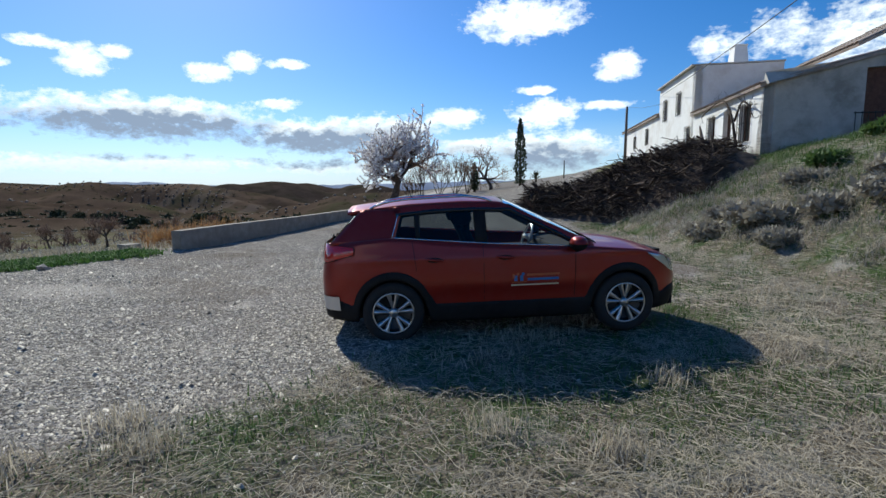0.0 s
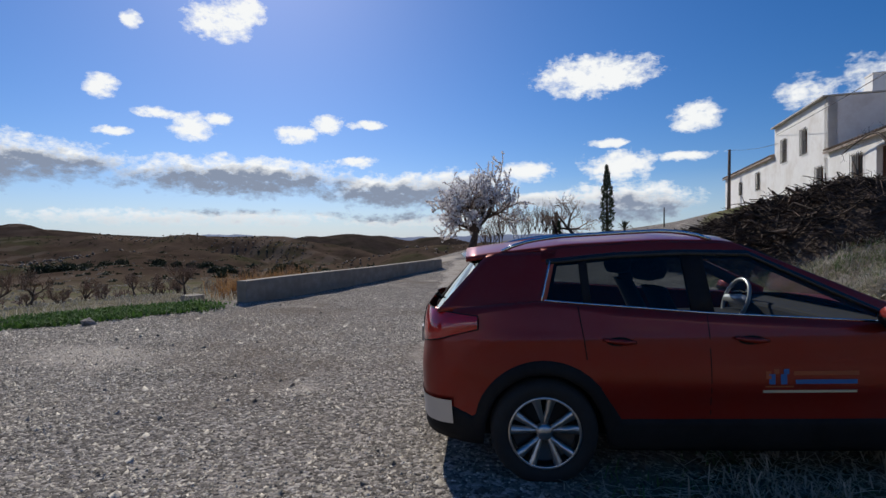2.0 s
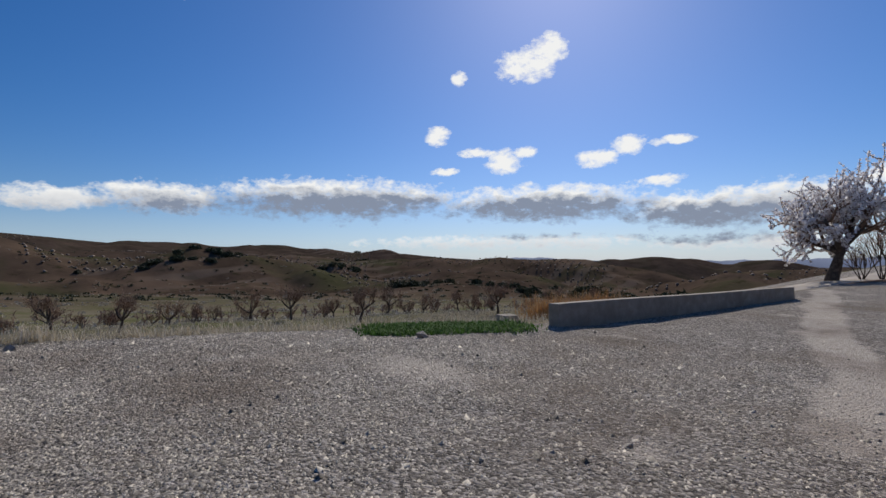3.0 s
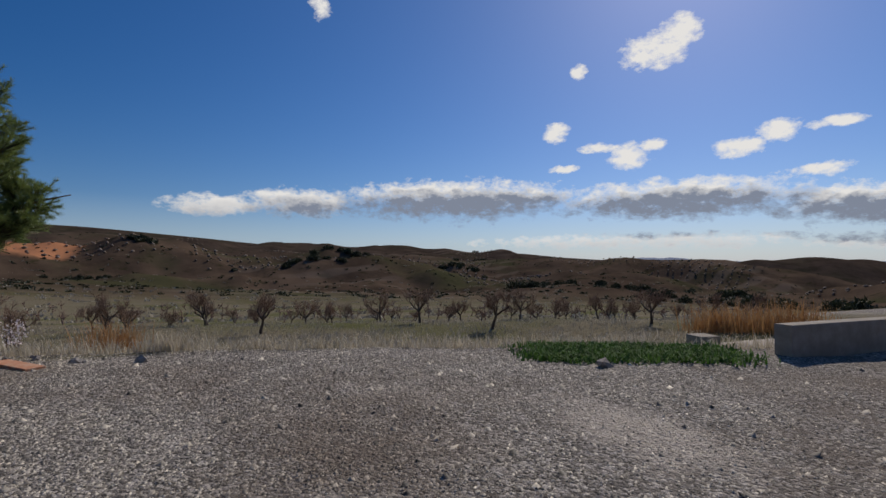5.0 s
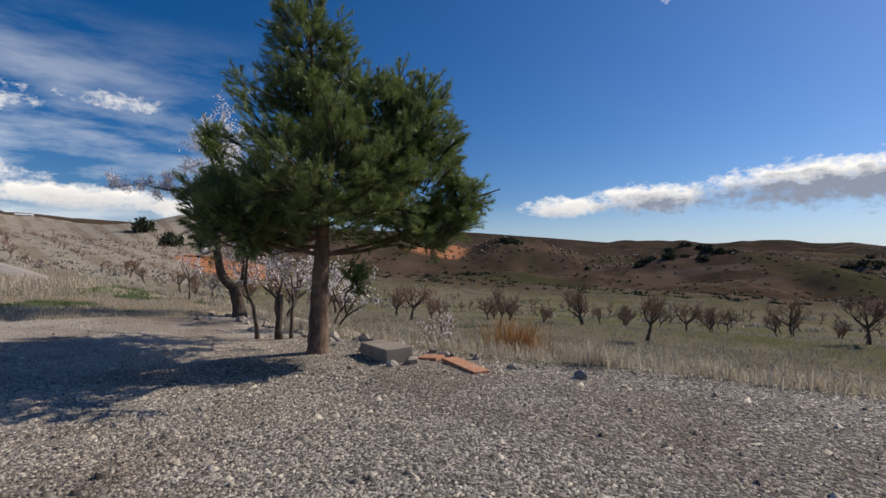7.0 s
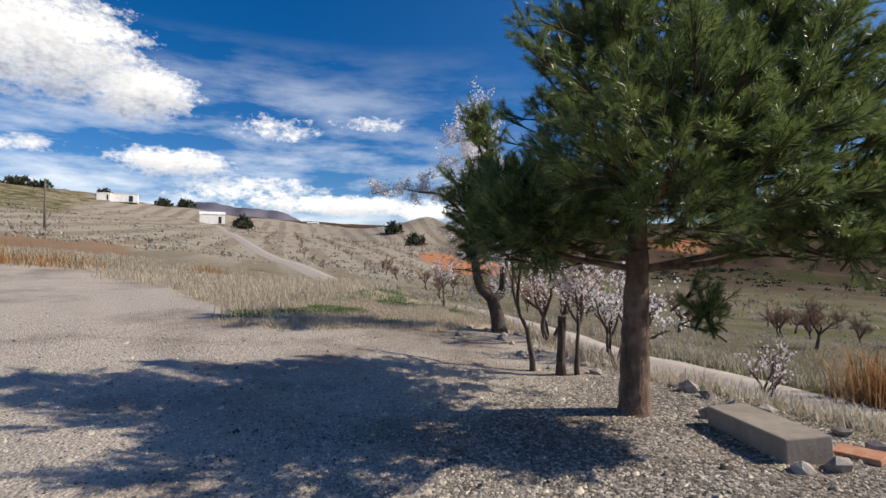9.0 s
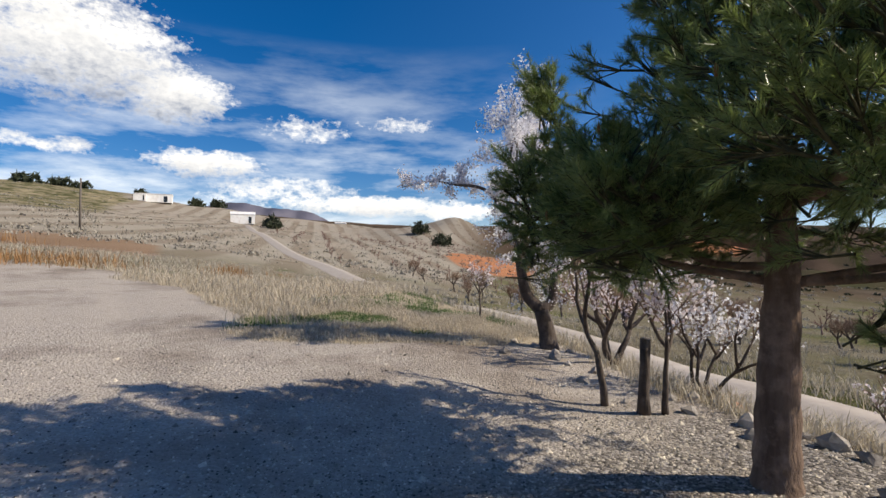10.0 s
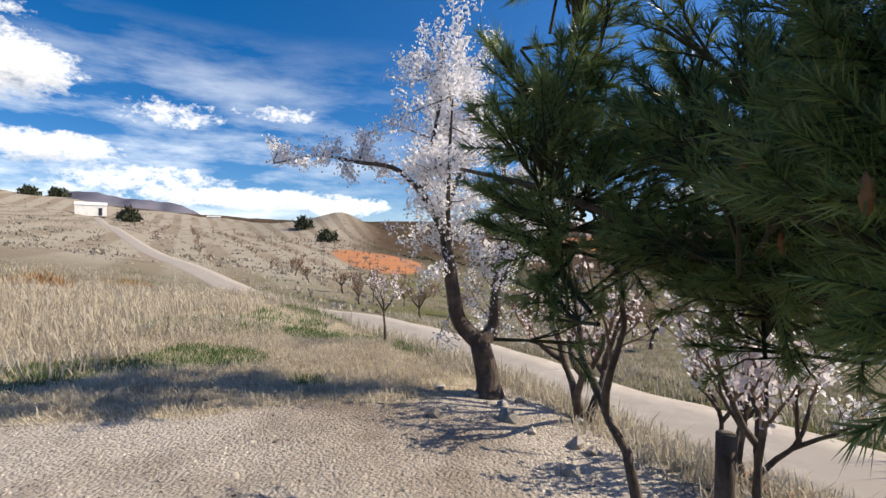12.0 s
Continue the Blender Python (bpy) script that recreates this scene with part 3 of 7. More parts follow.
def ground_mat():
    m, nt, bsdf = tree_of("ground")

    def at(name):
        n = nt.nodes.new("ShaderNodeAttribute")
        n.attribute_name = name
        return n.outputs["Fac"]

    def broken(name, scale, k=0.6):
        """A cover whose border is broken up by noise."""
        f = math_of(nt, "ADD", at(name), math_of(nt, "MULTIPLY", math_of(nt, "SUBTRACT", noise_of(nt, scale, 6, 0.7), 0.5), k))
        return ramp_of(nt, f, 0.35, 0.65)

    vor = nt.nodes.new("ShaderNodeTexVoronoi")
    vor.inputs["Scale"].default_value = 34.0
    pos = nt.nodes.new("ShaderNodeNewGeometry").outputs["Position"]
    nt.links.new(pos, vor.inputs["Vector"])
    pebble = nt.nodes.new("ShaderNodeSeparateColor")
    nt.links.new(vor.outputs["Color"], pebble.inputs[0])
    gravel = mix_of(nt, ramp_of(nt, noise_of(nt, 40, 4), 0.3, 0.7), (0.075, 0.065, 0.055), (0.25, 0.22, 0.19))
    gravel = mix_of(nt, math_of(nt, "MULTIPLY", ramp_of(nt, pebble.outputs[0], 0.35, 0.95), 0.8), gravel, (0.52, 0.47, 0.42))
    gravel = mix_of(nt, math_of(nt, "MULTIPLY", ramp_of(nt, pebble.outputs[1], 0.62, 0.95), 0.75), gravel, (0.06, 0.052, 0.046))
    dust = mix_of(nt, noise_of(nt, 6), (0.52, 0.45, 0.38), (0.64, 0.57, 0.495))
    gravel = mix_of(nt, ramp_of(nt, noise_of(nt, 0.55, 6, 0.65), 0.58, 0.76), gravel, dust)
    gravel = mix_of(nt, math_of(nt, "MULTIPLY", broken("dust", 1.4, 1.1), 0.8), gravel, mix_of(nt, ramp_of(nt, noise_of(nt, 28, 6, 0.75), 0.35, 0.65), (0.38, 0.33, 0.275), dust))
    gravel = mix_of(nt, math_of(nt, "MULTIPLY", ramp_of(nt, noise_of(nt, 0.33, 5, 0.65), 0.48, 0.68), 0.8), gravel, (0.15, 0.115, 0.088))
    straw = mix_of(nt, ramp_of(nt, noise_of(nt, 25, 5), 0.3, 0.7), (0.07, 0.056, 0.04), (0.26, 0.215, 0.16))
    turf = mix_of(nt, ramp_of(nt, noise_of(nt, 30, 5), 0.3, 0.7), (0.03, 0.05, 0.016), (0.085, 0.115, 0.04))
    lawn = mix_of(nt, ramp_of(nt, noise_of(nt, 0.8, 6, 0.7), 0.46, 0.62), straw, turf)
    lawn = mix_of(nt, ramp_of(nt, noise_of(nt, 1.7, 6, 0.7), 0.52, 0.66), lawn, (0.27, 0.25, 0.22))
    soil = mix_of(nt, ramp_of(nt, noise_of(nt, 3.0, 7, 0.7), 0.3, 0.7), (0.12, 0.10, 0.066), (0.25, 0.22, 0.155))
    soil = mix_of(nt, ramp_of(nt, noise_of(nt, 0.12, 6, 0.6), 0.47, 0.62), soil, (0.12, 0.12, 0.055))
    hay = mix_of(nt, ramp_of(nt, noise_of(nt, 12, 5), 0.3, 0.7), (0.27, 0.215, 0.145), (0.52, 0.44, 0.315))
    hill = mix_of(nt, ramp_of(nt, noise_of(nt, 0.02, 8, 0.68), 0.35, 0.65), (0.052, 0.037, 0.027), (0.125, 0.088, 0.064))
    hill = mix_of(nt, ramp_of(nt, noise_of(nt, 0.011, 5, 0.6), 0.5, 0.62), hill, (0.062, 0.060, 0.032))
    hill = mix_of(nt, math_of(nt, "MULTIPLY", ramp_of(nt, noise_of(nt, 0.10, 8, 0.75), 0.56, 0.63), 0.75), hill, (0.03, 0.03, 0.014))
    hill = mix_of(nt, math_of(nt, "MULTIPLY", ramp_of(nt, noise_of(nt, 0.35, 6, 0.75), 0.58, 0.66), 0.5), hill, (0.13, 0.09, 0.066))
    # the clouds' shadow on the far ridges is mixed into the hill colour
    hill = mix_of(nt, math_of(nt, "MULTIPLY", at("crest_shade"), 0.7), hill, mix_of(nt, ramp_of(nt, noise_of(nt, 0.05, 7, 0.7), 0.4, 0.6), (0.030, 0.024, 0.020), (0.075, 0.055, 0.045)))
    # rows of young trees and ploughed bands on the slopes
    wave = nt.nodes.new("ShaderNodeTexWave")
    wave.inputs["Scale"].default_value, wave.inputs["Distortion"].default_value, wave.inputs["Detail"].default_value = 0.016, 3.0, 1.0
    nt.links.new(pos, wave.inputs["Vector"])
    field_pick = ramp_of(nt, noise_of(nt, 0.0065, 2, 0.4), 0.57, 0.60)
    rows = math_of(nt, "MULTIPLY", field_pick, math_of(nt, "MULTIPLY", ramp_of(nt, wave.outputs["Fac"], 0.55, 0.8), 0.45))
    hill = mix_of(nt, rows, hill, (0.16, 0.125, 0.10))
    wave2 = nt.nodes.new("ShaderNodeTexWave")
    wave2.inputs["Scale"].default_value, wave2.inputs["Distortion"].default_value = 0.042, 0.5
    mp = nt.nodes.new("ShaderNodeMapping")
    mp.inputs["Rotation"].default_value = (0, 0, radians(221))
    nt.links.new(pos, mp.inputs[0])
    nt.links.new(mp.outputs[0], wave2.inputs["Vector"])
    tilled = mix_of(nt, ramp_of(nt, wave2.outputs["Fac"], 0.45, 0.75), (0.36, 0.32, 0.26), (0.27, 0.225, 0.175))
    tilled = mix_of(nt, ramp_of(nt, noise_of(nt, 0.03, 5, 0.6), 0.5, 0.6), tilled, (0.36, 0.31, 0.25))
    tilled = mix_of(nt, math_of(nt, "MULTIPLY", ramp_of(nt, noise_of(nt, 0.25, 7, 0.75), 0.56, 0.64), 0.6), tilled, (0.17, 0.135, 0.085))
    col = mix_of(nt, broken("lawn", 2.2, 0.9), gravel, lawn)
    col = mix_of(nt, broken("south", 1.6, 0.8), col, hay)
    col = mix_of(nt, broken("outside", 2.0), col, soil)
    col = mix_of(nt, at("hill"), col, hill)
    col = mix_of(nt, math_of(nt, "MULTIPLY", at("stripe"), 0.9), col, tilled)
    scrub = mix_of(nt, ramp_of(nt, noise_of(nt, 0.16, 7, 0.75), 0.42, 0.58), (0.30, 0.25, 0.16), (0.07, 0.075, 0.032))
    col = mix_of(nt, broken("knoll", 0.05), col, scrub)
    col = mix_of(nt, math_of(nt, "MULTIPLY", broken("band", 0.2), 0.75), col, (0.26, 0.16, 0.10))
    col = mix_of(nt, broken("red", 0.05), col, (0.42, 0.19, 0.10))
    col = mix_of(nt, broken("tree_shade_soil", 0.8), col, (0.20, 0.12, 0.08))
    # sea and aerial haze share one blue, mixed into the farthest ground
    col = mix_of(nt, at("sea_haze"), col, (0.16, 0.22, 0.33))
    nt.links.new(col, bsdf.inputs["Base Color"])
    bsdf.inputs["Roughness"].default_value = 1.0
    nt.links.new(math_of(nt, "MULTIPLY", math_of(nt, "SUBTRACT", 1.0, at("outside"), clamp=True), 0.2), bsdf.inputs["Specular IOR Level"])
    b = nt.nodes.new("ShaderNodeBump")
    b.inputs["Strength"].default_value, b.inputs["Distance"].default_value = 0.9, 0.022
    h = math_of(nt, "ADD", math_of(nt, "MULTIPLY", vor.outputs["Distance"], -0.8), math_of(nt, "MULTIPLY", noise_of(nt, 22, 5, 0.7), 1.2))
    nt.links.new(h, b.inputs["Height"])
    nt.links.new(b.outputs[0], bsdf.inputs["Normal"])
    return m


build_ground()

# ---- car ----
def plain_mat(name, c, rough, metal=0.0, coat=0.0, spec=0.5):
    m, nt, bsdf = tree_of(name)
    f = ramp_of(nt, noise_of(nt, 3.0, 6, 0.7), 0.35, 0.75)
    k = mix_of(nt, math_of(nt, "MULTIPLY", f, 0.5), c, tuple(0.8 * v + 0.03 for v in c))
    nt.links.new(k, bsdf.inputs["Base Color"])
    bsdf.inputs["Roughness"].default_value, bsdf.inputs["Metallic"].default_value = rough, metal
    bsdf.inputs["Coat Weight"].default_value, bsdf.inputs["Coat Roughness"].default_value = coat, 0.04
    bsdf.inputs["Specular IOR Level"].default_value = spec
    return m


def glass_mat(name, tint, gloss_rough=0.02):
    m, nt, bsdf = tree_of(name)
    nt.nodes.remove(bsdf)
    tr = nt.nodes.new("ShaderNodeBsdfTransparent")
    tr.inputs[0].default_value = (*tint, 1)
    gl = nt.nodes.new("ShaderNodeBsdfGlossy")
    gl.inputs["Roughness"].default_value = gloss_rough
    fr = nt.nodes.new("ShaderNodeFresnel")
    fr.inputs[0].default_value = 1.5
    mx = nt.nodes.new("ShaderNodeMixShader")
    nt.links.new(fr.outputs[0], mx.inputs[0])
    nt.links.new(tr.outputs[0], mx.inputs[1])
    nt.links.new(gl.outputs[0], mx.inputs[2])
    nt.links.new(mx.outputs[0], nt.nodes["Material Output"].inputs["Surface"])
    return m


M["paint"] = plain_mat("paint", (0.27, 0.012, 0.005), 0.34, 0.4, 0.4)
M["plastic"] = plain_mat("plastic", (0.007, 0.007, 0.008), 0.7, spec=0.25)
M["gloss_black"] = plain_mat("gloss_black", (0.010, 0.010, 0.012), 0.12)
M["tyre"] = plain_mat("tyre", (0.012, 0.012, 0.013), 0.8)
M["alloy"] = plain_mat("alloy", (0.55, 0.55, 0.56), 0.28, 0.9)
M["alloy_dark"] = plain_mat("alloy_dark", (0.03, 0.03, 0.032), 0.35, 0.5)
M["chrome"] = plain_mat("chrome", (0.75, 0.75, 0.76), 0.12, 1.0)
M["silver"] = plain_mat("silver", (0.62, 0.61, 0.60), 0.35, 0.6)
M["car_glass"] = glass_mat("car_glass", (0.66, 0.70, 0.70))
M["hatch_glass"] = glass_mat("hatch_glass", (0.10, 0.11, 0.12))
M["car_glass_dark"] = glass_mat("car_glass_dark", (0.42, 0.46, 0.47))
M["cabin"] = rough_mat("cabin", (0.02, 0.02, 0.022), (0.045, 0.045, 0.047), 60, 0.9, 0.0)
M["lamp_red"] = plain_mat("lamp_red", (0.62, 0.010, 0.012), 0.06, 0.0, 1.0, 0.8)
M["lamp_clear"] = plain_mat("lamp_clear", (0.50, 0.54, 0.58), 0.08, 0.6, 1.0)
M["decal_blue"] = plain_mat("decal_blue", (0.03, 0.16, 0.42), 0.5)
M["decal_orange"] = plain_mat("decal_orange", (0.45, 0.10, 0.03), 0.5)
M["decal_cream"] = plain_mat("decal_cream", (0.70, 0.62, 0.42), 0.5)


def spline(pts, n):
    """n points along a smooth curve through pts."""
    p = np.array(pts, dtype=float)
    e = np.vstack([2 * p[0] - p[1], p, 2 * p[-1] - p[-2]])
    out = []
    for t in np.linspace(0, len(p) - 1 - 1e-9, n):
        i, f = int(t), t - int(t)
        a, b, c, d = e[i:i + 4]
        out.append(0.5 * (2 * b + (c - a) * f + (2 * a - 5 * b + 4 * c - d) * f * f + (3 * b - a - 3 * c + d) * f ** 3))
    return np.array(out)


def build_car(at, turn, lift):
    car = thing("car", "dark red crossover car with black arch trim parked on grass", "car")
    car.matrix_basis = pose(*at, 0, lift, turn)
    plan = spline([(-0.79, 0), (-0.785, 0.35), (-0.765, 0.60), (-0.70, 0.74), (-0.55, 0.82), (-0.2, 0.86), (0.6, 0.87), (1.6, 0.87), (2.4, 0.86), (2.85, 0.82), (3.12, 0.71), (3.27, 0.52), (3.34, 0.28), (3.37, 0)], 190)
    wheels = (0.0, 2.54)

    def belt(x):
        return float(np.interp(x, [-0.79, -0.5, 0.0, 1.0, 1.95, 2.2, 2.7, 3.05, 3.25, 3.37], [1.07, 1.09, 1.12, 1.03, 0.965, 0.955, 0.905, 0.835, 0.75, 0.66]))

    def arch(x, r, base):
        z = base
        for c in wheels:
            if abs(x - c) < r:
                z = max(z, 0.33 + math.sqrt(r * r - (x - c) ** 2))
        return z

    def red_low(x):
        return arch(x, 0.435, float(np.interp(x, [-0.79, -0.55, -0.42, 2.98, 3.1, 3.37], [0.50, 0.47, 0.40, 0.40, 0.46, 0.50])))

    def surface(x, y, z, out=0.0):
        """Body surface: plan point (x, y) carried to the height z."""
        k = -0.035 * ((z - 0.66) / 0.3) ** 2 if z < 0.66 else -0.03 * ((z - 0.66) / 0.3) ** 2
        k += 0.010 * math.exp(-((z - 0.90) / 0.03) ** 2) - 0.012 * math.exp(-((z - 0.50) / 0.07) ** 2)
        s = math.copysign(1, y) if abs(y) > 1e-6 else 0
        w = min(1.0, abs(y) / 0.6)
        x2 = x
        if x < -0.3:
            x2 += (0.13 * max(0.0, z - 0.72) + 0.05 * max(0.0, 0.55 - z)) * (1 - 0.0 * w) * min(1, (-0.3 - x) / 0.3)
        if x > 2.8:
            x2 -= (0.24 * max(0.0, z - 0.55) + 0.1 * max(0.0, 0.4 - z)) * min(1, (x - 2.8) / 0.4)
        end = 1 - w
        ox = out * end * (-1 if x < 1 else 1)
        return (x2 + ox, y + s * (k + out) * w, z)

    whole = [(x, -y) for x, y in plan[::-1]] + [(x, y) for x, y in plan[1:]]
    g = Geo()
    rows = []
    for v in np.linspace(0, 1, 13):
        rows.append([surface(x, y, red_low(x) + (belt(x) - red_low(x)) * v) for x, y in whole])
    rows.append([(q[0], q[1] * 0.945, q[2] + 0.008) for q in rows[-1]])
    g.grid(rows, True)
    body = part("body", g, M["paint"], car, "glossy dark red painted body panels")
    g = Geo()
    rows = []
    for v in np.linspace(0, 1, 6):
        row = []
        for x, y in whole:
            lo = arch(x, 0.36, float(np.interp(x, [-0.79, -0.5, 0.5, 2.0, 3.0, 3.37], [0.30, 0.24, 0.20, 0.20, 0.22, 0.26])))
            hi = red_low(x) + 0.012
            row.append(surface(x, y, lo + (hi - lo) * v, 0.014 * math.sin(math.pi * min(1, v + 0.12))))
        rows.append(row)
    g.grid(rows, True)
    thicken(part("wheel_arch_trim", g, M["plastic"], car, "matt black plastic sill and arch trim"), 0.03)
    g = Geo()
    g.box((1.27, 0, 0.33), (3.9, 1.16, 0.22))
    g.box((1.27, 0, 0.33), (1.5, 1.6, 0.2))
    g.box((-0.60, 0, 0.40), (0.22, 1.3, 0.22))
    g.box((1.27, 0, 0.62), (3.6, 1.12, 0.5))
    part("underbody", g, M["plastic"], car, smooth=False)
    # silver strip low on the rear bumper
    g = Geo()
    rows = []
    back = [(x, -y) for x, y in plan[::-1] if x < -0.56] + [(x, y) for x, y in plan[1:] if x < -0.56]
    for v in np.linspace(0, 1, 5):
        rows.append([surface(x, y, 0.40 + 0.15 * v - 0.03 * abs(y), 0.026) for x, y in back])
    g.grid(rows, True)
    part("bumper_strip", g, M["silver"], car, "silver skid strip", True)

    # upper body
    def side_y(x, z):
        return 0.815 - 0.46 * (z - 1.02) - 0.05 * max(0.0, 0.2 - x) - 0.04 * max(0, x - 1.2)

    def win_top(x):
        return min(float(np.interp(x, [-0.1, 0.1, 0.5, 0.9, 1.3], [1.345, 1.375, 1.405, 1.41, 1.395])), 0.985 + (2.08 - x) / 0.80 * 0.425)

    def roof_edge(x):
        return min(float(np.interp(x, [-0.5, -0.3, 0.2, 0.8, 1.25], [1.395, 1.42, 1.465, 1.48, 1.46])), 0.985 + (2.24 - x) / 1.0 * 0.475)

    def rear_x(z):
        return -0.665 + (z - 1.06) * 0.95

    def win_rear(z):
        return 0.02 + max(0.0, z - 1.12) * 0.30

    xs = np.linspace(0.03, 2.05, 44)
    for s, tag in ((-1, "right"), (1, "left")):
        g = Geo()
        rows = []
        for v in np.linspace(0, 1, 5):
            rows.append([(x, s * (side_y(x, win_top(x)) + (side_y(x, roof_edge(x)) - side_y(x, win_top(x))) * v), win_top(x) + (roof_edge(x) - win_top(x)) * v) for x in np.linspace(0.03, 2.2, 50)])
        g.grid(rows, s > 0)
        rows = []
        for v in np.linspace(0, 1, 12):
            z = 1.075 + (1.43 - 1.075) * v
            a, b = rear_x(z), win_rear(z) + 0.02
            rows.append([(a + (b - a) * t, s * side_y(a + (b - a) * t, z), min(z, roof_edge(a + (b - a) * t) + 0.005)) for t in np.linspace(0, 1, 10)])
        g.grid(rows, s > 0)
        thicken(part("roof_pillar", g, M["paint"], car), 0.03, -1 if s < 0 else 1)
        g = Geo()
        g.grid([[(x, s * (side_y(x, win_top(x)) - 0.045), win_top(x) + dz) for x in np.linspace(0.05, 2.0, 40)] for dz in (-0.045, 0.0, 0.05)], s > 0)
        g.grid([[(x, s * (side_y(x, z) - 0.05), z) for x in np.linspace(rear_x(z) + 0.06, win_rear(z) + 0.05, 6)] for z in np.linspace(1.08, 1.38, 6)], s > 0)
        thicken(part("pillar_trim", g, M["cabin"], car, "black inner pillar lining"), 0.012)
        g = Geo()
        g.grid([[(x, s * (side_y(x, win_top(x) + dz) + 0.004), win_top(x) + dz) for x in np.linspace(0.06, 2.05, 44)] for dz in (-0.022, 0.012)], s > 0)
        thicken(part("window_surround", g, M["gloss_black"], car, "black strip over the side windows"), 0.006)
        for a, b, dark in ((0.03, 0.27, 1), (0.31, 0.91, 1), (1.03, 2.05, 0)):
            g = Geo()
            rows = []
            for v in np.linspace(0, 1, 6):
                row = []
                for x in np.linspace(a, b, 16):
                    lo, hi = belt(x) + 0.012, max(win_top(x), belt(x) + 0.013)
                    z = lo + (hi - lo) * v
                    x1 = max(x, win_rear(z)) if a < 0.1 else x
                    row.append((x1, s * (side_y(x1, z) - 0.006), z))
                rows.append(row)
            g.grid(rows, s > 0)
            p = part("side_window", g, M["car_glass_dark"] if dark else M["car_glass"], car, "tinted side window pane")
            p.visible_shadow = False
        for a, b in ((0.265, 0.315), (0.905, 1.035)):
            g = Geo()
            g.grid([[(x, s * (side_y(x, z) - 0.002), z) for x in (a, (a + b) / 2, b)] for z in np.linspace(belt(a) + 0.005, win_top(a), 5)], s > 0)
            thicken(part("window_pillar", g, M["plastic"], car, "black window pillar"), 0.025, -1 if s < 0 else 1)
        g = Geo()
        g.tube([(x, s * (side_y(x, belt(x)) + 0.006), belt(x) + 0.012) for x in np.linspace(0.03, 2.0, 20)], [0.007] * 20, 5)
        zz = np.linspace(belt(0.03), 1.37, 6)
        g.tube([(win_rear(z) - 0.01, s * (side_y(win_rear(z), z) + 0.004), z) for z in zz], [0.007] * 6, 5)
        part("window_trim", g, M["chrome"], car, "chrome window trim")
        # roof rail
        g = Geo()
        rx = np.linspace(-0.22, 1.12, 18)
        g.tube([(x, s * (side_y(x, roof_edge(x)) - 0.035), roof_edge(x) + 0.065 - 0.055 * abs((x - 0.45) / 0.67) ** 6) for x in rx], [0.014] * 18, 6)
        part("roof_rail", g, M["chrome"], car, "polished metal roof rail")
        # door seams and handles
        for x0, tilt in ((0.98, 0.0), (1.98, 0.03), (0.26, -0.12)):
            g = Geo()
            zs = np.linspace(0.44 if x0 > 0.5 else 0.78, belt(x0) - 0.005, 12)
            g.tube([(x0 + tilt * (z - 0.8), *[s * (abs(surface(x0, 0.868, z)[1]) + 0.0005), z]) for z in zs], [0.004] * 12, 4)
            part("door_seam", g, M["plastic"], car)
        for hx in (0.36, 1.12):
            g = Geo()
            n = 12
            g.tube([(hx + t * 0.19, s * (0.868 + 0.030 * math.sin(math.pi * t)), 0.90 - 0.02 * t) for t in np.linspace(0, 1, n)], [0.009 + 0.009 * math.sin(math.pi * t) for t in np.linspace(0, 1, n)], 8)
            part("door_handle", g, M["paint"], car)
            # shade of the grip hollow, laid on the smooth door as a black oval
            g = Geo()
            g.grid([[(hx + 0.095 + 0.075 * math.cos(w) * r, s * (0.8595 + 0.0005), 0.885 + 0.028 * math.sin(w) * r) for w in np.linspace(0, 2 * math.pi, 17)] for r in (0.02, 1.0)])
            part("handle_shade", g, M["plastic"], car)
        # mirror
        g = Geo()
        rows = []
        for v in np.linspace(0, math.pi, 9):
            rows.append([(1.98 + 0.085 * math.cos(v), s * (0.955 + 0.125 * math.sin(v) ** 0.7 * math.cos(w)), 1.02 + 0.078 * math.sin(v) ** 0.7 * math.sin(w)) for w in np.linspace(0, 2 * math.pi, 17)])
        g.grid(rows)
        mir = part("door_mirror", g, M["paint"], car)
        g = Geo()
        g.tube([(2.0, s * 0.80, 0.95), (1.98, s * 0.88, 0.955), (1.97, s * 0.95, 0.965)], [0.03, 0.026, 0.04], 8)
        part("mirror_foot", g, M["plastic"], mir)
        g = Geo()
        g.grid([[(1.975 + 0.089 * math.cos(v), s * (0.955 + 0.129 * math.sin(v) ** 0.7 * math.cos(w)), 1.02 + 0.082 * math.sin(v) ** 0.7 * math.sin(w)) for w in np.linspace(math.pi * 1.02, math.pi * 1.98, 11)] for v in np.linspace(0, math.pi, 9)])
        part("mirror_housing", g, M["plastic"], mir, "black lower mirror shell")
        # lamps
        g = Geo()
        rows = []
        rear = [(x, y) for x, y in plan if x < -0.40 and y > 0.42]
        for v in np.linspace(0, 1, 8):
            row = []
            for i, (x, y) in enumerate(rear):
                f = i / (len(rear) - 1)
                lo, hi = 0.86 + 0.09 * f ** 1.6 + 0.05 * max(0.0, f - 0.7), 1.095 - 0.05 * f ** 2
                z = lo + (hi - lo) * v
                q = surface(x, s * y, z, 0.048 * math.sin(math.pi * v) ** 0.7 * (1 - 0.75 * f) + 0.008)
                row.append(q)
            rows.append(row)
        g.grid(rows, s > 0)
        lamp = part("tail_lamp", g, M["lamp_red"], car, "glossy red tail lamp cluster")
        g = Geo()
        rim_pts = rows[0] + [r[-1] for r in rows] + rows[-1][::-1] + [r[0] for r in rows[::-1]]
        g.tube(rim_pts, [0.004] * len(rim_pts), 5, False)
        part("lamp_rim", g, M["plastic"], lamp)
        g = Geo()
        rows = []
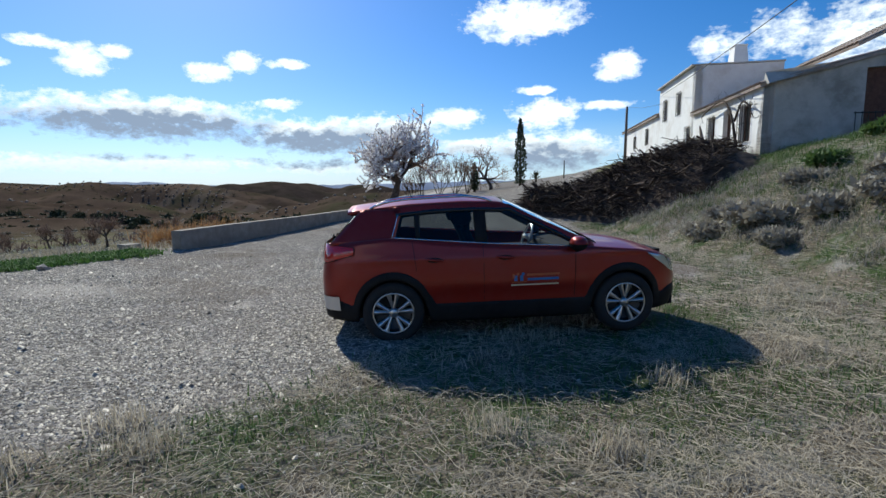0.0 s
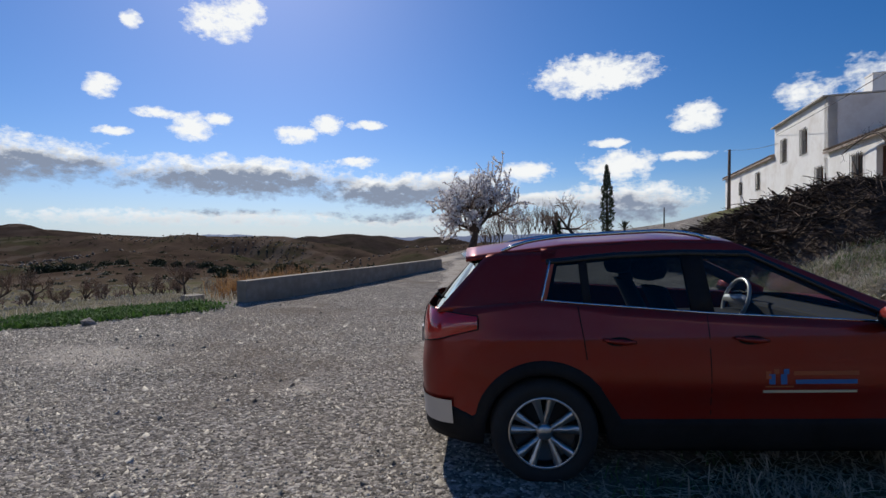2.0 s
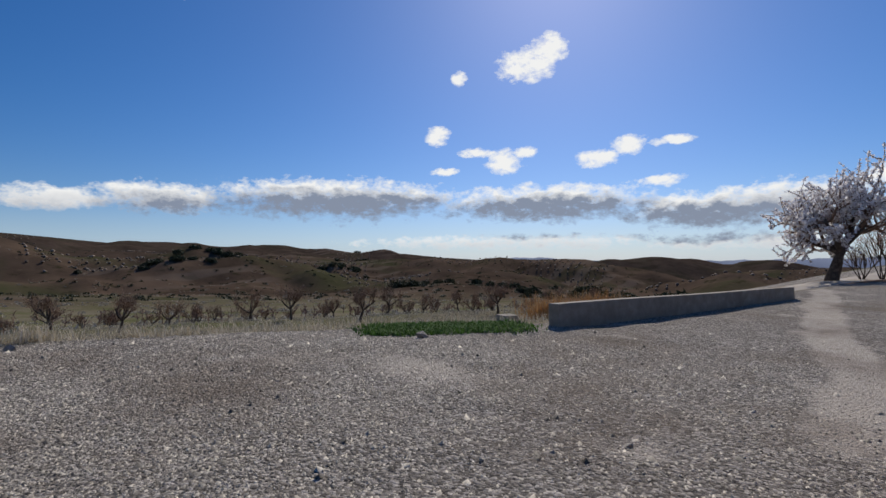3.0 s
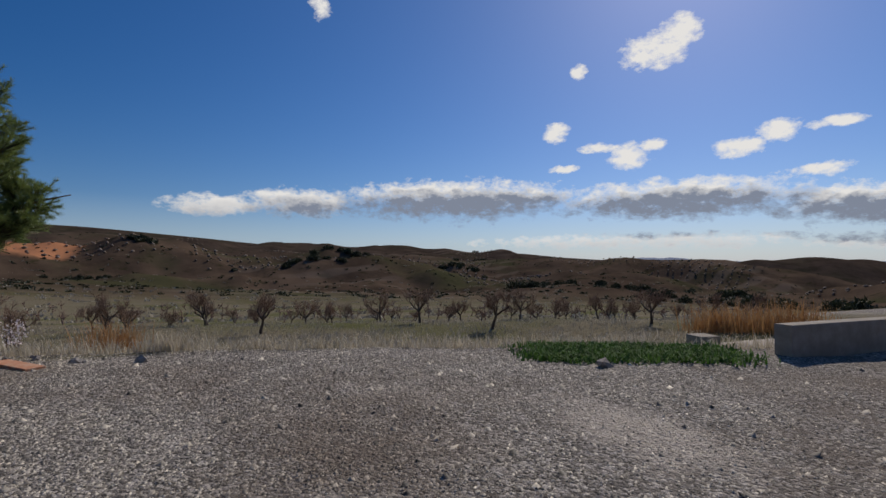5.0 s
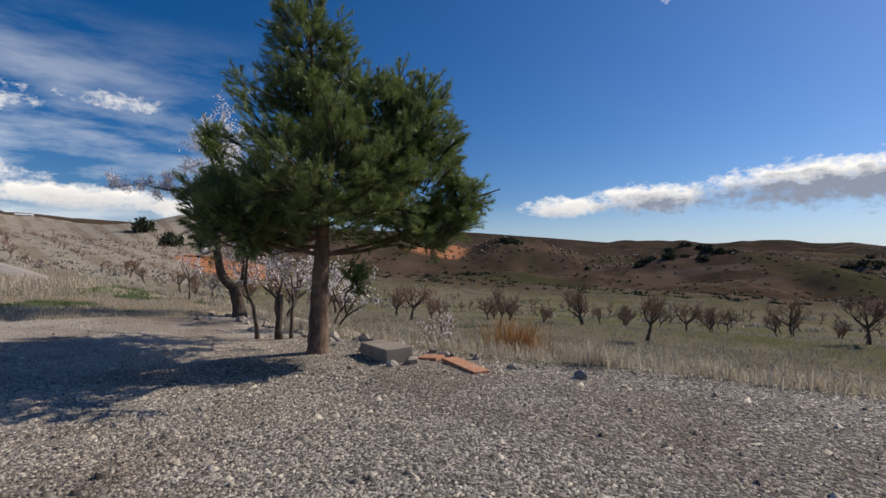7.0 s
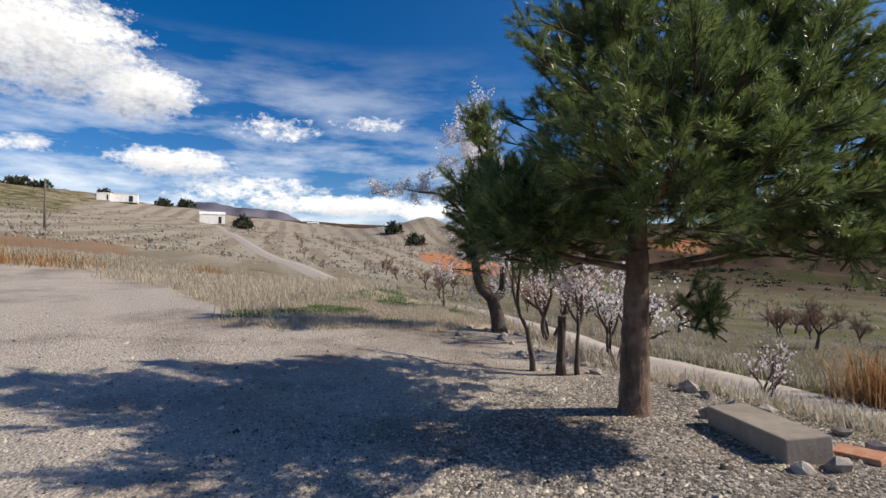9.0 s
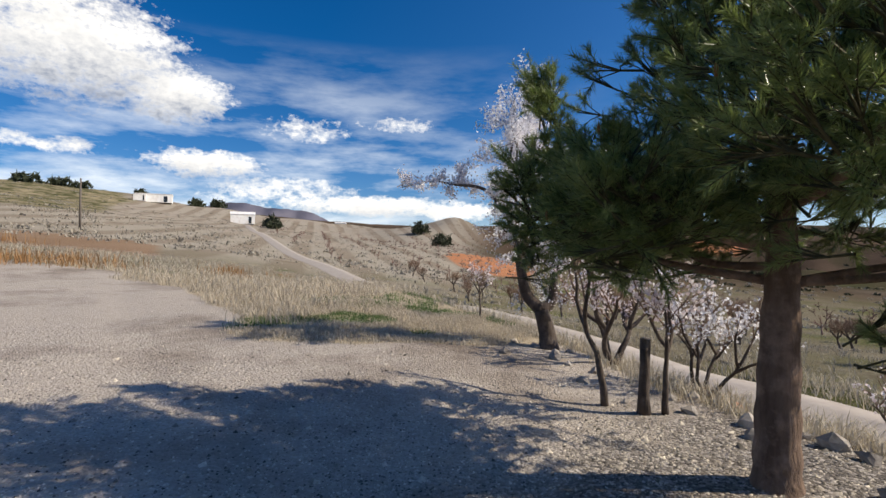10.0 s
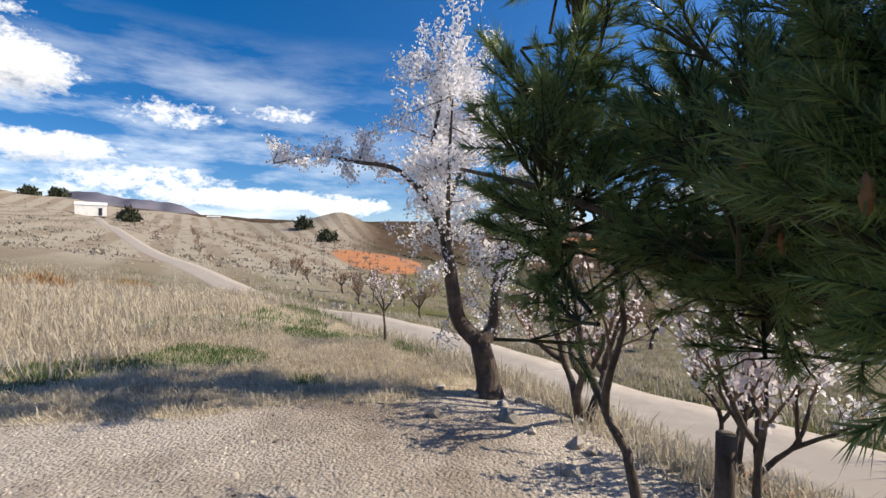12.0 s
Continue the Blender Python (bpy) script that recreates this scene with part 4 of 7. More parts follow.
        front = [(x, y) for x, y in plan if 2.78 < x < 3.30 and y > 0.3]
        for v in np.linspace(0, 1, 7):
            row = []
            for i, (x, y) in enumerate(front):
                f = i / (len(front) - 1)
                hi = belt(x) - 0.012
                lo = hi - 0.02 - 0.12 * min(1, f * 2.2)
                row.append(surface(x, s * y, lo + (hi - lo) * v, 0.006 + 0.008 * math.sin(math.pi * v)))
            rows.append(row)
        g.grid(rows, s > 0)
        part("head_lamp", g, M["lamp_clear"], car, "clear headlamp")
    # roof, hatch glass, windscreen, bonnet
    g = Geo()
    rows = []
    for x in np.linspace(-0.46, 1.25, 22):
        y0 = side_y(x, roof_edge(x))
        rows.append([(x, y0 * t, roof_edge(x) + 0.058 * (1 - abs(t) ** 2.4)) for t in np.linspace(-1, 1, 19)])
    g.grid(rows, True)
    thicken(part("roof", g, M["paint"], car), 0.025)
    g = Geo()
    rows = []
    for x in np.linspace(-0.40, 1.24, 18):
        y0 = side_y(x, roof_edge(x)) - 0.03
        rows.append([(x, y0 * t, roof_edge(x) - 0.035 + 0.05 * (1 - abs(t) ** 2.4)) for t in np.linspace(-1, 1, 15)])
    g.grid(rows)
    part("headliner", g, M["cabin"], car, "black fabric roof lining")
    g = Geo()
    rows = []
    for v, x, z in ((0, -0.40, 1.405), (0.5, -0.47, 1.40), (1, -0.51, 1.385), (1.3, -0.49, 1.365), (2, -0.38, 1.365)):
        rows.append([(x + 0.07 * abs(t) ** 2, 0.60 * t, z + 0.035 * (1 - t * t)) for t in np.linspace(-1, 1, 17)])
    g.grid(rows)
    part("spoiler", g, M["gloss_black"], car, "glossy black roof spoiler")
    g = Geo()
    g.grid([[(rear_x(z) - 0.05 * (1 - t * t), side_y(rear_x(z), z) * t * 0.985, z) for t in np.linspace(-1, 1, 15)] for z in np.linspace(1.085, 1.385, 9)])
    part("rear_window", g, M["hatch_glass"], car, "dark tinted rear window")
    g = Geo()
    rows = []
    for v in np.linspace(0, 1, 11):
        x, z = 2.24 - 1.0 * v, 0.985 + 0.475 * v
        y0 = side_y(x, z) * (0.97 if v < 0.05 else 1)
        rows.append([(x + 0.14 * (1 - t * t) * (1 - 0.55 * v), y0 * t, z + 0.05 * v * (1 - t * t)) for t in np.linspace(-1, 1, 15)])
    g.grid(rows, True)
    part("windscreen", g, M["car_glass"], car, "clear windscreen").visible_shadow = False
    g = Geo()
    rows = []
    for x in np.linspace(2.10, 3.335, 20):
        y0 = float(np.interp(x, plan[95:, 0], plan[95:, 1]))
        q = surface(x, y0, belt(x))
        rows.append([(q[0] + 0.03 * (1 - t * t) * (x > 3.2), q[1] * 0.955 * t, q[2] + 0.006 + 0.06 * (1 - abs(t) ** 2.2) * (1 - max(0, x - 2.9) / 0.7)) for t in np.linspace(-1, 1, 17)])
    g.grid(rows, True)
    part("bonnet", g, M["paint"], car)
    g = Geo()
    g.box((-0.80, 0, 0.84), (0.015, 0.52, 0.11))
    part("number_plate", g, M["silver"], car, "white number plate", False)
    g = Geo()
    g.tube([(-0.69, 0.0, 1.085), (-0.715, -0.02, 1.105), (-0.665, -0.32, 1.15)], [0.016, 0.012, 0.006], 6)
    part("rear_wiper", g, M["plastic"], car)
    g = Geo()
    g.tube([(0.25, 0.0, 1.52), (0.20, 0.0, 1.66)], [0.006, 0.003], 5)
    part("aerial", g, M["plastic"], car)
    # decal on the front door: plain shapes and bars
    for name, mt, boxes in (("decal_mark", "decal_blue", ((1.32, 0.655, 0.035, 0.06), (1.385, 0.655, 0.035, 0.06), (1.40, 0.70, 0.03, 0.03))),
                            ("decal_swoosh", "decal_orange", ((1.36, 0.612, 0.16, 0.010), (1.30, 0.68, 0.03, 0.045), (1.345, 0.70, 0.028, 0.028), (1.62, 0.690, 0.36, 0.024))),
                            ("decal_line", "decal_blue", ((1.62, 0.640, 0.34, 0.026),)),
                            ("decal_address", "decal_cream", ((1.53, 0.582, 0.52, 0.016),))):
        g = Geo()
        for x, z, w, h in boxes:
            y = -abs(surface(x, -0.868, z)[1]) - 0.004
            nseg = 6
            g.grid([[(x - w / 2 + w * i / nseg, -abs(surface(x, -0.8695, zz)[1]) - 0.004, zz) for i in range(nseg + 1)] for zz in (z - h / 2, z + h / 2)])
        part(name, g, M[mt], car, "printed door decal")
    # cabin
    g = Geo()
    g.box((0.9, 0, 0.62), (2.6, 1.45, 0.06))
    g.box((2.05, 0, 0.86), (0.42, 1.45, 0.20))
    g.box((-0.35, 0, 0.92), (0.5, 1.3, 0.10))
    soften(part("dashboard", g, M["cabin"], car, "black dashboard and cabin floor", False), 0.04)
    for sx, sy in ((1.05, 0.36), (1.05, -0.36), (0.18, 0.40), (0.18, -0.40)):
        g = Geo()
        rows = []
        for v in np.linspace(0, 1, 8):
            w = 0.24 - 0.05 * v
            rows.append([(sx - 0.22 * v + 0.06 * math.cos(a), sy + w * math.sin(a), 0.66 + 0.50 * v) for a in np.linspace(0, 2 * math.pi, 15)])
        g.grid(rows)
        g.box((sx + 0.28, sy, 0.68), (0.5, 0.48, 0.14))
        g.lathe([(0.0, 0.0), (0.10, 0.02), (0.125, 0.08), (0.11, 0.15), (0.0, 0.17)], 14, at=(sx - 0.25, sy, 1.20))
        soften(part("car_seat", g, M["cabin"], car, "dark fabric seat with headrest"), 0.03)
    g = Geo()
    ring = [(1.74 + 0.06 * math.sin(a), 0.36 + 0.18 * math.cos(a), 0.96 + 0.17 * math.sin(a)) for a in np.linspace(0, 2 * math.pi, 25)]
    g.tube(ring, [0.015] * 25, 6, False)
    g.tube([(1.74, 0.20, 0.96), (1.78, 0.36, 0.96), (1.74, 0.52, 0.96)], [0.03, 0.05, 0.03], 6)
    part("steering_wheel", g, M["silver"], car, "steering wheel with metal trim")
    # wheels
    for wx in wheels:
        for s in (-1, 1):
            hub = new("wheel")
            hub.parent = car
            hub.matrix_basis = pose(wx, s * 0.765, 0.33, 0, 0, 0 if s < 0 else 180)
            if not M.get("wheel_parts"):
                g = Geo()
                g.lathe([(0.222, -0.085), (0.235, -0.098), (0.285, -0.105), (0.318, -0.085), (0.33, -0.05), (0.33, 0.05), (0.318, 0.085), (0.285, 0.105), (0.235, 0.098), (0.222, 0.085)], 44, "y")
                tyre = g.mesh("tyre", M["tyre"])
                g = Geo()
                g.lathe([(0.228, -0.088), (0.222, -0.094), (0.212, -0.09), (0.205, -0.06), (0.195, 0.06), (0.21, 0.085)], 44, "y")
                g.lathe([(0.0, -0.02), (0.19, -0.02), (0.198, -0.03)], 30, "y")
                well = g.mesh("rim", M["alloy_dark"])
                g = Geo()
                for off in (-0.19, 0.19):
                    a0, a1 = off * 0.35 + math.pi / 2, off * 1.25 + math.pi / 2
                    p0 = Vector((0.045 * math.cos(a0), 0, 0.045 * math.sin(a0)))
                    p1 = Vector((0.214 * math.cos(a1), 0, 0.214 * math.sin(a1)))
                    d = (p1 - p0).normalized()
                    n = Vector((-d.z, 0, d.x))
                    rows = []
                    for t, w, yy in ((0, 0.014, -0.072), (0.5, 0.019, -0.084), (1, 0.031, -0.088)):
                        c = p0.lerp(p1, t)
                        rows.append([tuple(c - n * w + Vector((0, yy + 0.035, 0))), tuple(c - n * w * 0.8 + Vector((0, yy, 0))), tuple(c + n * w * 0.8 + Vector((0, yy, 0))), tuple(c + n * w + Vector((0, yy + 0.035, 0)))])
                    g.grid(rows)
                spoke = g.mesh("spoke", M["alloy"])
                g = Geo()
                g.lathe([(0.222, -0.094), (0.216, -0.099), (0.207, -0.094)], 44, "y")
                edge_ring = g.mesh("rim_edge", M["alloy"])
                g = Geo()
                g.lathe([(0.0, -0.088), (0.028, -0.086), (0.05, -0.075), (0.052, -0.04)], 20, "y")
                M["wheel_parts"] = (tyre, well, edge_ring, g.mesh("hub_cap", M["alloy"]), spoke)
            for nm, me in zip(("tyre", "rim", "rim_edge", "hub_cap"), M["wheel_parts"]):
                part(nm, me, None, hub, {"rim_edge": "machined silver wheel edge", "rim": "dark wheel rim"}.get(nm, ""))
            for k in range(5):
                part("spoke", M["wheel_parts"][4], None, hub, "machined silver double spoke").matrix_basis = pose(0, 0, 0, 0, 72 * k, 0)
    return car


build_car((-0.574, 5.93, ground_z(0.7, 5.6) - 0.015), 3.9, -1.0)

# ---- trees ----
def blossoms(geo, points, size, rng):
    """One small five-petalled cup for each point."""
    pts = np.asarray(points, dtype=float)
    n = len(pts)
    if not n:
        return
    a = rng.normal(size=(n, 3))
    a /= np.linalg.norm(a, axis=1)[:, None]
    b = np.cross(a, rng.normal(size=(n, 3)))
    b /= np.linalg.norm(b, axis=1)[:, None] + 1e-9
    c = np.cross(a, b)
    s = (size * rng.uniform(0.7, 1.3, n))[:, None]
    ring = [pts + a * s * 0.28 + s * (b * math.cos(w) + c * math.sin(w)) * k for w, k in ((0.0, 1.0), (1.26, 0.75), (2.51, 1.0), (3.77, 0.8), (5.03, 1.0))]
    v = np.stack([pts] + ring, 1).reshape(-1, 3)
    f = []
    for i in range(n):
        o = i * 6
        f += [(o, o + 1, o + 2), (o, o + 2, o + 3), (o, o + 3, o + 4), (o, o + 4, o + 5), (o, o + 5, o + 1)]
    geo.add(v, f)


def grow(rng, wood, twigs, tips, p, d, length, r, level, last, kids=(3, 4, 5, 4), wide=0.8, up=0.25, n=6, shrink=0.62):
    """A limb that bends, tapers and forks; fine ends go to twigs, their points to tips."""
    seg = 5 if level < last else 4
    pts, rad = [Vector(p)], [r]
    d = Vector(d).normalized()
    for k in range(seg):
        d = (d + Vector(rng.normal(size=3)) * 0.16 + Vector((0, 0, up * 0.35))).normalized()
        pts.append(pts[-1] + d * length / seg)
        rad.append(r * (1 - 0.55 * (k + 1) / seg))
    (wood if level < 2 else twigs).tube(pts, rad, n if level == 0 else (max(4, n - 1) if level == 1 else 3), level == 0)
    if level >= last - 1:
        for a, b in zip(pts[:-1], pts[1:]):
            for t in (0.3, 0.75):
                tips.append(tuple(a.lerp(b, t)))
    if level >= last:
        return
    for k in range(kids[level]):
        t = 0.35 + 0.65 * (k + 0.5 + rng.uniform(-0.3, 0.3)) / kids[level] if level else 0.8 + 0.2 * (k + 0.5) / kids[level]
        i = min(seg - 1, int(t * seg))
        q = pts[i].lerp(pts[i + 1], t * seg - i)
        w = rng.uniform(0, 2 * math.pi) if level else 2 * math.pi * (k + rng.uniform(-0.2, 0.2)) / kids[0]
        side = d.orthogonal().normalized()
        side = side * math.cos(w) + d.cross(side).normalized() * math.sin(w)
        grow(rng, wood, twigs, tips, q, d * (1 - 0.45 * wide) + side * wide + Vector((0, 0, up)), length * shrink * rng.uniform(0.8, 1.2) * (1.25 if level == 0 else 1), max(r * (0.62 if level == 0 else 0.5), 0.0035), level + 1, last, kids, wide, up, n, shrink)


def orchard_mesh(seed, size, last=3):
    rng = np.random.RandomState(seed)
    wood, twigs, tips = Geo(), Geo(), []
    grow(rng, wood, twigs, tips, (0, 0, -0.05), (rng.uniform(-0.1, 0.1), rng.uniform(-0.1, 0.1), 1), 0.50 * size, 0.055 * size, 0, last, (4, 4, 5, 5), 0.86, 0.30, 6, 0.70)
    return wood, twigs, tips


def place_tree(name, label, at, turn, meshes, names, group="", category="tree", scale=1.0):
    ob = thing(name, label, category, (at[0], at[1], ground_z(at[0], at[1]) if len(at) < 3 else at[2]), turn, group)
    ob.scale = (scale,) * 3
    for nm, me in zip(names, meshes):
        part(nm, me, None, ob)
    return ob


kinds = []
for sd in (3, 7, 11, 19):
    w, tw, tp = orchard_mesh(sd, 1.05, 4)
    kinds.append((w.mesh("trunk", M["bark_almond"]), tw.mesh("crown", M["twig"])))
rng = np.random.RandomState(5)


def orchard(spots, group, scale=(0.85, 1.15)):
    for i, (x, y) in enumerate(spots):
        place_tree("almond_tree", "bare pruned almond tree with dark branches in a field", (x, y), rng.uniform(0, 360), kinds[i % len(kinds)], ("trunk", "crown"), group, scale=rng.uniform(*scale))


# field below the yard: rows about six metres apart
near_spots, far_spots = [], []
u = np.array([-math.sin(radians(62)), math.cos(radians(62))])
v = np.array([u[1], -u[0]])
for i in range(0, 26):
    for j in range(-22, 20):
        q = np.array([-9.9, 6.8]) + u * (11.5 + 5.2 * i) + v * (5.0 * j + 1.2 * (i % 2)) + rng.uniform(-0.7, 0.7, 2)
        if line_dist(q[0], q[1], RIM) < 6 or abs(line_dist(q[0], q[1], LANE)) < 4:
            continue
        a = math.degrees(math.atan2(-(q[0] - HUB[0]), q[1] - HUB[1]))
        d = math.hypot(q[0] - HUB[0], q[1] - HUB[1])
        if not (18 < a < 122) or rng.uniform() < 0.12 or d > 95:
            continue
        (near_spots if d < 46 else far_spots).append(tuple(q))
u2 = np.array([-math.sin(radians(139)), math.cos(radians(139))])
v2 = np.array([u2[1], -u2[0]])
for i in range(0, 30):
    for j in range(-13, 14):
        q = np.array([-14.0, -2.0]) + u2 * (26 + 6.5 * i) + v2 * (7.5 * j) + rng.uniform(-0.6, 0.6, 2)
        a = math.degrees(math.atan2(-(q[0] - HUB[0]), q[1] - HUB[1]))
        d = math.hypot(q[0] - HUB[0], q[1] - HUB[1])
        if not (119 < a < 147.5) or abs(line_dist(q[0], q[1], LANE)) < 4 or line_dist(q[0], q[1], RIM) < 5 or rng.uniform() < 0.08:
            continue
        (near_spots if d < 62 else far_spots).append(tuple(q))
orchard(near_spots[:290], "almond trees in the field", (1.1, 1.5))
w, tw, tp = orchard_mesh(23, 1.1, 2)
base_v = np.concatenate(w.v + [q + 0 for q in tw.v])
base_f = w.f + [tuple(k + w.n for k in q) for q in tw.f]
g = Geo()
far_all = np.array(far_spots + near_spots[290:])
far_z = height(far_all[:, 0], far_all[:, 1])
for (x, y), z in zip(far_all, far_z):
    c, s = math.cos(x * 7.1), math.sin(x * 7.1)
    k = rng.uniform(1.0, 1.35)
    rot = base_v @ np.array([[c, s, 0], [-s, c, 0], [0, 0, 1]]) * k
    g.add(rot + np.array([x, y, z]), base_f)
tagged(part("far_orchard", g, M["twig_pink"]), "rows of bare almond trees on the far slope", "orchard", kind="stuff")

# young orchards on the far hillsides: bearing, distance, rows, columns, turn of the rows
hill_rng = np.random.RandomState(57)
base = np.array([(1, 0, 0.5), (0, 1, 0.55), (-1, 0, 0.5), (0, -1, 0.5), (0.1, 0, 1.15), (0, 0, 0)], dtype=float)
tri = np.array([(0, 1, 4), (1, 2, 4), (2, 3, 4), (3, 0, 4), (1, 0, 5), (2, 1, 5), (3, 2, 5), (0, 3, 5)])
plots = []
for a, r, nr, nc, turn in ((28, 420, 14, 12, 20), (38, 520, 14, 16, 35), (48, 320, 12, 14, 60), (56, 430, 16, 16, 50), (64, 360, 12, 16, 75), (70, 620, 16, 22, 60), (78, 330, 10, 14, 85), (86, 430, 14, 16, 95), (92, 330, 10, 12, 100), (52, 700, 10, 34, 50), (84, 720, 10, 34, 84), (12, 330, 12, 12, 10), (3, 420, 14, 14, -5), (103, 420, 14, 14, 110)):
    c, w = np.array(at_bearing(a, r)), radians(turn)
    i, j = np.meshgrid(np.arange(nr) - nr / 2, np.arange(nc) - nc / 2, indexing="ij")
    q = np.column_stack([i.ravel() * 5.5, j.ravel() * 8.5])
    plots.append(c + q @ np.array([[math.cos(w), math.sin(w)], [-math.sin(w), math.cos(w)]]) + hill_rng.normal(size=q.shape) * 0.5)
plots = np.concatenate(plots)
plots = plots[hill_rng.uniform(size=len(plots)) > 0.12]
n = len(plots)
v = base[None] * hill_rng.uniform(0.7, 1.3, (n, 6, 1)) * hill_rng.uniform(0.75, 1.1, (n, 1, 1))
v[:, :, 2] *= 1.25
v += np.column_stack([plots, height(plots[:, 0], plots[:, 1]) - 0.1])[:, None, :]
tagged(part("hill_orchard", tri_mesh("hill_orchard", v.reshape(-1, 3), (np.arange(n)[:, None, None] * 6 + tri[None]).reshape(-1, 3), M["hill_tree"]), None), "rows of small leafless trees dotted over the far slopes", "orchard", kind="stuff")

# blossoming almond tree at the yard's edge, with a forked trunk and one long arm
def almond_in_bloom(at):
    rng = np.random.RandomState(41)
    ob = thing("almond_tree", "old forked almond tree in white blossom with a long low arm", "tree", (at[0], at[1], ground_z(*at) - 0.05))
    ob.scale = (0.87, 0.87, 0.87)
    right, deep = Vector((-0.36, 0.93, 0)), Vector((-0.93, -0.36, 0))

    def at_uz(q, w):
        return right * q[0] + deep * w + Vector((0, 0, q[1]))

    wood, twigs, tips = Geo(), Geo(), []
    limbs = (
        ([(0.06, 0), (0.03, 0.35), (-0.08, 0.80)], 0.19, 0.14, 0.0, 0),
        ([(-0.08, 0.78), (-0.36, 1.10), (-0.45, 1.55), (-0.52, 2.05), (-0.60, 2.40), (-0.92, 2.92)], 0.125, 0.05, -0.1, 3),
        ([(-0.92, 2.92), (-1.25, 3.20), (-1.75, 3.26), (-2.25, 3.36), (-2.85, 3.24)], 0.04, 0.008, -0.15, 11),
        ([(-0.85, 2.80), (-0.76, 3.35), (-0.62, 4.0), (-0.55, 4.75)], 0.045, 0.01, -0.1, 20),
        ([(-0.60, 2.45), (-0.35, 3.1), (-0.20, 3.8), (-0.25, 4.6)], 0.045, 0.01, 0.15, 20),
        ([(-0.08, 0.78), (0.13, 1.0), (0.17, 1.55), (0.34, 2.4), (0.30, 3.3)], 0.12, 0.03, 0.2, 24),
        ([(-0.45, 1.55), (-0.55, 2.3), (-0.62, 3.2), (-0.58, 4.2)], 0.05, 0.01, 1.15, 20),
        ([(-0.40, 1.35), (-0.50, 2.2), (-0.50, 3.0), (-0.45, 3.9)], 0.05, 0.01, -1.0, 20),
        ([(0.17, 1.55), (0.60, 2.2), (0.95, 2.7), (1.2, 3.2)], 0.05, 0.012, 0.35, 20),
    )
    for pts, r0, r1, w, nk in limbs:
        c = spline([tuple(at_uz(q, w * i / 3 + (0.05 * math.sin(i * 2.3)))) for i, q in enumerate(pts)], len(pts) * 4)
        rr = [r0 + (r1 - r0) * i / (len(c) - 1) for i in range(len(c))]
        if r0 > 0.15:
            rr = [k * (1.25 - 0.25 * min(1, i / 3)) for i, k in enumerate(rr)]
        wood.tube([tuple(q) for q in c], rr, 9)
        for k in range(nk):
            i = int(len(c) * (0.25 + 0.75 * (k + rng.uniform(0, 1)) / nk))
            i = min(i, len(c) - 1)
            d = Vector(rng.normal(size=3)) + Vector((0, 0, 0.7 if nk > 12 else 0.25))
            grow(rng, wood, twigs, tips, tuple(c[i]), d, rng.uniform(0.40, 0.75) * (0.6 if nk == 11 else 1.0), 0.010, 2, 3, (3, 3, 3, 3), 0.8, 0.2)
    part("trunk", wood, M["bark_almond"], ob)
    part("twig", twigs, M["bark_almond"], ob, kind="stuff")
    tp = np.array([q for q in tips for _ in range(6) if q[2] > 1.7 or rng.uniform() < 0.4])
    tp = tp + rng.normal(size=tp.shape) * 0.05
    g = Geo()
    blossoms(g, tp, 0.021, rng)
    part("blossom", g, M["petals"], ob, "white blossom", kind="stuff")
    return ob


almond_in_bloom((-15.75, -2.68))


def young_tree(name, label, at, seed, h, r, stems, bloom, wide=0.55, pink=True, last=3, kids=(3, 3, 4, 3), z=None, bs=0.022, up=0.35, shrink=0.66):
    rng = np.random.RandomState(seed)
    ob = thing(name, label, "tree", (at[0], at[1], (ground_z(*at) if z is None else z) - 0.03))
    wood, twigs, tips = Geo(), Geo(), []
    for k in range(stems):
        a = 2 * math.pi * k / max(1, stems) + rng.uniform(-0.5, 0.5)
        lean = 0.0 if stems == 1 else 0.45
        wood = Geo()
        grow(rng, wood, twigs, tips, (0.05 * math.cos(a) * (stems > 1), 0.05 * math.sin(a) * (stems > 1), 0), (lean * math.cos(a), lean * math.sin(a), 1), h * 0.45 * (0.6 if up < 0.2 else 1), r, 0, last, kids, wide, up, 7, shrink)
        part("trunk", wood, M["bark_almond"], ob)
    part("twig", twigs, M["twig"], ob, kind="stuff")
    if bloom:
        tp = np.array(tips)[rng.choice(len(tips), min(len(tips) * 3, bloom))] if bloom <= len(tips) * 3 else np.array(tips).repeat(1 + bloom // len(tips), 0)
        tp = tp + rng.normal(size=tp.shape) * 0.03
        g = Geo()
        blossoms(g, tp, bs, rng)
        part("blossom", g, M["petals_pink"] if pink else M["petals"], ob, "pale blossom", kind="stuff")
    return ob


young_tree("almond_sapling", "slim almond sapling with a kinked dark stem", (-13.3, -1.0), 61, 2.2, 0.045, 1, 60, 0.4, True, 3, (2, 3, 3, 2))
young_tree("almond_sapling", "young almond with spreading bare branches and some blossom", (-13.3, -0.40), 62, 1.6, 0.038, 1, 420, 0.8, True, 3, (3, 3, 3, 2))
young_tree("almond_shrub", "low multi-stemmed almond with pinkish white blossom", (-15.5, -1.55), 63, 1.55, 0.06, 3, 900, 0.7, True, 3)
young_tree("almond_shrub", "dense almond thicket with white blossom behind the saplings", (-14.8, -0.25), 64, 1.45, 0.032, 4, 1100, 0.75, False, 3, z=ground_z(-14.8, -0.25))
young_tree("almond_sapling", "thin almond sapling with sparse blossom beside the lane", (-17.6, -5.0), 65, 1.35, 0.03, 1, 220, 0.6, True)
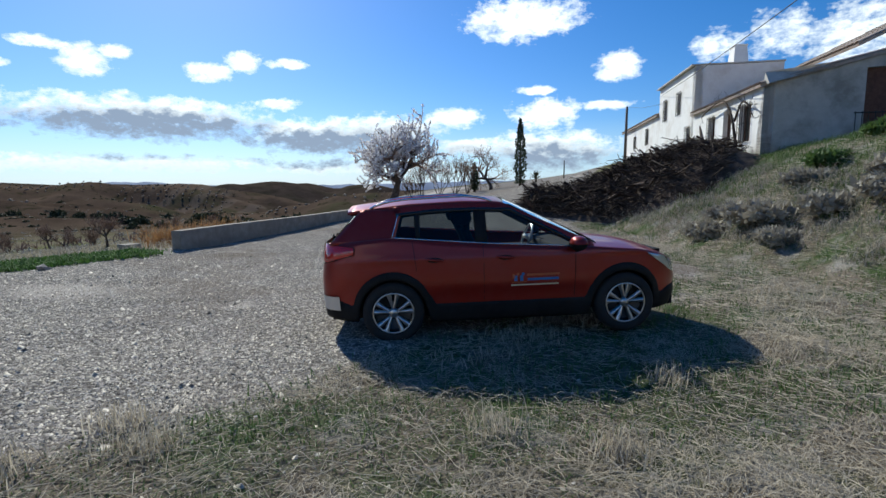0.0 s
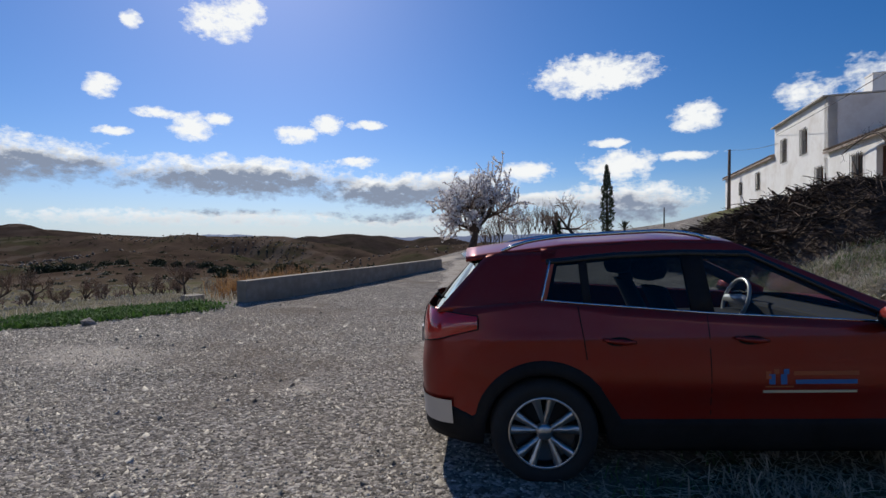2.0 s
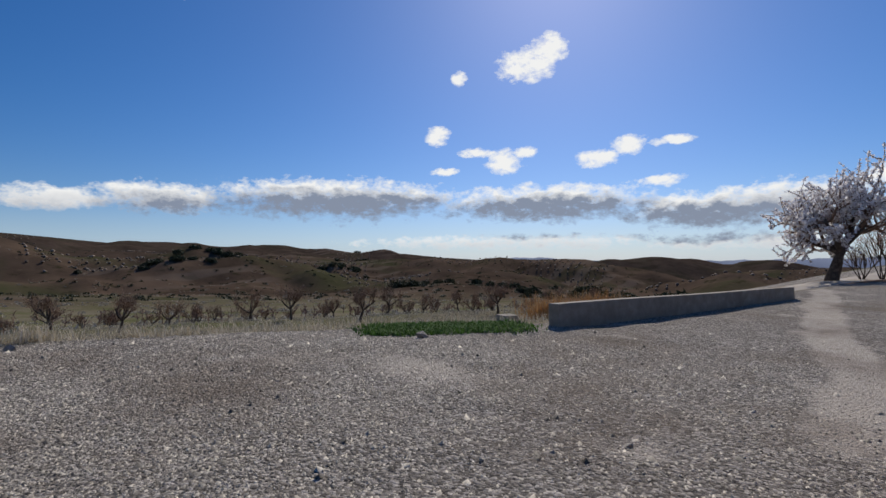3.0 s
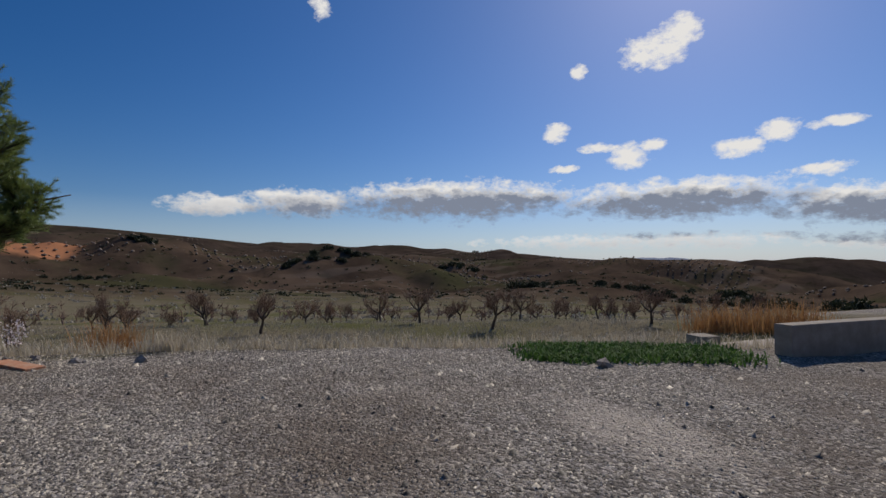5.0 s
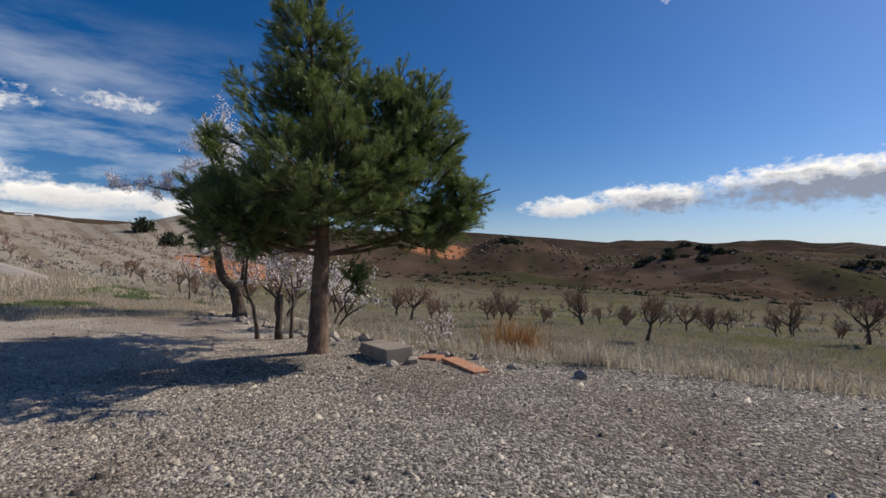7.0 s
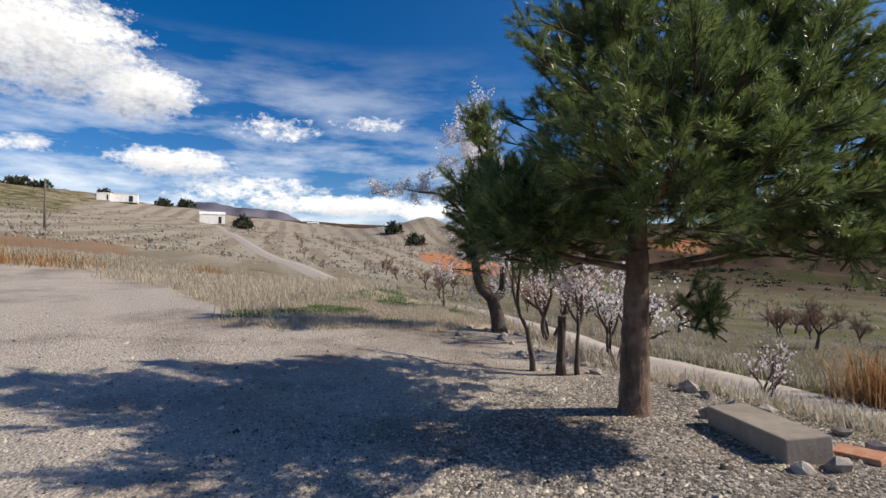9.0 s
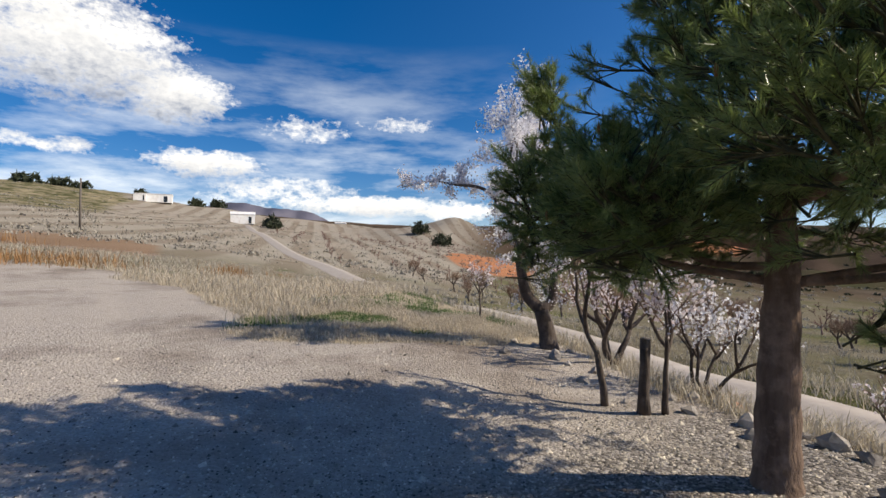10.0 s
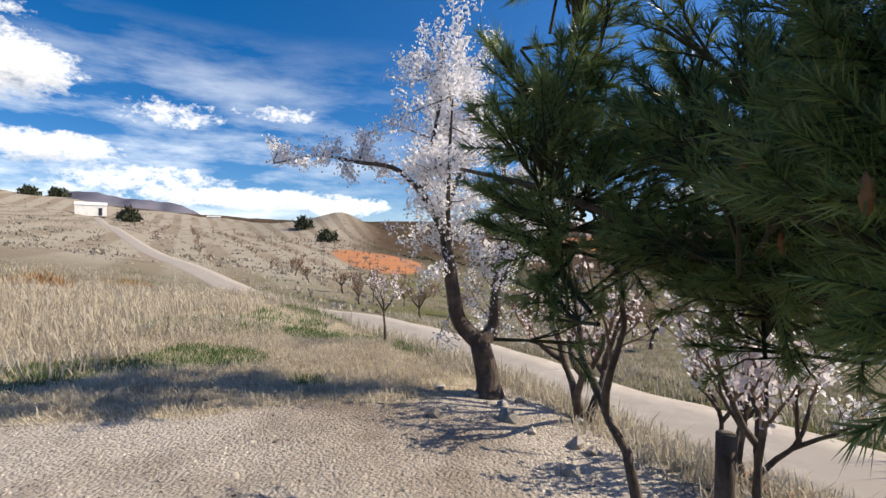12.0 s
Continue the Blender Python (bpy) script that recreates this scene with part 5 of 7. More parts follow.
young_tree("almond_sapling", "small bare almond behind the pine by the lane", (-16.6, 1.7), 66, 1.3, 0.035, 2, 260, 0.7, True)
ob = thing("tree_stump", "sawn-off dead trunk standing upright beside the sapling", "tree stump", (-13.2, -0.58, ground_z(-13.2, -0.58) - 0.03))
g = Geo()
g.tube([(0, 0, 0), (0.01, 0, 0.2), (-0.01, 0.01, 0.5), (0.0, 0.02, 0.78)], [0.075, 0.056, 0.05, 0.054], 10)
part("trunk", g, M["bark_almond"], ob)

# ---- pine ----
def build_pine(at):
    rng = np.random.RandomState(77)
    z0 = ground_z(*at) - 0.06
    ob = thing("pine_tree", "bushy dark green pine with a bare reddish trunk by the gravel", "tree", (at[0], at[1], z0))
    g = Geo()
    pts = [(0.02, 0.0, -0.02), (0.0, 0.0, 0.15), (0.0, 0.01, 0.55), (0.01, 0.03, 1.1), (0.0, 0.05, 1.7), (-0.02, 0.0, 2.6), (0.0, -0.08, 3.6), (0.02, -0.15, 4.7)]
    c = spline(pts, 40)
    rr = np.interp(np.linspace(0, 1, 40), [0, 0.03, 0.1, 0.3, 0.45, 0.7, 1.0], [0.24, 0.185, 0.15, 0.132, 0.115, 0.07, 0.015])
    rr = rr * (1 + 0.05 * np.sin(np.arange(40) * 1.9))
    g.tube([tuple(q) for q in c], rr.tolist(), 18)
    part("trunk", g, M["bark_pine"], ob, "furrowed red-brown bark")
    # lobes of the crown: centre and half sizes, about the trunk
    lobes = (
        ((0.0, 0.10, 2.75), (1.45, 1.45, 1.10), 1.0), ((0.0, 1.30, 2.55), (0.95, 0.95, 1.05), 0.8), ((-0.1, 1.45, 3.25), (0.6, 0.6, 0.80), 0.4),
        ((0.0, 1.0, 3.05), (0.95, 0.95, 0.95), 0.55), ((0.0, 1.55, 1.85), (0.65, 0.65, 0.42), 0.30), ((0.05, -0.15, 4.15), (0.70, 0.70, 1.10), 0.8), ((-0.1, 0.25, 3.5), (0.95, 0.95, 0.7), 0.6),
        ((-0.1, -1.15, 2.15), (0.62, 0.62, 0.62), 0.4), ((-0.25, -1.85, 2.05), (0.46, 0.46, 0.62), 0.28), ((-0.4, -1.78, 2.85), (0.28, 0.30, 0.62), 0.14),
        ((0.0, 2.05, 2.15), (0.40, 0.45, 0.35), 0.16), ((1.15, 0.55, 2.35), (0.92, 1.1, 0.78), 0.65), ((-1.25, 0.1, 2.5), (1.0, 1.2, 0.85), 0.6), ((-0.95, -0.95, 2.35), (0.8, 0.8, 0.6), 0.35),
        ((0.75, -0.75, 2.1), (0.65, 0.65, 0.55), 0.4), ((0.25, 0.60, 1.12), (0.15, 0.18, 0.40), 0.05), ((-0.3, -0.9, 1.85), (0.7, 0.7, 0.45), 0.3),
    )
    walkers = (Vector((-8.0 - at[0], 0.54 - at[1], 1.6)), Vector((-10.4 - at[0], -1.3 - at[1], 1.8)))
    limbs, sprays = Geo(), Geo()
    n_v, cones = [], []
    tot = sum(k for _, _, k in lobes)
    count = 0
    for (ctr, half, share) in lobes:
        ctr, half = np.array(ctr), np.array(half)
        # a limb from the trunk to the lobe
        zt = max(1.45, min(ctr[2] - 0.35 * np.hypot(ctr[0], ctr[1]), 3.9))
        k = int(np.argmin(abs(c[:, 2] - zt)))
        if np.hypot(ctr[0], ctr[1]) > 0.4 and share > 0.15:
            mid = c[k] * 0.5 + ctr * 0.5 + np.array([0, 0, -0.12])
            cc = spline([c[k], mid, ctr, ctr + (ctr - c[k]) * 0.25], 12)
            limbs.tube([tuple(q) for q in cc], np.linspace(0.02 + 0.05 * min(0.7, share), 0.008, 12).tolist(), 7)
        n_c = max(4, int(1300 * share / tot))
        for _ in range(n_c):
            d = rng.normal(size=3)
            d /= np.linalg.norm(d)
            rad = rng.uniform(0.25, 1.0) ** 0.4 * (1 + 0.16 * math.sin(6 * d[0] + 5 * d[2] + ctr[1] * 3) + 0.14 * math.sin(9 * d[1] + 4 * d[2] + 3))
            base = ctr + d * half * rad
            if base[2] < 1.12 + 0.12 * math.sin(3 * base[0] + 2 * base[1]) and share > 0.1:
                continue
            bv = Vector(base)
            a, b = walkers
            t = max(0, min(1, (bv - a).dot(b - a) / (b - a).length_squared))
            if (bv - a.lerp(b, t)).length < 0.75:
                continue
            # a twig with a fan of shoots, each a brush of needles
            stem = d * np.array([1, 1, 0.5]) + np.array([0, 0, 0.35]) + rng.normal(size=3) * 0.2
            stem /= np.linalg.norm(stem)
            foot = base - stem * rng.uniform(0.22, 0.36)
            sprays.tube([tuple(foot - stem * 0.15), tuple(foot), tuple(base - stem * 0.1)], [0.010, 0.008, 0.005], 4, False)
            for k in range(rng.randint(5, 9)):
                lead = k == 0
                way = stem + rng.normal(size=3) * (0.12 if lead else 0.52) + np.array([0, 0, 0.30])
                way /= np.linalg.norm(way)
                ln = rng.uniform(0.12, 0.20) * (1.35 if lead else 1.0)
                q = foot + stem * rng.uniform(0.02, 0.16)
                p = q + way * (ln + 0.07)
                q = p - way * ln
                sprays.tube([tuple(foot), tuple(q), tuple(p)], [0.006, 0.0045, 0.003], 3, False)
                side = np.cross(way, [0.3, 0.2, 0.9])
                side /= np.linalg.norm(side)
                oth = np.cross(way, side)
                m = 72
                t = rng.uniform(0.0, 1.0, m) ** 0.65
                w = rng.uniform(0, 2 * math.pi, m)
                root = q + np.outer(t, way * ln)
                spread = (rng.uniform(0.55, 1.15, m) * (1.15 - 0.45 * t))[:, None]
                nd = way * 0.8 + (np.outer(np.cos(w), side) + np.outer(np.sin(w), oth)) * spread
                nd /= np.linalg.norm(nd, axis=1)[:, None]
                nl = rng.uniform(0.055, 0.095, m)[:, None]
                perp = np.cross(nd, rng.normal(size=(m, 3)))
                perp /= np.linalg.norm(perp, axis=1)[:, None]
                wd = 0.0026
                n_v.append(np.stack([root - perp * wd, root + perp * wd, root + nd * nl], 1).reshape(-1, 3))
                count += m
                if rng.uniform() < 0.012:
                    cones.append(p)
    crown = tri_mesh("crown", np.concatenate(n_v), np.arange(count * 3).reshape(-1, 3), M["needles"])
    part("limb", limbs, M["bark_pine"], ob)
    part("spray", sprays, M["spray"], ob, kind="stuff")
    part("crown", crown, None, ob, "long dark green needles", kind="stuff")
    g = Geo()
    for p in cones:
        g.lathe([(0.0, -0.03), (0.008, -0.022), (0.011, 0.0), (0.008, 0.025), (0.0, 0.04)], 7, at=tuple(p))
    part("bud", g, M["cone"], ob, "rust-coloured buds", kind="stuff")
    return ob


build_pine((-12.02, 0.52))

# ---- trees to the north ----
def crown_of_clumps(geo, rng, fn, count, size, squash=1.0):
    """Small leaf blades, scattered by fn."""
    p = np.array([fn(rng) for _ in range(count)])
    d = rng.normal(size=p.shape) + np.array([0, 0, 0.6])
    d /= np.linalg.norm(d, axis=1)[:, None]
    s = np.cross(d, rng.normal(size=p.shape))
    s /= np.linalg.norm(s, axis=1)[:, None]
    ln = rng.uniform(0.6, 1.4, (count, 1)) * size
    v = np.stack([p - s * ln * 0.28, p + s * ln * 0.28, p + d * ln], 1).reshape(-1, 3)
    geo.add(v, np.arange(count * 3).reshape(-1, 3).tolist())


def cypress(at, h, w, seed):
    rng = np.random.RandomState(seed)
    ob = thing("cypress", "narrow dark cypress on the rise behind the yard", "tree", (at[0], at[1], ground_z(*at) - 0.05))
    g = Geo()
    g.tube([(0, 0, 0), (0, 0, h * 0.5), (0, 0, h * 0.9)], [0.12, 0.08, 0.02], 7)
    part("trunk", g, M["bark_almond"], ob)
    g = Geo()

    def fn(r):
        t = r.uniform(0, 1) ** 0.9
        k = w / 2 * (math.sin(math.pi * min(1, 0.12 + t * 0.9)) ** 0.55) * (1 - 0.45 * t) * (1 + 0.16 * math.sin(t * 31) + 0.1 * math.sin(t * 67))
        a = r.uniform(0, 2 * math.pi)
        q = k * r.uniform(0.3, 1.0) ** 0.4
        return (q * math.cos(a), q * math.sin(a), 0.2 + t * (h - 0.35))

    crown_of_clumps(g, rng, fn, int(2600 * h / 5.6), 0.16)
    part("crown", g, M["cypress"], ob, smooth=False)
    return ob


cypress((6.5, 41.0), 5.6, 1.15, 1)
cypress((2.7, 41.0), 2.5, 0.75, 2)
young_tree("almond_tree", "rounded almond tree covered in white blossom on a thick trunk", (-3.65, 36.3), 71, 4.6, 0.36, 1, 13000, 1.0, False, 4, (5, 5, 5, 4), bs=0.075, up=0.2, shrink=0.76)
young_tree("bare_tree", "bare wide-branched tree beside the cypress", (4.1, 41.5), 72, 4.9, 0.18, 1, 260, 1.1, True, 4, (4, 4, 4, 3), bs=0.05, up=0.15, shrink=0.78)
for k, (x, y, h) in enumerate(((-1.6, 37.5, 2.7), (-0.2, 38.2, 3.0), (1.0, 38.6, 3.0), (2.0, 39.2, 2.6), (-2.4, 37.6, 1.9))):
    young_tree("bare_shrub", "twiggy leafless shrub in a hedge on the rise", (x, y), 80 + k, h, 0.035, 5, 0 if k else 160, 0.45, True, 3, (4, 4, 4, 3), bs=0.05)
g = Geo()
for k in range(26):
    a, e = 2 * math.pi * k * 0.381, radians(20 + 55 * (k % 5) / 4)
    d = Vector((math.cos(a) * math.cos(e), math.sin(a) * math.cos(e), math.sin(e)))
    s = d.cross(Vector((0, 0, 1))).normalized() * 0.06
    p0, p1, p2 = Vector((0, 0, 0.25)), Vector((0, 0, 0.25)) + d * 0.5, Vector((0, 0, 0.25)) + d * 0.95 + Vector((0, 0, -0.15))
    g.grid([[tuple(p0 - s * 0.4), tuple(p0 + s * 0.4)], [tuple(p1 - s), tuple(p1 + s)], [tuple(p2 - s * 0.1), tuple(p2 + s * 0.1)]])
ob = thing("young_palm", "small palm with drooping fronds on the rise", "palm", (8.0, 42.0, ground_z(8.0, 42.0)))
part("fronds", g, M["shrub"], ob)
g = Geo()
g.tube([(0, 0, -0.1), (0, 0, 0.5)], [0.1, 0.08], 8)
part("trunk", g, M["bark_almond"], ob)


def shrub(at, size, seed, label="dark evergreen shrub on the brown slope", name="evergreen_shrub", material="shrub", count=None, flat=0.75, group="shrubs on the slopes"):
    rng = np.random.RandomState(seed)
    ob = thing(name, label, "shrub", (at[0], at[1], ground_z(*at) - 0.1 * size), group=group)
    lumps = [(rng.uniform(-0.45, 0.45, 2), rng.uniform(0.35, 0.6)) for _ in range(5)]
    g = Geo()

    def fn(r):
        (c, k) = lumps[r.randint(5)]
        d = r.normal(size=3)
        d /= np.linalg.norm(d)
        d[2] = abs(d[2]) * flat * 1.5 if r.uniform() < 0.8 else d[2] * 0.4
        q = k * r.uniform(0.45, 1.0) ** 0.5
        return ((c[0] + d[0] * q) * size, (c[1] + d[1] * q) * size, max(0.0, d[2] * q * size + 0.12 * size))

    crown_of_clumps(g, rng, fn, count or 420, 0.20 * size)
    part("crown", g, M[material], ob, smooth=False)
    g = Geo()
    g.tube([(0, 0, 0), (0, 0, size * 0.35)], [0.08 * size * 0.4, 0.05 * size * 0.4], 5)
    part("trunk", g, M["bark_almond"], ob)
    return ob


rng = np.random.RandomState(9)
for k, (x, y, size) in enumerate(((6.9, 12.6, 0.8), (7.5, 11.4, 0.9), (8.2, 10.4, 0.8), (7.1, 10.2, 0.6), (8.9, 11.8, 0.7), (8.6, 9.2, 0.8), (9.4, 10.3, 0.7), (7.8, 13.2, 0.7), (9.6, 8.6, 0.6))):
    shrub((x, y), size, 140 + k, "grey tangle of dead creeper on the bank", "dead_brush", "grey_brush", 1500, 0.5, "dead brush on the bank")
for k, (x, y, size) in enumerate(((9.7, 12.4, 0.7), (10.6, 11.0, 0.9), (10.2, 9.4, 0.7), (11.3, 12.6, 0.8))):
    shrub((x, y), size, 160 + k, "low green scrub growing on the bank", "bank_shrub", "green_grass", 1500, 0.6, "green scrub on the bank")


protos = [shrub(at_bearing(44 + k, 200), 4.5, 100 + k) for k in range(4)]
clusters = ((72, 270, 14, 11), (80, 420, 9, 14), (68, 480, 10, 18), (37, 300, 9, 14), (28, 190, 8, 12), (22, 150, 8, 12), (55, 420, 12, 14), (95, 400, 7, 14), (42, 230, 9, 9), (34, 230, 9, 12), (18, 130, 9, 12), (12, 110, 7, 12), (88, 300, 9, 8), (50, 540, 9, 18), (61, 580, 9, 20), (93, 240, 8, 7), (100, 300, 5, 10), (46, 380, 8, 14), (6, 160, 9, 14), (-2, 200, 9, 16))
for ca, cr, n, spread in clusters:
    c = at_bearing(ca, cr)
    tx, ty = math.cos(radians(ca)), math.sin(radians(ca))
    for k in range(n):
        along_c, out_c = rng.normal() * spread * 1.1, rng.normal() * spread * 0.3
        x, y = c[0] + tx * along_c - ty * out_c, c[1] + ty * along_c + tx * out_c
        o = copy_thing(protos[k % 4], pose(x, y, ground_z(x, y) - 0.4, 0, 0, rng.uniform(0, 360)))
        o.scale = (rng.uniform(0.6, 1.15) * max(0.8, cr / 320),) * 3
for a, r, s in ((164.6, 300, 1.7), (162.2, 300, 1.5), (160.6, 300, 1.3), (156, 290, 1.2), (151, 280, 1.4), (149, 300, 1.5), (143.5, 205, 1.35), (124.5, 190, 1.4), (127, 230, 1.6), (30, 900, 2.2), (52, 960, 2.2), (82.2, 880, 1.9)):
    x, y = at_bearing(a, r)
    o = copy_thing(protos[int(r) % 4], pose(x, y, ground_z(x, y) - 0.4, 0, 0, a * 7))
    o.scale = (s, s, s * 1.15)

# ---- house on the bank ----
FA = np.array([11.5, 17.9])
F_S, F_D = np.array([0.169, 0.986]), np.array([0.986, -0.169])
F_TURN = math.degrees(math.atan2(F_S[1], F_S[0]))


def on_front(s, d):
    q = FA + F_S * s + F_D * d
    return float(q[0]), float(q[1])


house = thing("house", "whitewashed farmhouse with barred windows and a flat upper storey", "house", (*on_front(0, 0), 0.0), F_TURN)
# in the house's own frame: x runs along the front, y points out of the front, z is up


def wall_panel(name, parent, p0, ux, length, z0, tops, holes, material, thick=0.35, label=""):
    """An upright wall with openings. tops: heights at its two ends; holes: (from, to, low, high)."""
    cx = sorted({0.0, length, *[h[0] for h in holes], *[h[1] for h in holes]})
    zs = sorted({0.0, *[h[2] - z0 for h in holes], *[h[3] - z0 for h in holes]})
    v, f, idx = [], [], {}

    def vert(i, k):
        x = cx[i]
        top = tops[0] + (tops[1] - tops[0]) * x / length
        z = zs[k] + z0 if k < len(zs) else top
        key = (i, k)
        if key not in idx:
            idx[key] = len(v)
            v.append((p0[0] + ux[0] * x, p0[1] + ux[1] * x, z))
        return idx[key]

    for i in range(len(cx) - 1):
        for k in range(len(zs)):
            mx = (cx[i] + cx[i + 1]) / 2
            lo = zs[k] + z0
            if any(h[0] < mx < h[1] and h[2] - 1e-6 <= lo < h[3] - 1e-6 for h in holes):
                continue
            f.append((vert(i, k), vert(i + 1, k), vert(i + 1, k + 1), vert(i, k + 1)))
    g = Geo()
    g.add(v, f)
    return thicken(part(name, g, material, parent, label, False), thick, 1)


front = (0.0, 0.0)
wing_holes = [(0.95, 1.95, 3.05, 4.45), (2.75, 3.6, 2.3, 4.45), (4.55, 5.35, 3.1, 4.4)]
main_holes = [(0.45, 1.15, 3.2, 4.35), (2.2, 2.9, 5.25, 6.4), (4.85, 5.55, 5.25, 6.4), (2.7, 3.2, 3.0, 3.6)]
wall_panel("wing_front", house, (0, 0), (1, 0), 7.5, 1.5, (4.9, 4.95), wing_holes, M["whitewash"])
wall_panel("main_front", house, (7.5, 0), (1, 0), 6.7, 1.5, (7.28, 7.3), main_holes, M["whitewash"])
wall_panel("low_front", house, (14.2, 0), (1, 0), 11.3, 1.5, (5.75, 5.75), [(2.6, 3.3, 4.2, 5.2), (6.5, 7.1, 4.2, 5.0)], M["whitewash"])
wall_panel("main_side", house, (7.5, -4.0), (0, 1), 4.0, 1.5, (7.28, 7.28), [], M["whitewash"])
wall_panel("wing_side", house, (0, -8.0), (0, 1), 8.0, 1.0, (6.9, 4.9), [(2.6, 4.8, 3.2, 5.35)], M["plaster_grey"], label="weathered grey rendered end wall")
wall_panel("back_wall", house, (25.5, -8.0), (-1, 0), 25.5, 1.5, (5.6, 6.6), [], M["whitewash"])
g = Geo()
g.box((10.85, -2.0, 7.25), (6.5, 3.8, 0.12))
g.box((10.85, -0.02, 7.33), (6.75, 0.45, 0.06))
g.box((7.66, -2.0, 7.33), (0.40, 4.1, 0.06))
part("flat_roof", g, M["plaster_grey"], house, smooth=False)
g = Geo()
prof = [(0.52, 0.42, 7.28), (0.44, 0.36, 7.9), (0.34, 0.30, 8.70), (0.37, 0.33, 8.72), (0.37, 0.33, 8.80)]
rows = [[(10.3 + sx * a, -2.95 + sy * b, z) for sx, sy in ((-1, -1), (1, -1), (1, 1), (-1, 1), (-1, -1))] for a, b, z in prof]
g.grid(rows)
g.grid([[rows[-1][0], rows[-1][1]], [rows[-1][3], rows[-1][2]]])
part("chimney", g, M["whitewash"], house, "tapered whitewashed chimney", False)


def tile_roof(name, x0, x1, y0, y1, z0, z1, label=""):
    """Rows of half-round clay tiles from the eave (y0, z0) up to (y1, z1)."""
    g = Geo()
    n = int((x1 - x0) / 0.24)
    for k in range(n):
        c = x0 + (k + 0.5) * (x1 - x0) / n
        for j in range(4):
            a, b = j / 4, (j + 1) / 4 + 0.02
            rows = []
            for t, lift in ((a, 0.03), (b, 0.0)):
                rows.append([(c + 0.115 * math.cos(w), y0 + (y1 - y0) * t, z0 + (z1 - z0) * t + lift + 0.07 * math.sin(w)) for w in np.linspace(0, math.pi, 6)])
            g.grid(rows)
    g.box(((x0 + x1) / 2, (y0 + y1) / 2, (z0 + z1) / 2 - 0.06), (x1 - x0, abs(math.hypot(y1 - y0, z1 - z0)), 0.10), Matrix.Rotation(-math.atan2(z1 - z0, abs(y1 - y0)), 3, "X"))
    return part(name, g, M["roof_tile"], house, label, False)


tile_roof("wing_roof", -0.12, 7.5, 0.18, -8.0, 4.93, 6.95, "clay tile roof")
tile_roof("low_roof", 14.2, 25.6, 0.2, -5.0, 5.80, 6.9, "clay tile roof")
tile_roof("upper_roof", 0.6, 7.4, -3.2, -8.6, 6.3, 8.9, "pale sunlit tile roof")
for x0, holes in ((0.0, wing_holes), (7.5, main_holes), (14.2, [(2.6, 3.3, 4.2, 5.2), (6.5, 7.1, 4.2, 5.0)])):
    for a, b, lo, hi in holes:
        is_door = hi - lo > 2
        ob = new("door" if is_door else "window")
        ob.parent = house
        ob.matrix_basis = pose(x0 + (a + b) / 2, 0, lo)
        w, h = b - a, hi - lo
        g = Geo()
        g.box((0, -0.24, h / 2), (w, 0.03, h))
        part("leaf" if is_door else "pane", g, M["door_brown"] if is_door else M["pane_dark"], ob, smooth=False)
        g = Geo()
        for bx in (-w / 2 + 0.03, w / 2 - 0.03) + (() if is_door else (0.0,)):
            g.box((bx, -0.21, h / 2), (0.06, 0.05, h))
        for bz in (0.03, h - 0.03):
            g.box((0, -0.205, bz), (w - 0.12, 0.04, 0.06))
        part("window_frame" if not is_door else "door_frame", g, M["door_brown"], ob, smooth=False)
        if not is_door:
            g = Geo()
            for k in range(6):
                g.tube([(-w / 2 - 0.02 + (w + 0.04) * k / 5, 0.07, -0.06), (-w / 2 - 0.02 + (w + 0.04) * k / 5, 0.07, h + 0.08)], [0.012, 0.012], 5)
            for bz in (0.0, h * 0.5, h):
                g.tube([(-w / 2 - 0.04, 0.065, bz), (w / 2 + 0.04, 0.065, bz)], [0.012, 0.012], 5)
                g.tube([(-w / 2 - 0.03, 0.065, bz), (-w / 2 - 0.03, -0.05, bz)], [0.01, 0.01], 4)
                g.tube([(w / 2 + 0.03, 0.065, bz), (w / 2 + 0.03, -0.05, bz)], [0.01, 0.01], 4)
            part("window_bars", g, M["iron"], ob, "black iron window bars")
g = Geo()
g.box((0.17, -4.3, 4.28), (0.04, 2.19, 2.13))
part("side_door", g, M["door_brown"], house, "dark brown side door", False)
# bare vine trained along the front
rngv = np.random.RandomState(31)
wood, twigs, tips = Geo(), Geo(), []
c = spline([(1.7, 0.12, 2.4), (1.75, 0.2, 3.2), (2.15, 0.25, 4.2), (3.0, 0.3, 4.85), (4.3, 0.3, 4.75), (5.6, 0.25, 4.5)], 26)
wood.tube([tuple(q) for q in c], np.linspace(0.07, 0.02, 26).tolist(), 6)
c2 = spline([(1.9, 0.2, 3.9), (1.2, 0.25, 4.5), (0.5, 0.3, 4.3), (0.2, 0.2, 3.8)], 16)
wood.tube([tuple(q) for q in c2], np.linspace(0.05, 0.012, 16).tolist(), 6)
for q in list(c[6:]) + list(c2[3:]):
    grow(rngv, wood, twigs, tips, tuple(q), rngv.normal(size=3) * np.array([1, 0.35, 1]), 0.35, 0.012, 2, 3, (2, 2, 2, 2), 0.7, 0.1)
vine = thing("vine", "bare gnarled vine trained over the house front", "vine", (*on_front(0, 0), 0.0), F_TURN)
part("stem", wood, M["bark_almond"], vine)
part("shoot", twigs, M["bark_almond"], vine)
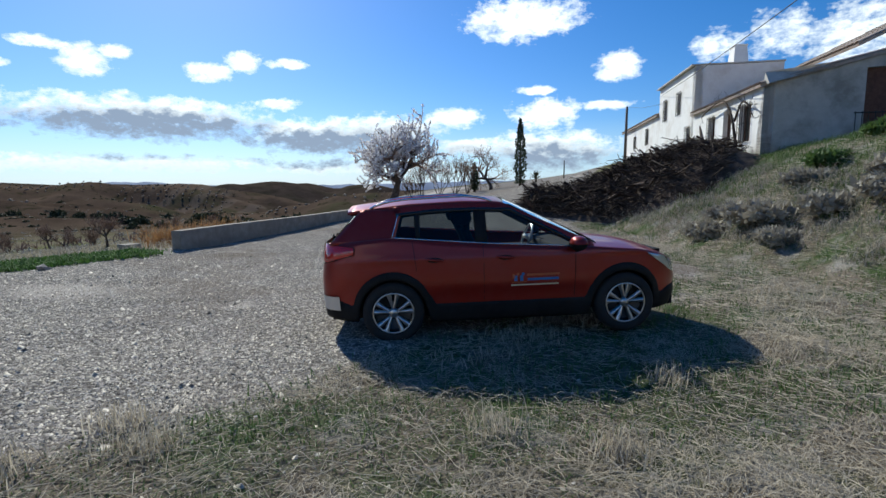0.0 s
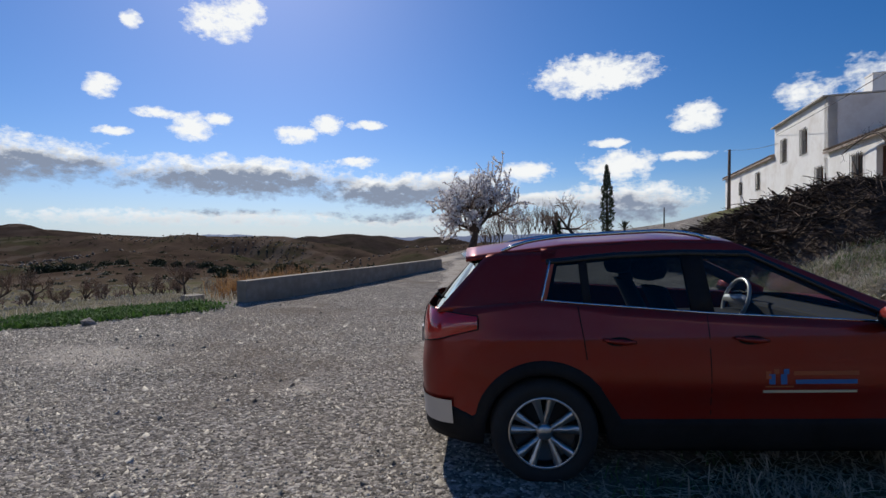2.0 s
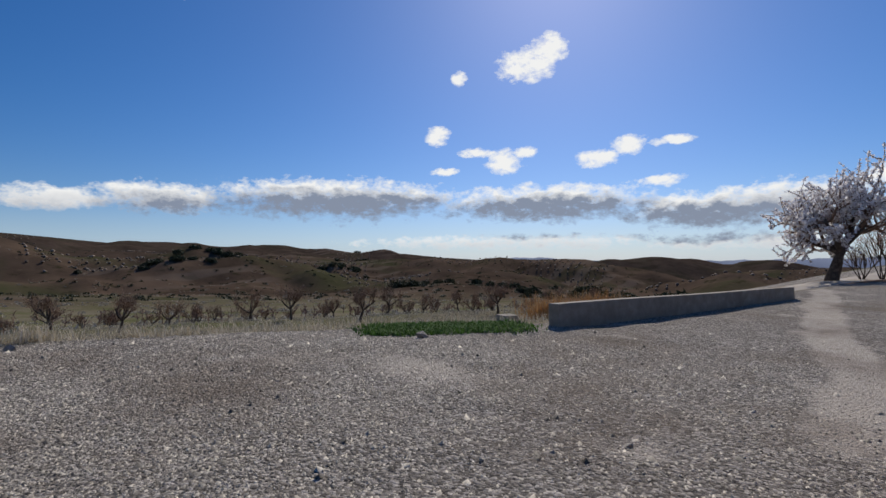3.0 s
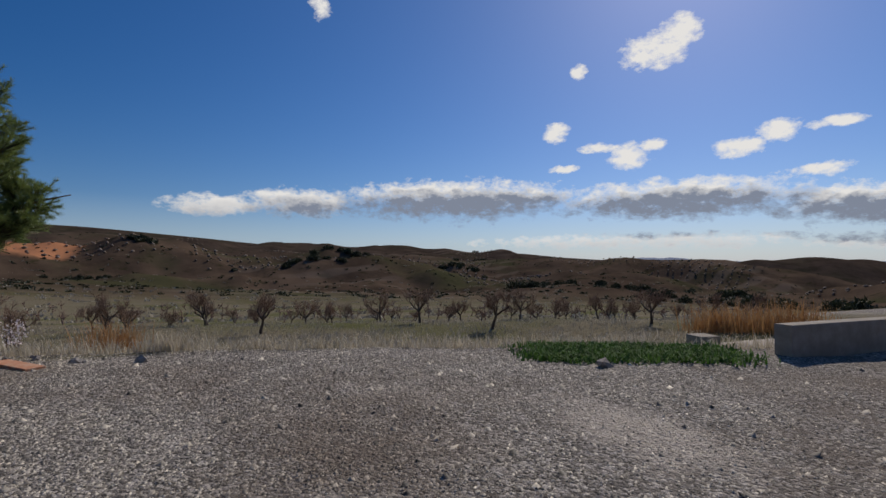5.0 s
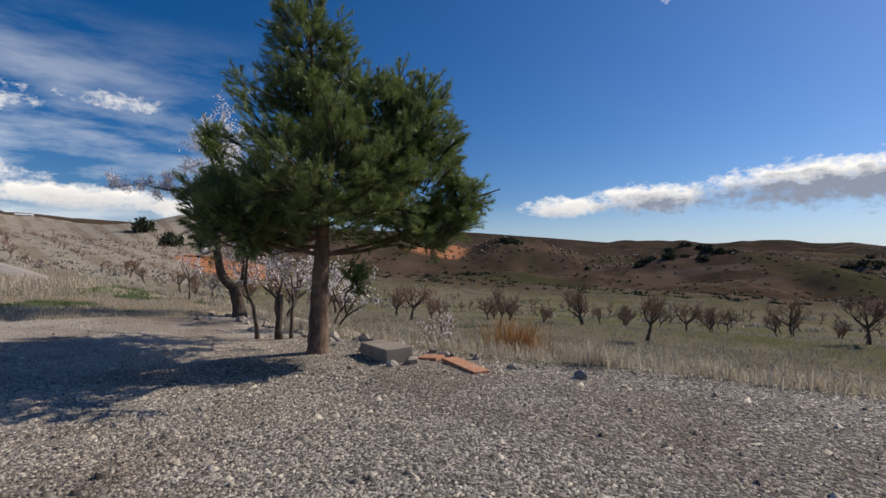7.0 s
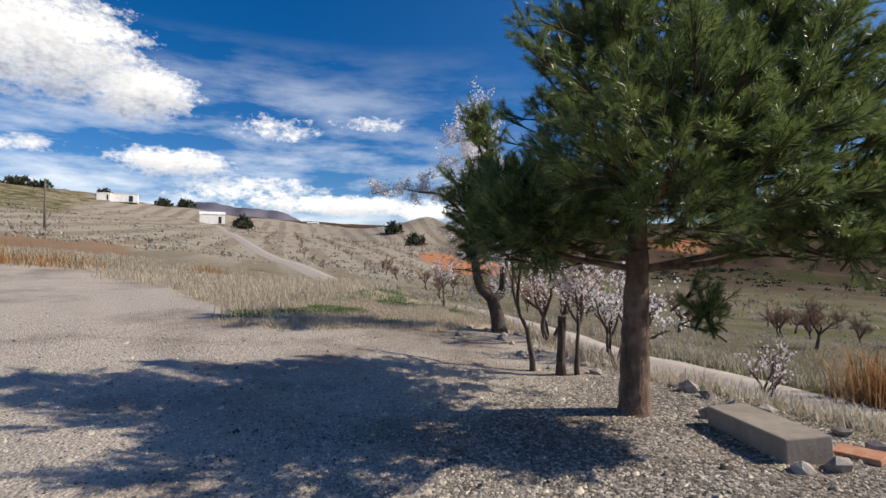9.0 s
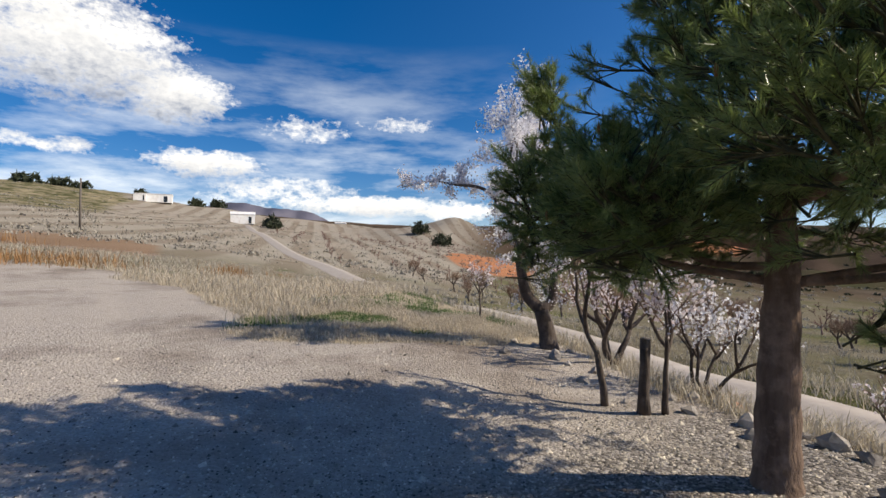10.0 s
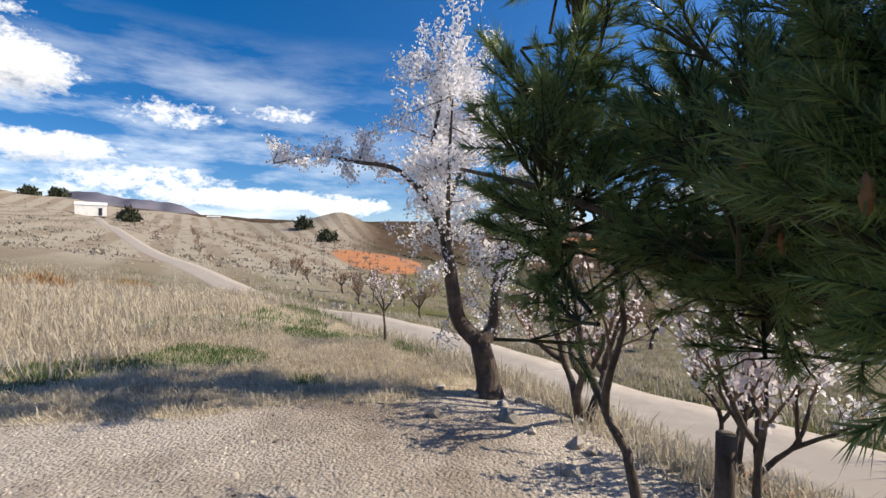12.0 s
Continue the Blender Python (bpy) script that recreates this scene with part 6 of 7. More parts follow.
# iron gate panel in front of the end wall
gate = thing("iron_gate", "dark iron gate panel standing before the grey end wall", "gate", (*on_front(-0.45, 2.7), ground_z(*on_front(-0.45, 2.7)) - 0.1), F_TURN)
g = Geo()
for k in range(7):
    g.tube([(0, -0.2 * k, 0), (0, -0.2 * k, 1.1)], [0.014, 0.014], 5)
for z in (0.15, 1.05):
    g.tube([(0, 0.05, z), (0, -1.25, z)], [0.02, 0.02], 5)
part("gate_leaf", g, M["iron"], gate)


def cable(name, a, b, sag, r=0.012, label="thin black overhead cable"):
    ob = thing(name, label, "cable")
    g = Geo()
    a, b = Vector(a), Vector(b)
    pts = [a.lerp(b, t) - Vector((0, 0, sag * 4 * t * (1 - t))) for t in np.linspace(0, 1, 18)]
    g.tube([tuple(p) for p in pts], [r] * 18, 4)
    part("strand", g, M["iron"], ob)
    return ob


pole_at = (14.6, 39.5)
pole = thing("utility_pole", "weathered wooden utility pole beside the house", "pole", (*pole_at, ground_z(*pole_at) - 0.2))
g = Geo()
g.tube([(0, 0, 0), (0.05, 0, 7.7 - ground_z(*pole_at))], [0.12, 0.09], 9)
part("post", g, M["wood_pole"], pole)
fx, fy = on_front(13.6, 0)
cable("overhead_cable", (pole_at[0], pole_at[1], 7.5), (fx, fy, 6.4), 0.15)
fx, fy = on_front(13.8, -0.05)
cable("overhead_cable", (fx, fy, 6.9), (3.0, -6.5, 4.9), 0.25)

# ---- concrete kerb wall along the yard ----
p0, p1 = np.array([-6.42, 11.72]), np.array([-3.75, 22.2])
L = float(np.hypot(*(p1 - p0)))
wt_turn = math.degrees(math.atan2(p1[1] - p0[1], p1[0] - p0[0]))
kw = thing("retaining_wall", "low cast concrete wall along the edge of the gravel", "wall", (*p0, 0), wt_turn, kind="structure")
g = Geo()
rows = []
for k in range(12):
    t = k / 11
    q = p0 + (p1 - p0) * t
    z = ground_z(*q)
    rows.append([(L * t, 0.14, z - 0.7), (L * t, 0.14, 0.52 + 0.02 * t + 0.008 * math.sin(9 * t)), (L * t, -0.12, 0.52 + 0.02 * t + 0.008 * math.sin(9 * t)), (L * t, -0.12, z - 0.4)])
g.grid(rows, True)
g.add([rows[0][0], rows[0][1], rows[0][2], rows[0][3]], [(3, 2, 1, 0)])
g.add([rows[-1][0], rows[-1][1], rows[-1][2], rows[-1][3]], [(0, 1, 2, 3)])
soften(part("cast_wall", g, M["concrete"], kw, smooth=False), 0.015)


def block(name, label, category, at, turn, size, material, tilt=(0, 0), bevel=0.012, lift=0.0, group=""):
    z = ground_z(*at) + lift
    ob = thing(name, label, category, (at[0], at[1], z), turn, group)
    g = Geo()
    g.box((0, 0, size[2] / 2 - 0.02), size, Euler((radians(tilt[0]), radians(tilt[1]), 0)).to_matrix())
    soften(part("block", g, M[material], ob, smooth=False), bevel)
    return ob


block("concrete_box", "small pale concrete box with a flat lid by the wall", "concrete box", (-7.75, 12.0), 65, (0.36, 0.40, 0.30), "concrete", lift=0.0)
block("concrete_block", "long greyish concrete block lying by the pine", "concrete block", (-11.72, 1.55), 35, (0.92, 0.36, 0.20), "concrete", (3, -2))
block("clay_plank", "flat hollow terracotta plank lying on the gravel edge", "clay plank", (-11.28, 2.62), 34, (0.78, 0.22, 0.045), "terracotta", (0, 2), 0.006, 0.02)
block("clay_plank", "broken flat terracotta plank lying on the gravel edge", "clay plank", (-11.75, 2.15), 60, (0.32, 0.20, 0.045), "terracotta", (4, -5), 0.006, 0.02)
block("clay_brick", "broken red brick on the slope below the saplings", "brick", (-14.76, -0.12), 20, (0.24, 0.12, 0.10), "terracotta", (15, 10), 0.008)
block("clay_brick", "broken red brick on the slope below the saplings", "brick", (-14.45, 0.12), 70, (0.20, 0.11, 0.08), "terracotta", (5, 20), 0.008)


def rock_mesh(seed):
    rng = np.random.RandomState(seed)
    bm = bmesh.new()
    bmesh.ops.create_icosphere(bm, subdivisions=1, radius=1.0)
    for v in bm.verts:
        n = noise.noise(v.co * 1.3 + Vector((seed * 3.7, 0, 0))) * 0.7
        v.co = v.co * (1 + n)
        v.co.z *= 0.65
    me = bpy.data.meshes.new("rock")
    bm.to_mesh(me)
    bm.free()
    me.materials.append(M["rock"])
    return me


rocks = [rock_mesh(k) for k in range(5)]
rng = np.random.RandomState(17)
spots = [(-11.3, 1.95, 0.10), (-11.15, 1.75, 0.08), (-12.35, 1.35, 0.14), (-12.2, 1.15, 0.10), (-12.6, 1.6, 0.12), (-7.41, 8.96, 0.13), (-15.05, -2.25, 0.13), (-13.1, 0.9, 0.12), (-13.4, 0.3, 0.13)]
for k in range(34):
    t = rng.uniform(5.5, 9.6)
    i = int(t)
    q = RIM[i] * (1 - t + i) + RIM[i + 1] * (t - i) + rng.normal(size=2) * 0.45
    spots.append((q[0], q[1], rng.uniform(0.04, 0.10)))
for k, (x, y, r) in enumerate(spots):
    ob = tagged(new("rock", rocks[k % 5]), "pale angular stone at the edge of the gravel", "stone", "stones along the yard's edge")
    ob.matrix_basis = pose(x, y, ground_z(x, y) + r * 0.25, 0, 0, rng.uniform(0, 360)) @ Matrix.Diagonal((r, r * 0.8, r, 1))

# ---- heap of prunings ----
rng = np.random.RandomState(23)
heap_a, heap_b = np.array([4.4, 22.5]), np.array([9.1, 18.4])


def heap_top(x, y):
    d = heap_b - heap_a
    t = np.clip(((x - heap_a[0]) * d[0] + (y - heap_a[1]) * d[1]) / d.dot(d), 0, 1)
    q = np.hypot(x - heap_a[0] - t * d[0], y - heap_a[1] - t * d[1])
    return height(x, y) + (0.75 + 0.30 * t) * np.clip(1 - (q / (1.5 + 1.1 * t)) ** 2, -0.2, 1)


g = Geo()
xs, ys = np.linspace(2.5, 13, 40), np.linspace(14.5, 25, 40)
X, Y = np.meshgrid(xs, ys, indexing="ij")
Z = heap_top(X, Y) + 0.12 * waves(X, Y, 3.0, 4) - 0.12
g.grid([[(X[i, j], Y[i, j], Z[i, j]) for j in range(40)] for i in range(40)])
pile = thing("brush_heap", "big dark heap of cut branches and prunings below the house", "brush heap")
part("core", g, M["brushwood"], pile, "packed dark brushwood")
g = Geo()
d = heap_b - heap_a
for k in range(3600):
    t = rng.uniform(-0.05, 1.24)
    w = 1.4 + 1.1 * t
    q = heap_a + d * t + np.array([d[1], -d[0]]) / np.hypot(*d) * rng.uniform(-1, 1) * w * 0.92
    z = float(heap_top(q[0], q[1])) + rng.uniform(-0.12, 0.18)
    a = rng.uniform(0, 2 * math.pi)
    e = rng.normal() * 0.33
    ln = rng.uniform(0.4, 1.5)
    v = np.array([math.cos(a) * math.cos(e), math.sin(a) * math.cos(e), math.sin(e)]) * ln
    r = rng.choice([0.009, 0.015, 0.024, 0.05, 0.08], p=[0.42, 0.36, 0.16, 0.05, 0.01])
    if t > 1.0:
        r, ln, v = min(r, 0.022), ln * 0.7, v * 0.7
    m = v * 0.5 + rng.normal(size=3) * 0.09 * ln
    p = np.array([q[0], q[1], z]) - v * 0.5
    g.tube([tuple(p), tuple(p + m), tuple(p + v)], [r, r * 0.9, r * 0.5], 4, False)
part("branch_tangle", g, M["brushwood"], pile, "tangled cut branches", kind="stuff")
g = Geo()
g.tube([(9.6, 18.6, heap_top(9.6, 18.6) - 0.1), (9.9, 18.9, heap_top(9.6, 18.6) + 0.25), (9.95, 19.2, heap_top(9.6, 18.6) + 0.75)], [0.09, 0.07, 0.03], 7)
part("stub", g, M["bark_almond"], pile)
fence_post = thing("fence_post", "thin dark fence post on the rise", "post", (7.3, 29.5, ground_z(7.3, 29.5) - 0.1))
g = Geo()
g.tube([(0, 0, 0), (0, 0, 1.15)], [0.035, 0.03], 6)
part("stake", g, M["iron"], fence_post)

# ---- lane ----
g = Geo()
c = spline([tuple(q) for q in LANE], 260)
rows = []
c_z = height(c[:, 0], c[:, 1])
for i, q in enumerate(c):
    dd = c[min(i + 1, 259)] - c[max(i - 1, 0)]
    dd /= np.hypot(*dd)
    nrm = np.array([dd[1], -dd[0]])
    mid = float(c_z[i]) + 0.06
    row = []
    edge_l, edge_r = height(np.array([q[0] - 1.3 * nrm[0], q[0] + 1.3 * nrm[0]]), np.array([q[1] - 1.3 * nrm[1], q[1] + 1.3 * nrm[1]]))
    for t in (-1.35, -1.3, -0.6, 0.0, 0.6, 1.3, 1.35):
        p = q + nrm * t
        here = edge_l + (edge_r - edge_l) * (t + 1.3) / 2.6
        row.append((p[0], p[1], mid + (0.02 if abs(t) < 1.3 else -0.5 if abs(t) > 1.3 else 0.0) + 0.25 * (float(here) - mid + 0.06)))
    rows.append(row)
g.grid(rows)
tagged(part("lane", g, M["lane"]), "narrow pale concrete lane below the yard", "lane", kind="structure")

# ---- far buildings ----
def shed(at, turn, size, roof, label, open_side=False):
    z = ground_z(*at)
    ob = thing("farm_shed", label, "shed", (at[0], at[1], z - 0.3), turn, "white farm buildings")
    g = Geo()
    w, d, h = size
    g.box((0, 0, h / 2), (w, d, h))
    part("wall", g, M["whitewash"], ob, smooth=False)
    g = Geo()
    g.grid([[(-w / 2 - 0.2, -d / 2 - 0.2, h), (w / 2 + 0.2, -d / 2 - 0.2, h)], [(-w / 2 - 0.2, 0, h + roof), (w / 2 + 0.2, 0, h + roof)], [(-w / 2 - 0.2, d / 2 + 0.2, h), (w / 2 + 0.2, d / 2 + 0.2, h)]])
    thicken(part("roof", g, M["whitewash"], ob, smooth=False), 0.2)
    g = Geo()
    g.box((w * 0.3, -d / 2 - 0.02, h * 0.4), (w * 0.12, 0.05, h * 0.7))
    part("door", g, M["pane_dark"], ob, smooth=False)
    return ob


shed(at_bearing(146.5, 215), 146.5, (9.0, 7.0, 3.8), 1.3, "white farm shed with a shallow gable beside the lane")
shed(at_bearing(154.6, 270), 150, (13.0, 8.0, 4.0), 0.3, "long low white farm building on the slope")
shed(at_bearing(156.0, 268), 150, (5.0, 6.0, 3.4), 0.2, "small lean-to beside the long white farm building")
shed(at_bearing(136.2, 420), 130, (9.0, 7.0, 4.0), 1.0, "distant white farmhouse on the ridge")
x, y = at_bearing(160.0, 75)
ob = thing("utility_pole", "slim lattice pole standing in the ploughed field", "pole", (x, y, ground_z(x, y) - 0.2))
g = Geo()
g.tube([(0, 0, 0), (0, 0, 6.4)], [0.14, 0.09], 6)
part("post", g, M["wood_pole"], ob)

# ---- distant ranges ----
def far_range(name, label, material, r, depth, pts, base):
    g = Geo()
    az_ = np.linspace(pts[0][0], pts[-1][0], 160)
    el_ = np.interp(az_, [p[0] for p in pts], [p[1] for p in pts])
    rows = []
    for k, drop in ((-1.0, 1.0), (-0.5, 0.5), (0.0, 0.0), (1.0, 1.0)):
        row = []
        for a, e in zip(az_, el_):
            rr = r + depth * k
            e2 = e + 0.05 * math.sin(a * 1.9) + 0.03 * math.sin(a * 4.3)
            top = EYE + r * math.tan(radians(e2))
            z = top + (base - top) * drop * (0.85 + 0.15 * math.sin(a * 1.7 + k))
            x, y = at_bearing(a, rr)
            row.append((x, y, z))
        rows.append(row)
    g.grid(rows)
    return tagged(part(name, g, material), label, "mountains", kind="structure")


far_range("backdrop_crag", "distant mountain crag with grey-blue haze painted in", M["far_crag_hazed"], 2600, 300, [(134, 3.0), (136.8, 3.9), (138.2, 4.9), (140, 5.5), (141.5, 5.7), (143.5, 5.7), (145, 5.95), (147.2, 6.25), (148.8, 6.2), (150.5, 5.6), (152.5, 5.0)], 60)
far_range("backdrop_coast", "distant mountain range with blue haze painted in", M["far_hill_hazed"], 4300, 300, [(-22, 0.45), (-8, 0.55), (2, 0.45), (8, 0.35), (16, 0.30), (24, 0.35), (30, 0.75), (33, 0.85), (36, 0.6), (42, 0.4), (60, 0.2)], -180)

# ---- grass, brush and gravel ----
def blades(name, label, material, pts, h, width, lean, seed, category="grass", droop=0.3):
    rng = np.random.RandomState(seed)
    n = len(pts)
    x, y = pts[:, 0], pts[:, 1]
    root = np.column_stack([x, y, height(x, y) - 0.01])
    a = rng.uniform(0, 2 * math.pi, n)
    hh = (h[0] + (h[1] - h[0]) * rng.uniform(0, 1, n) ** 1.6)[:, None]
    out = np.column_stack([np.cos(a), np.sin(a), np.zeros(n)])
    side = np.column_stack([-np.sin(a), np.cos(a), np.zeros(n)]) * width * rng.uniform(0.6, 1.4, (n, 1))
    ln = rng.uniform(0.1, 1.0, (n, 1)) * lean
    mid = root + out * hh * ln * 0.4 + np.array([0, 0, 0.6]) * hh
    tip = root + out * hh * ln + np.array([0, 0, 1.0]) * hh * (1 - droop * ln)
    v = np.stack([root - side, root + side, mid + side * 0.7, mid - side * 0.7, tip], 1).reshape(-1, 3)
    o = np.arange(n)[:, None] * 5
    f = np.concatenate([o + np.array([[0, 1, 2, 3]])]).tolist()
    f2 = (o + np.array([[3, 2, 4]])).tolist()
    g = Geo()
    g.v, g.n, g.f = [v], n * 5, f + f2
    return tagged(part(name, g, M[material], smooth=False), label, category, kind="stuff")


def tufted(rng, n, centre_fn, per, spread):
    """n points in tufts whose centres come from centre_fn."""
    c = np.array([centre_fn(rng) for _ in range(max(1, n // per))])
    p = np.repeat(c, per, 0)
    return p + rng.normal(size=p.shape) * spread


def keep(pts, mask_fn):
    return pts[mask_fn(pts[:, 0], pts[:, 1])]


rng = np.random.RandomState(101)


def lawn_mask(x, y):
    c = covers(x, y)
    return (c["lawn"] > rng.uniform(0.25, 0.9, len(x))) & (np.abs(height(x, y)) < 4)


def box_fn(x0, x1, y0, y1):
    return lambda r: (r.uniform(x0, x1), r.uniform(y0, y1))


near_lawn = keep(tufted(rng, 90000, box_fn(-3.5, 4.5, 0.6, 5.2), 9, 0.07), lawn_mask)
wide_lawn = keep(tufted(rng, 60000, box_fn(-3.5, 9.0, 3.0, 18.0), 12, 0.10), lawn_mask)
patch = waves(near_lawn[:, 0], near_lawn[:, 1], 1.5, 33) > -0.1
blades("dry_grass", "short dry straw-coloured grass around the car", "dry_grass", near_lawn[~patch], (0.012, 0.085), 0.003, 3.2, 1, droop=0.28)
blades("green_grass", "short green grass patches around the car", "green_grass", near_lawn[patch], (0.012, 0.06), 0.0032, 1.4, 2)
patch = waves(wide_lawn[:, 0], wide_lawn[:, 1], 0.9, 34) + 0.5 * (wide_lawn[:, 0] > 6) > -0.3
blades("dry_grass", "dry grass on the bank and under the car", "dry_grass", wide_lawn[~patch], (0.04, 0.20), 0.005, 1.6, 3, droop=0.6)
blades("green_grass", "green grass on the bank below the house", "green_grass", wide_lawn[patch], (0.03, 0.14), 0.005, 1.2, 4)
tuft_spots = [(1.1, 2.9), (-1.9, 2.9), (-2.6, 2.6), (1.9, 3.9), (0.35, 3.15), (-0.1, 2.0), (2.9, 2.4), (-2.2, 3.2)]
pts = np.concatenate([np.array(q) + rng.normal(size=(160, 2)) * 0.11 for q in tuft_spots])
blades("grass_tuft", "upright dry grass tufts in the rough grass", "dry_grass", pts, (0.08, 0.26), 0.0035, 0.9, 5)
bank = keep(tufted(rng, 26000, box_fn(6.0, 12, 6, 19), 60, 0.26), lambda x, y: (height(x, y) > 0.12) & (height(x, y) < 1.5 + 0.5 * waves(x, y, 1.1, 38)))
blades("bank_brush", "grey dead brush and creepers on the steep bank", "grey_brush", bank, (0.05, 0.36), 0.006, 1.8, 6, "brush", 0.8)
bank = keep(tufted(rng, 46000, box_fn(6.5, 15, 4, 20), 26, 0.16), lambda x, y: height(x, y) > 0.9 + 0.6 * waves(x, y, 1.1, 38))
blades("bank_grass", "rough dark green grass on the upper bank", "green_grass", bank, (0.05, 0.26), 0.006, 1.3, 26)
bank = keep(tufted(rng, 9000, box_fn(6.5, 14, 4, 18), 45, 0.22), lambda x, y: (height(x, y) > 0.8) & (waves(x, y, 0.8, 39) > 0.1))
blades("bank_weeds", "dead grey weeds standing in the bank's grass", "grey_brush", bank, (0.08, 0.40), 0.005, 1.2, 27, "weeds")


def strewn(name, label, pts, length, radius, seed):
    """Straw stalks lying about, each a thin three-sided stem."""
    rng = np.random.RandomState(seed)
    n = len(pts)
    a, tilt = rng.uniform(0, 2 * math.pi, n), np.abs(rng.normal(size=n)) * 0.16
    ln = (length[0] + (length[1] - length[0]) * rng.uniform(0, 1, n) ** 1.5)[:, None]
    d = np.column_stack([np.cos(a) * np.cos(tilt), np.sin(a) * np.cos(tilt), np.sin(tilt)])
    root = np.column_stack([pts, height(pts[:, 0], pts[:, 1]) + rng.uniform(0.004, 0.03, n)])
    tip = root + d * ln
    mid = (root + tip) / 2 + np.column_stack([rng.normal(size=(n, 2)) * 0.03, rng.uniform(0.0, 0.02, n)])
    side = np.column_stack([-np.sin(a), np.cos(a), np.zeros(n)]) * radius
    up = np.array([0, 0, radius * 1.6])
    v = np.stack([root - side, root + side, root + up, mid - side, mid + side, mid + up, tip], 1).reshape(-1, 3)
    tri = np.array([(0, 3, 2), (3, 5, 2), (1, 2, 4), (4, 2, 5), (3, 6, 5), (4, 5, 6)])
    me = tri_mesh(name, v, (np.arange(n)[:, None, None] * 7 + tri[None]).reshape(-1, 3), M["dry_grass"])
    return tagged(part(name, me, None), label, "straw", kind="stuff")


strewn("straw", "bleached straw stalks lying in the rough grass", keep(tufted(rng, 13000, box_fn(-3.5, 5.0, 0.5, 5.6), 5, 0.12), lawn_mask), (0.05, 0.32), 0.0021, 28)
strewn("straw", "bleached straw stalks lying on the foot of the bank", keep(tufted(rng, 9000, box_fn(3.5, 11.0, 4.5, 14.0), 5, 0.2), lawn_mask), (0.10, 0.5), 0.003, 29)
# hay and grass at the south edge of the yard
south = keep(tufted(rng, 90000, lambda r: (-34 + 23 * r.uniform(0, 1) ** 0.8, -4.0 - 29 * r.uniform(0, 1) ** 1.4), 14, 0.16), lambda x, y: covers(x, y)["south"] > rng.uniform(0.2, 0.9, len(x)))
green = waves(south[:, 0], south[:, 1], 0.5, 36) + 0.5 * step(-3.5, -1.0, line_dist(south[:, 0], south[:, 1], RIM)) > 0.80
close = south[:, 1] > -7.5 + 1.2 * waves(south[:, 0], south[:, 1], 0.9, 37)
blades("hay_grass", "tall pale dry grass at the far edge of the gravel", "dry_grass", south[~green & ~close], (0.06, 0.40), 0.008, 1.2, 7)
trod = keep(tufted(rng, 60000, box_fn(-18.0, -12.4, -9.5, -3.2), 12, 0.10), lambda x, y: covers(x, y)["south"] > rng.uniform(0.2, 0.9, len(x)))
fresh = waves(trod[:, 0], trod[:, 1], 0.9, 41) > 0.62
blades("trodden_grass", "short flattened dry grass under the blossoming tree", "dry_grass", trod[~fresh], (0.03, 0.17), 0.004, 1.9, 30, droop=0.45)
blades("young_grass", "short fresh grass under the blossoming tree", "green_grass", trod[fresh], (0.03, 0.12), 0.004, 1.4, 31)
blades("green_grass", "fresh green grass along the edge of the dry grass", "green_grass", south[green & ~close], (0.04, 0.20), 0.006, 1.2, 8)
bush_pts = np.concatenate([np.array(at_bearing(a, r)) + rng.normal(size=(260, 2)) * s for a, r, s in ((157, 27, 0.9), (160, 28, 1.0), (163, 27, 0.9), (146, 26, 0.5), (141, 33, 0.6), (165, 40, 1.2))])
blades("tall_weeds", "clumps of taller brown weeds in the dry grass", "orange_brush", bush_pts, (0.2, 0.8), 0.014, 0.9, 9, "weeds")


# verge along the yard's edge and the lane
def along(line, t0, t1, off0, off1):
    def fn(r):
        t = r.uniform(t0, t1)
        i = int(t)
        q = line[i] * (1 - t + i) + line[i + 1] * (t - i)
        d = line[i + 1] - line[i]
        d = d / np.hypot(*d)
        o = r.uniform(off0, off1)
        return tuple(q + np.array([d[1], -d[0]]) * -o * (-1))
    return fn


verge = tufted(rng, 26000, along(RIM, 1.0, 11.0, 0.3, 2.6), 16, 0.12)
verge = keep(verge, lambda x, y: (line_dist(x, y, RIM) > 0.15) & (np.abs(line_dist(x, y, LANE)) > 1.5))
blades("verge_grass", "dry grass on the slope below the yard", "dry_grass", verge, (0.06, 0.34), 0.006, 1.1, 10)
lane_side = keep(tufted(rng, 22000, along(LANE, 2.0, 7.9, -3.2, 3.2), 20, 0.15), lambda x, y: (np.abs(line_dist(x, y, LANE)) > 1.45) & (line_dist(x, y, RIM) > 1.0))
blades("verge_grass", "straw-coloured grass beside the lane", "dry_grass", lane_side, (0.08, 0.40), 0.009, 1.0, 11)
green_patch = keep(tufted(rng, 16000, along(RIM, 2.2, 3.02, -0.7, 2.2), 22, 0.16), lambda x, y: line_dist(x, y, RIM) > -0.8 + 0.35 * waves(x, y, 1.6, 44))
blades("green_weeds", "lush low green weeds at the yard's edge", "lush_weeds", green_patch, (0.03, 0.17), 0.012, 1.8, 12, "weeds", 0.5)
brush = np.concatenate([np.array(q) + rng.normal(size=(600, 2)) * s for q, s in (((-10.9, 21.0), 0.55), ((-9.9, 21.8), 0.5), ((-11.9, 20.4), 0.4), ((-18.5, 3.6), 0.35))])
blades("orange_weeds", "tall orange-brown dry weeds beyond the lane", "orange_brush", brush, (0.3, 1.25), 0.010, 0.8, 13, "weeds")
clump = np.array((-11.75, 4.35)) + rng.normal(size=(320, 2)) * 0.16
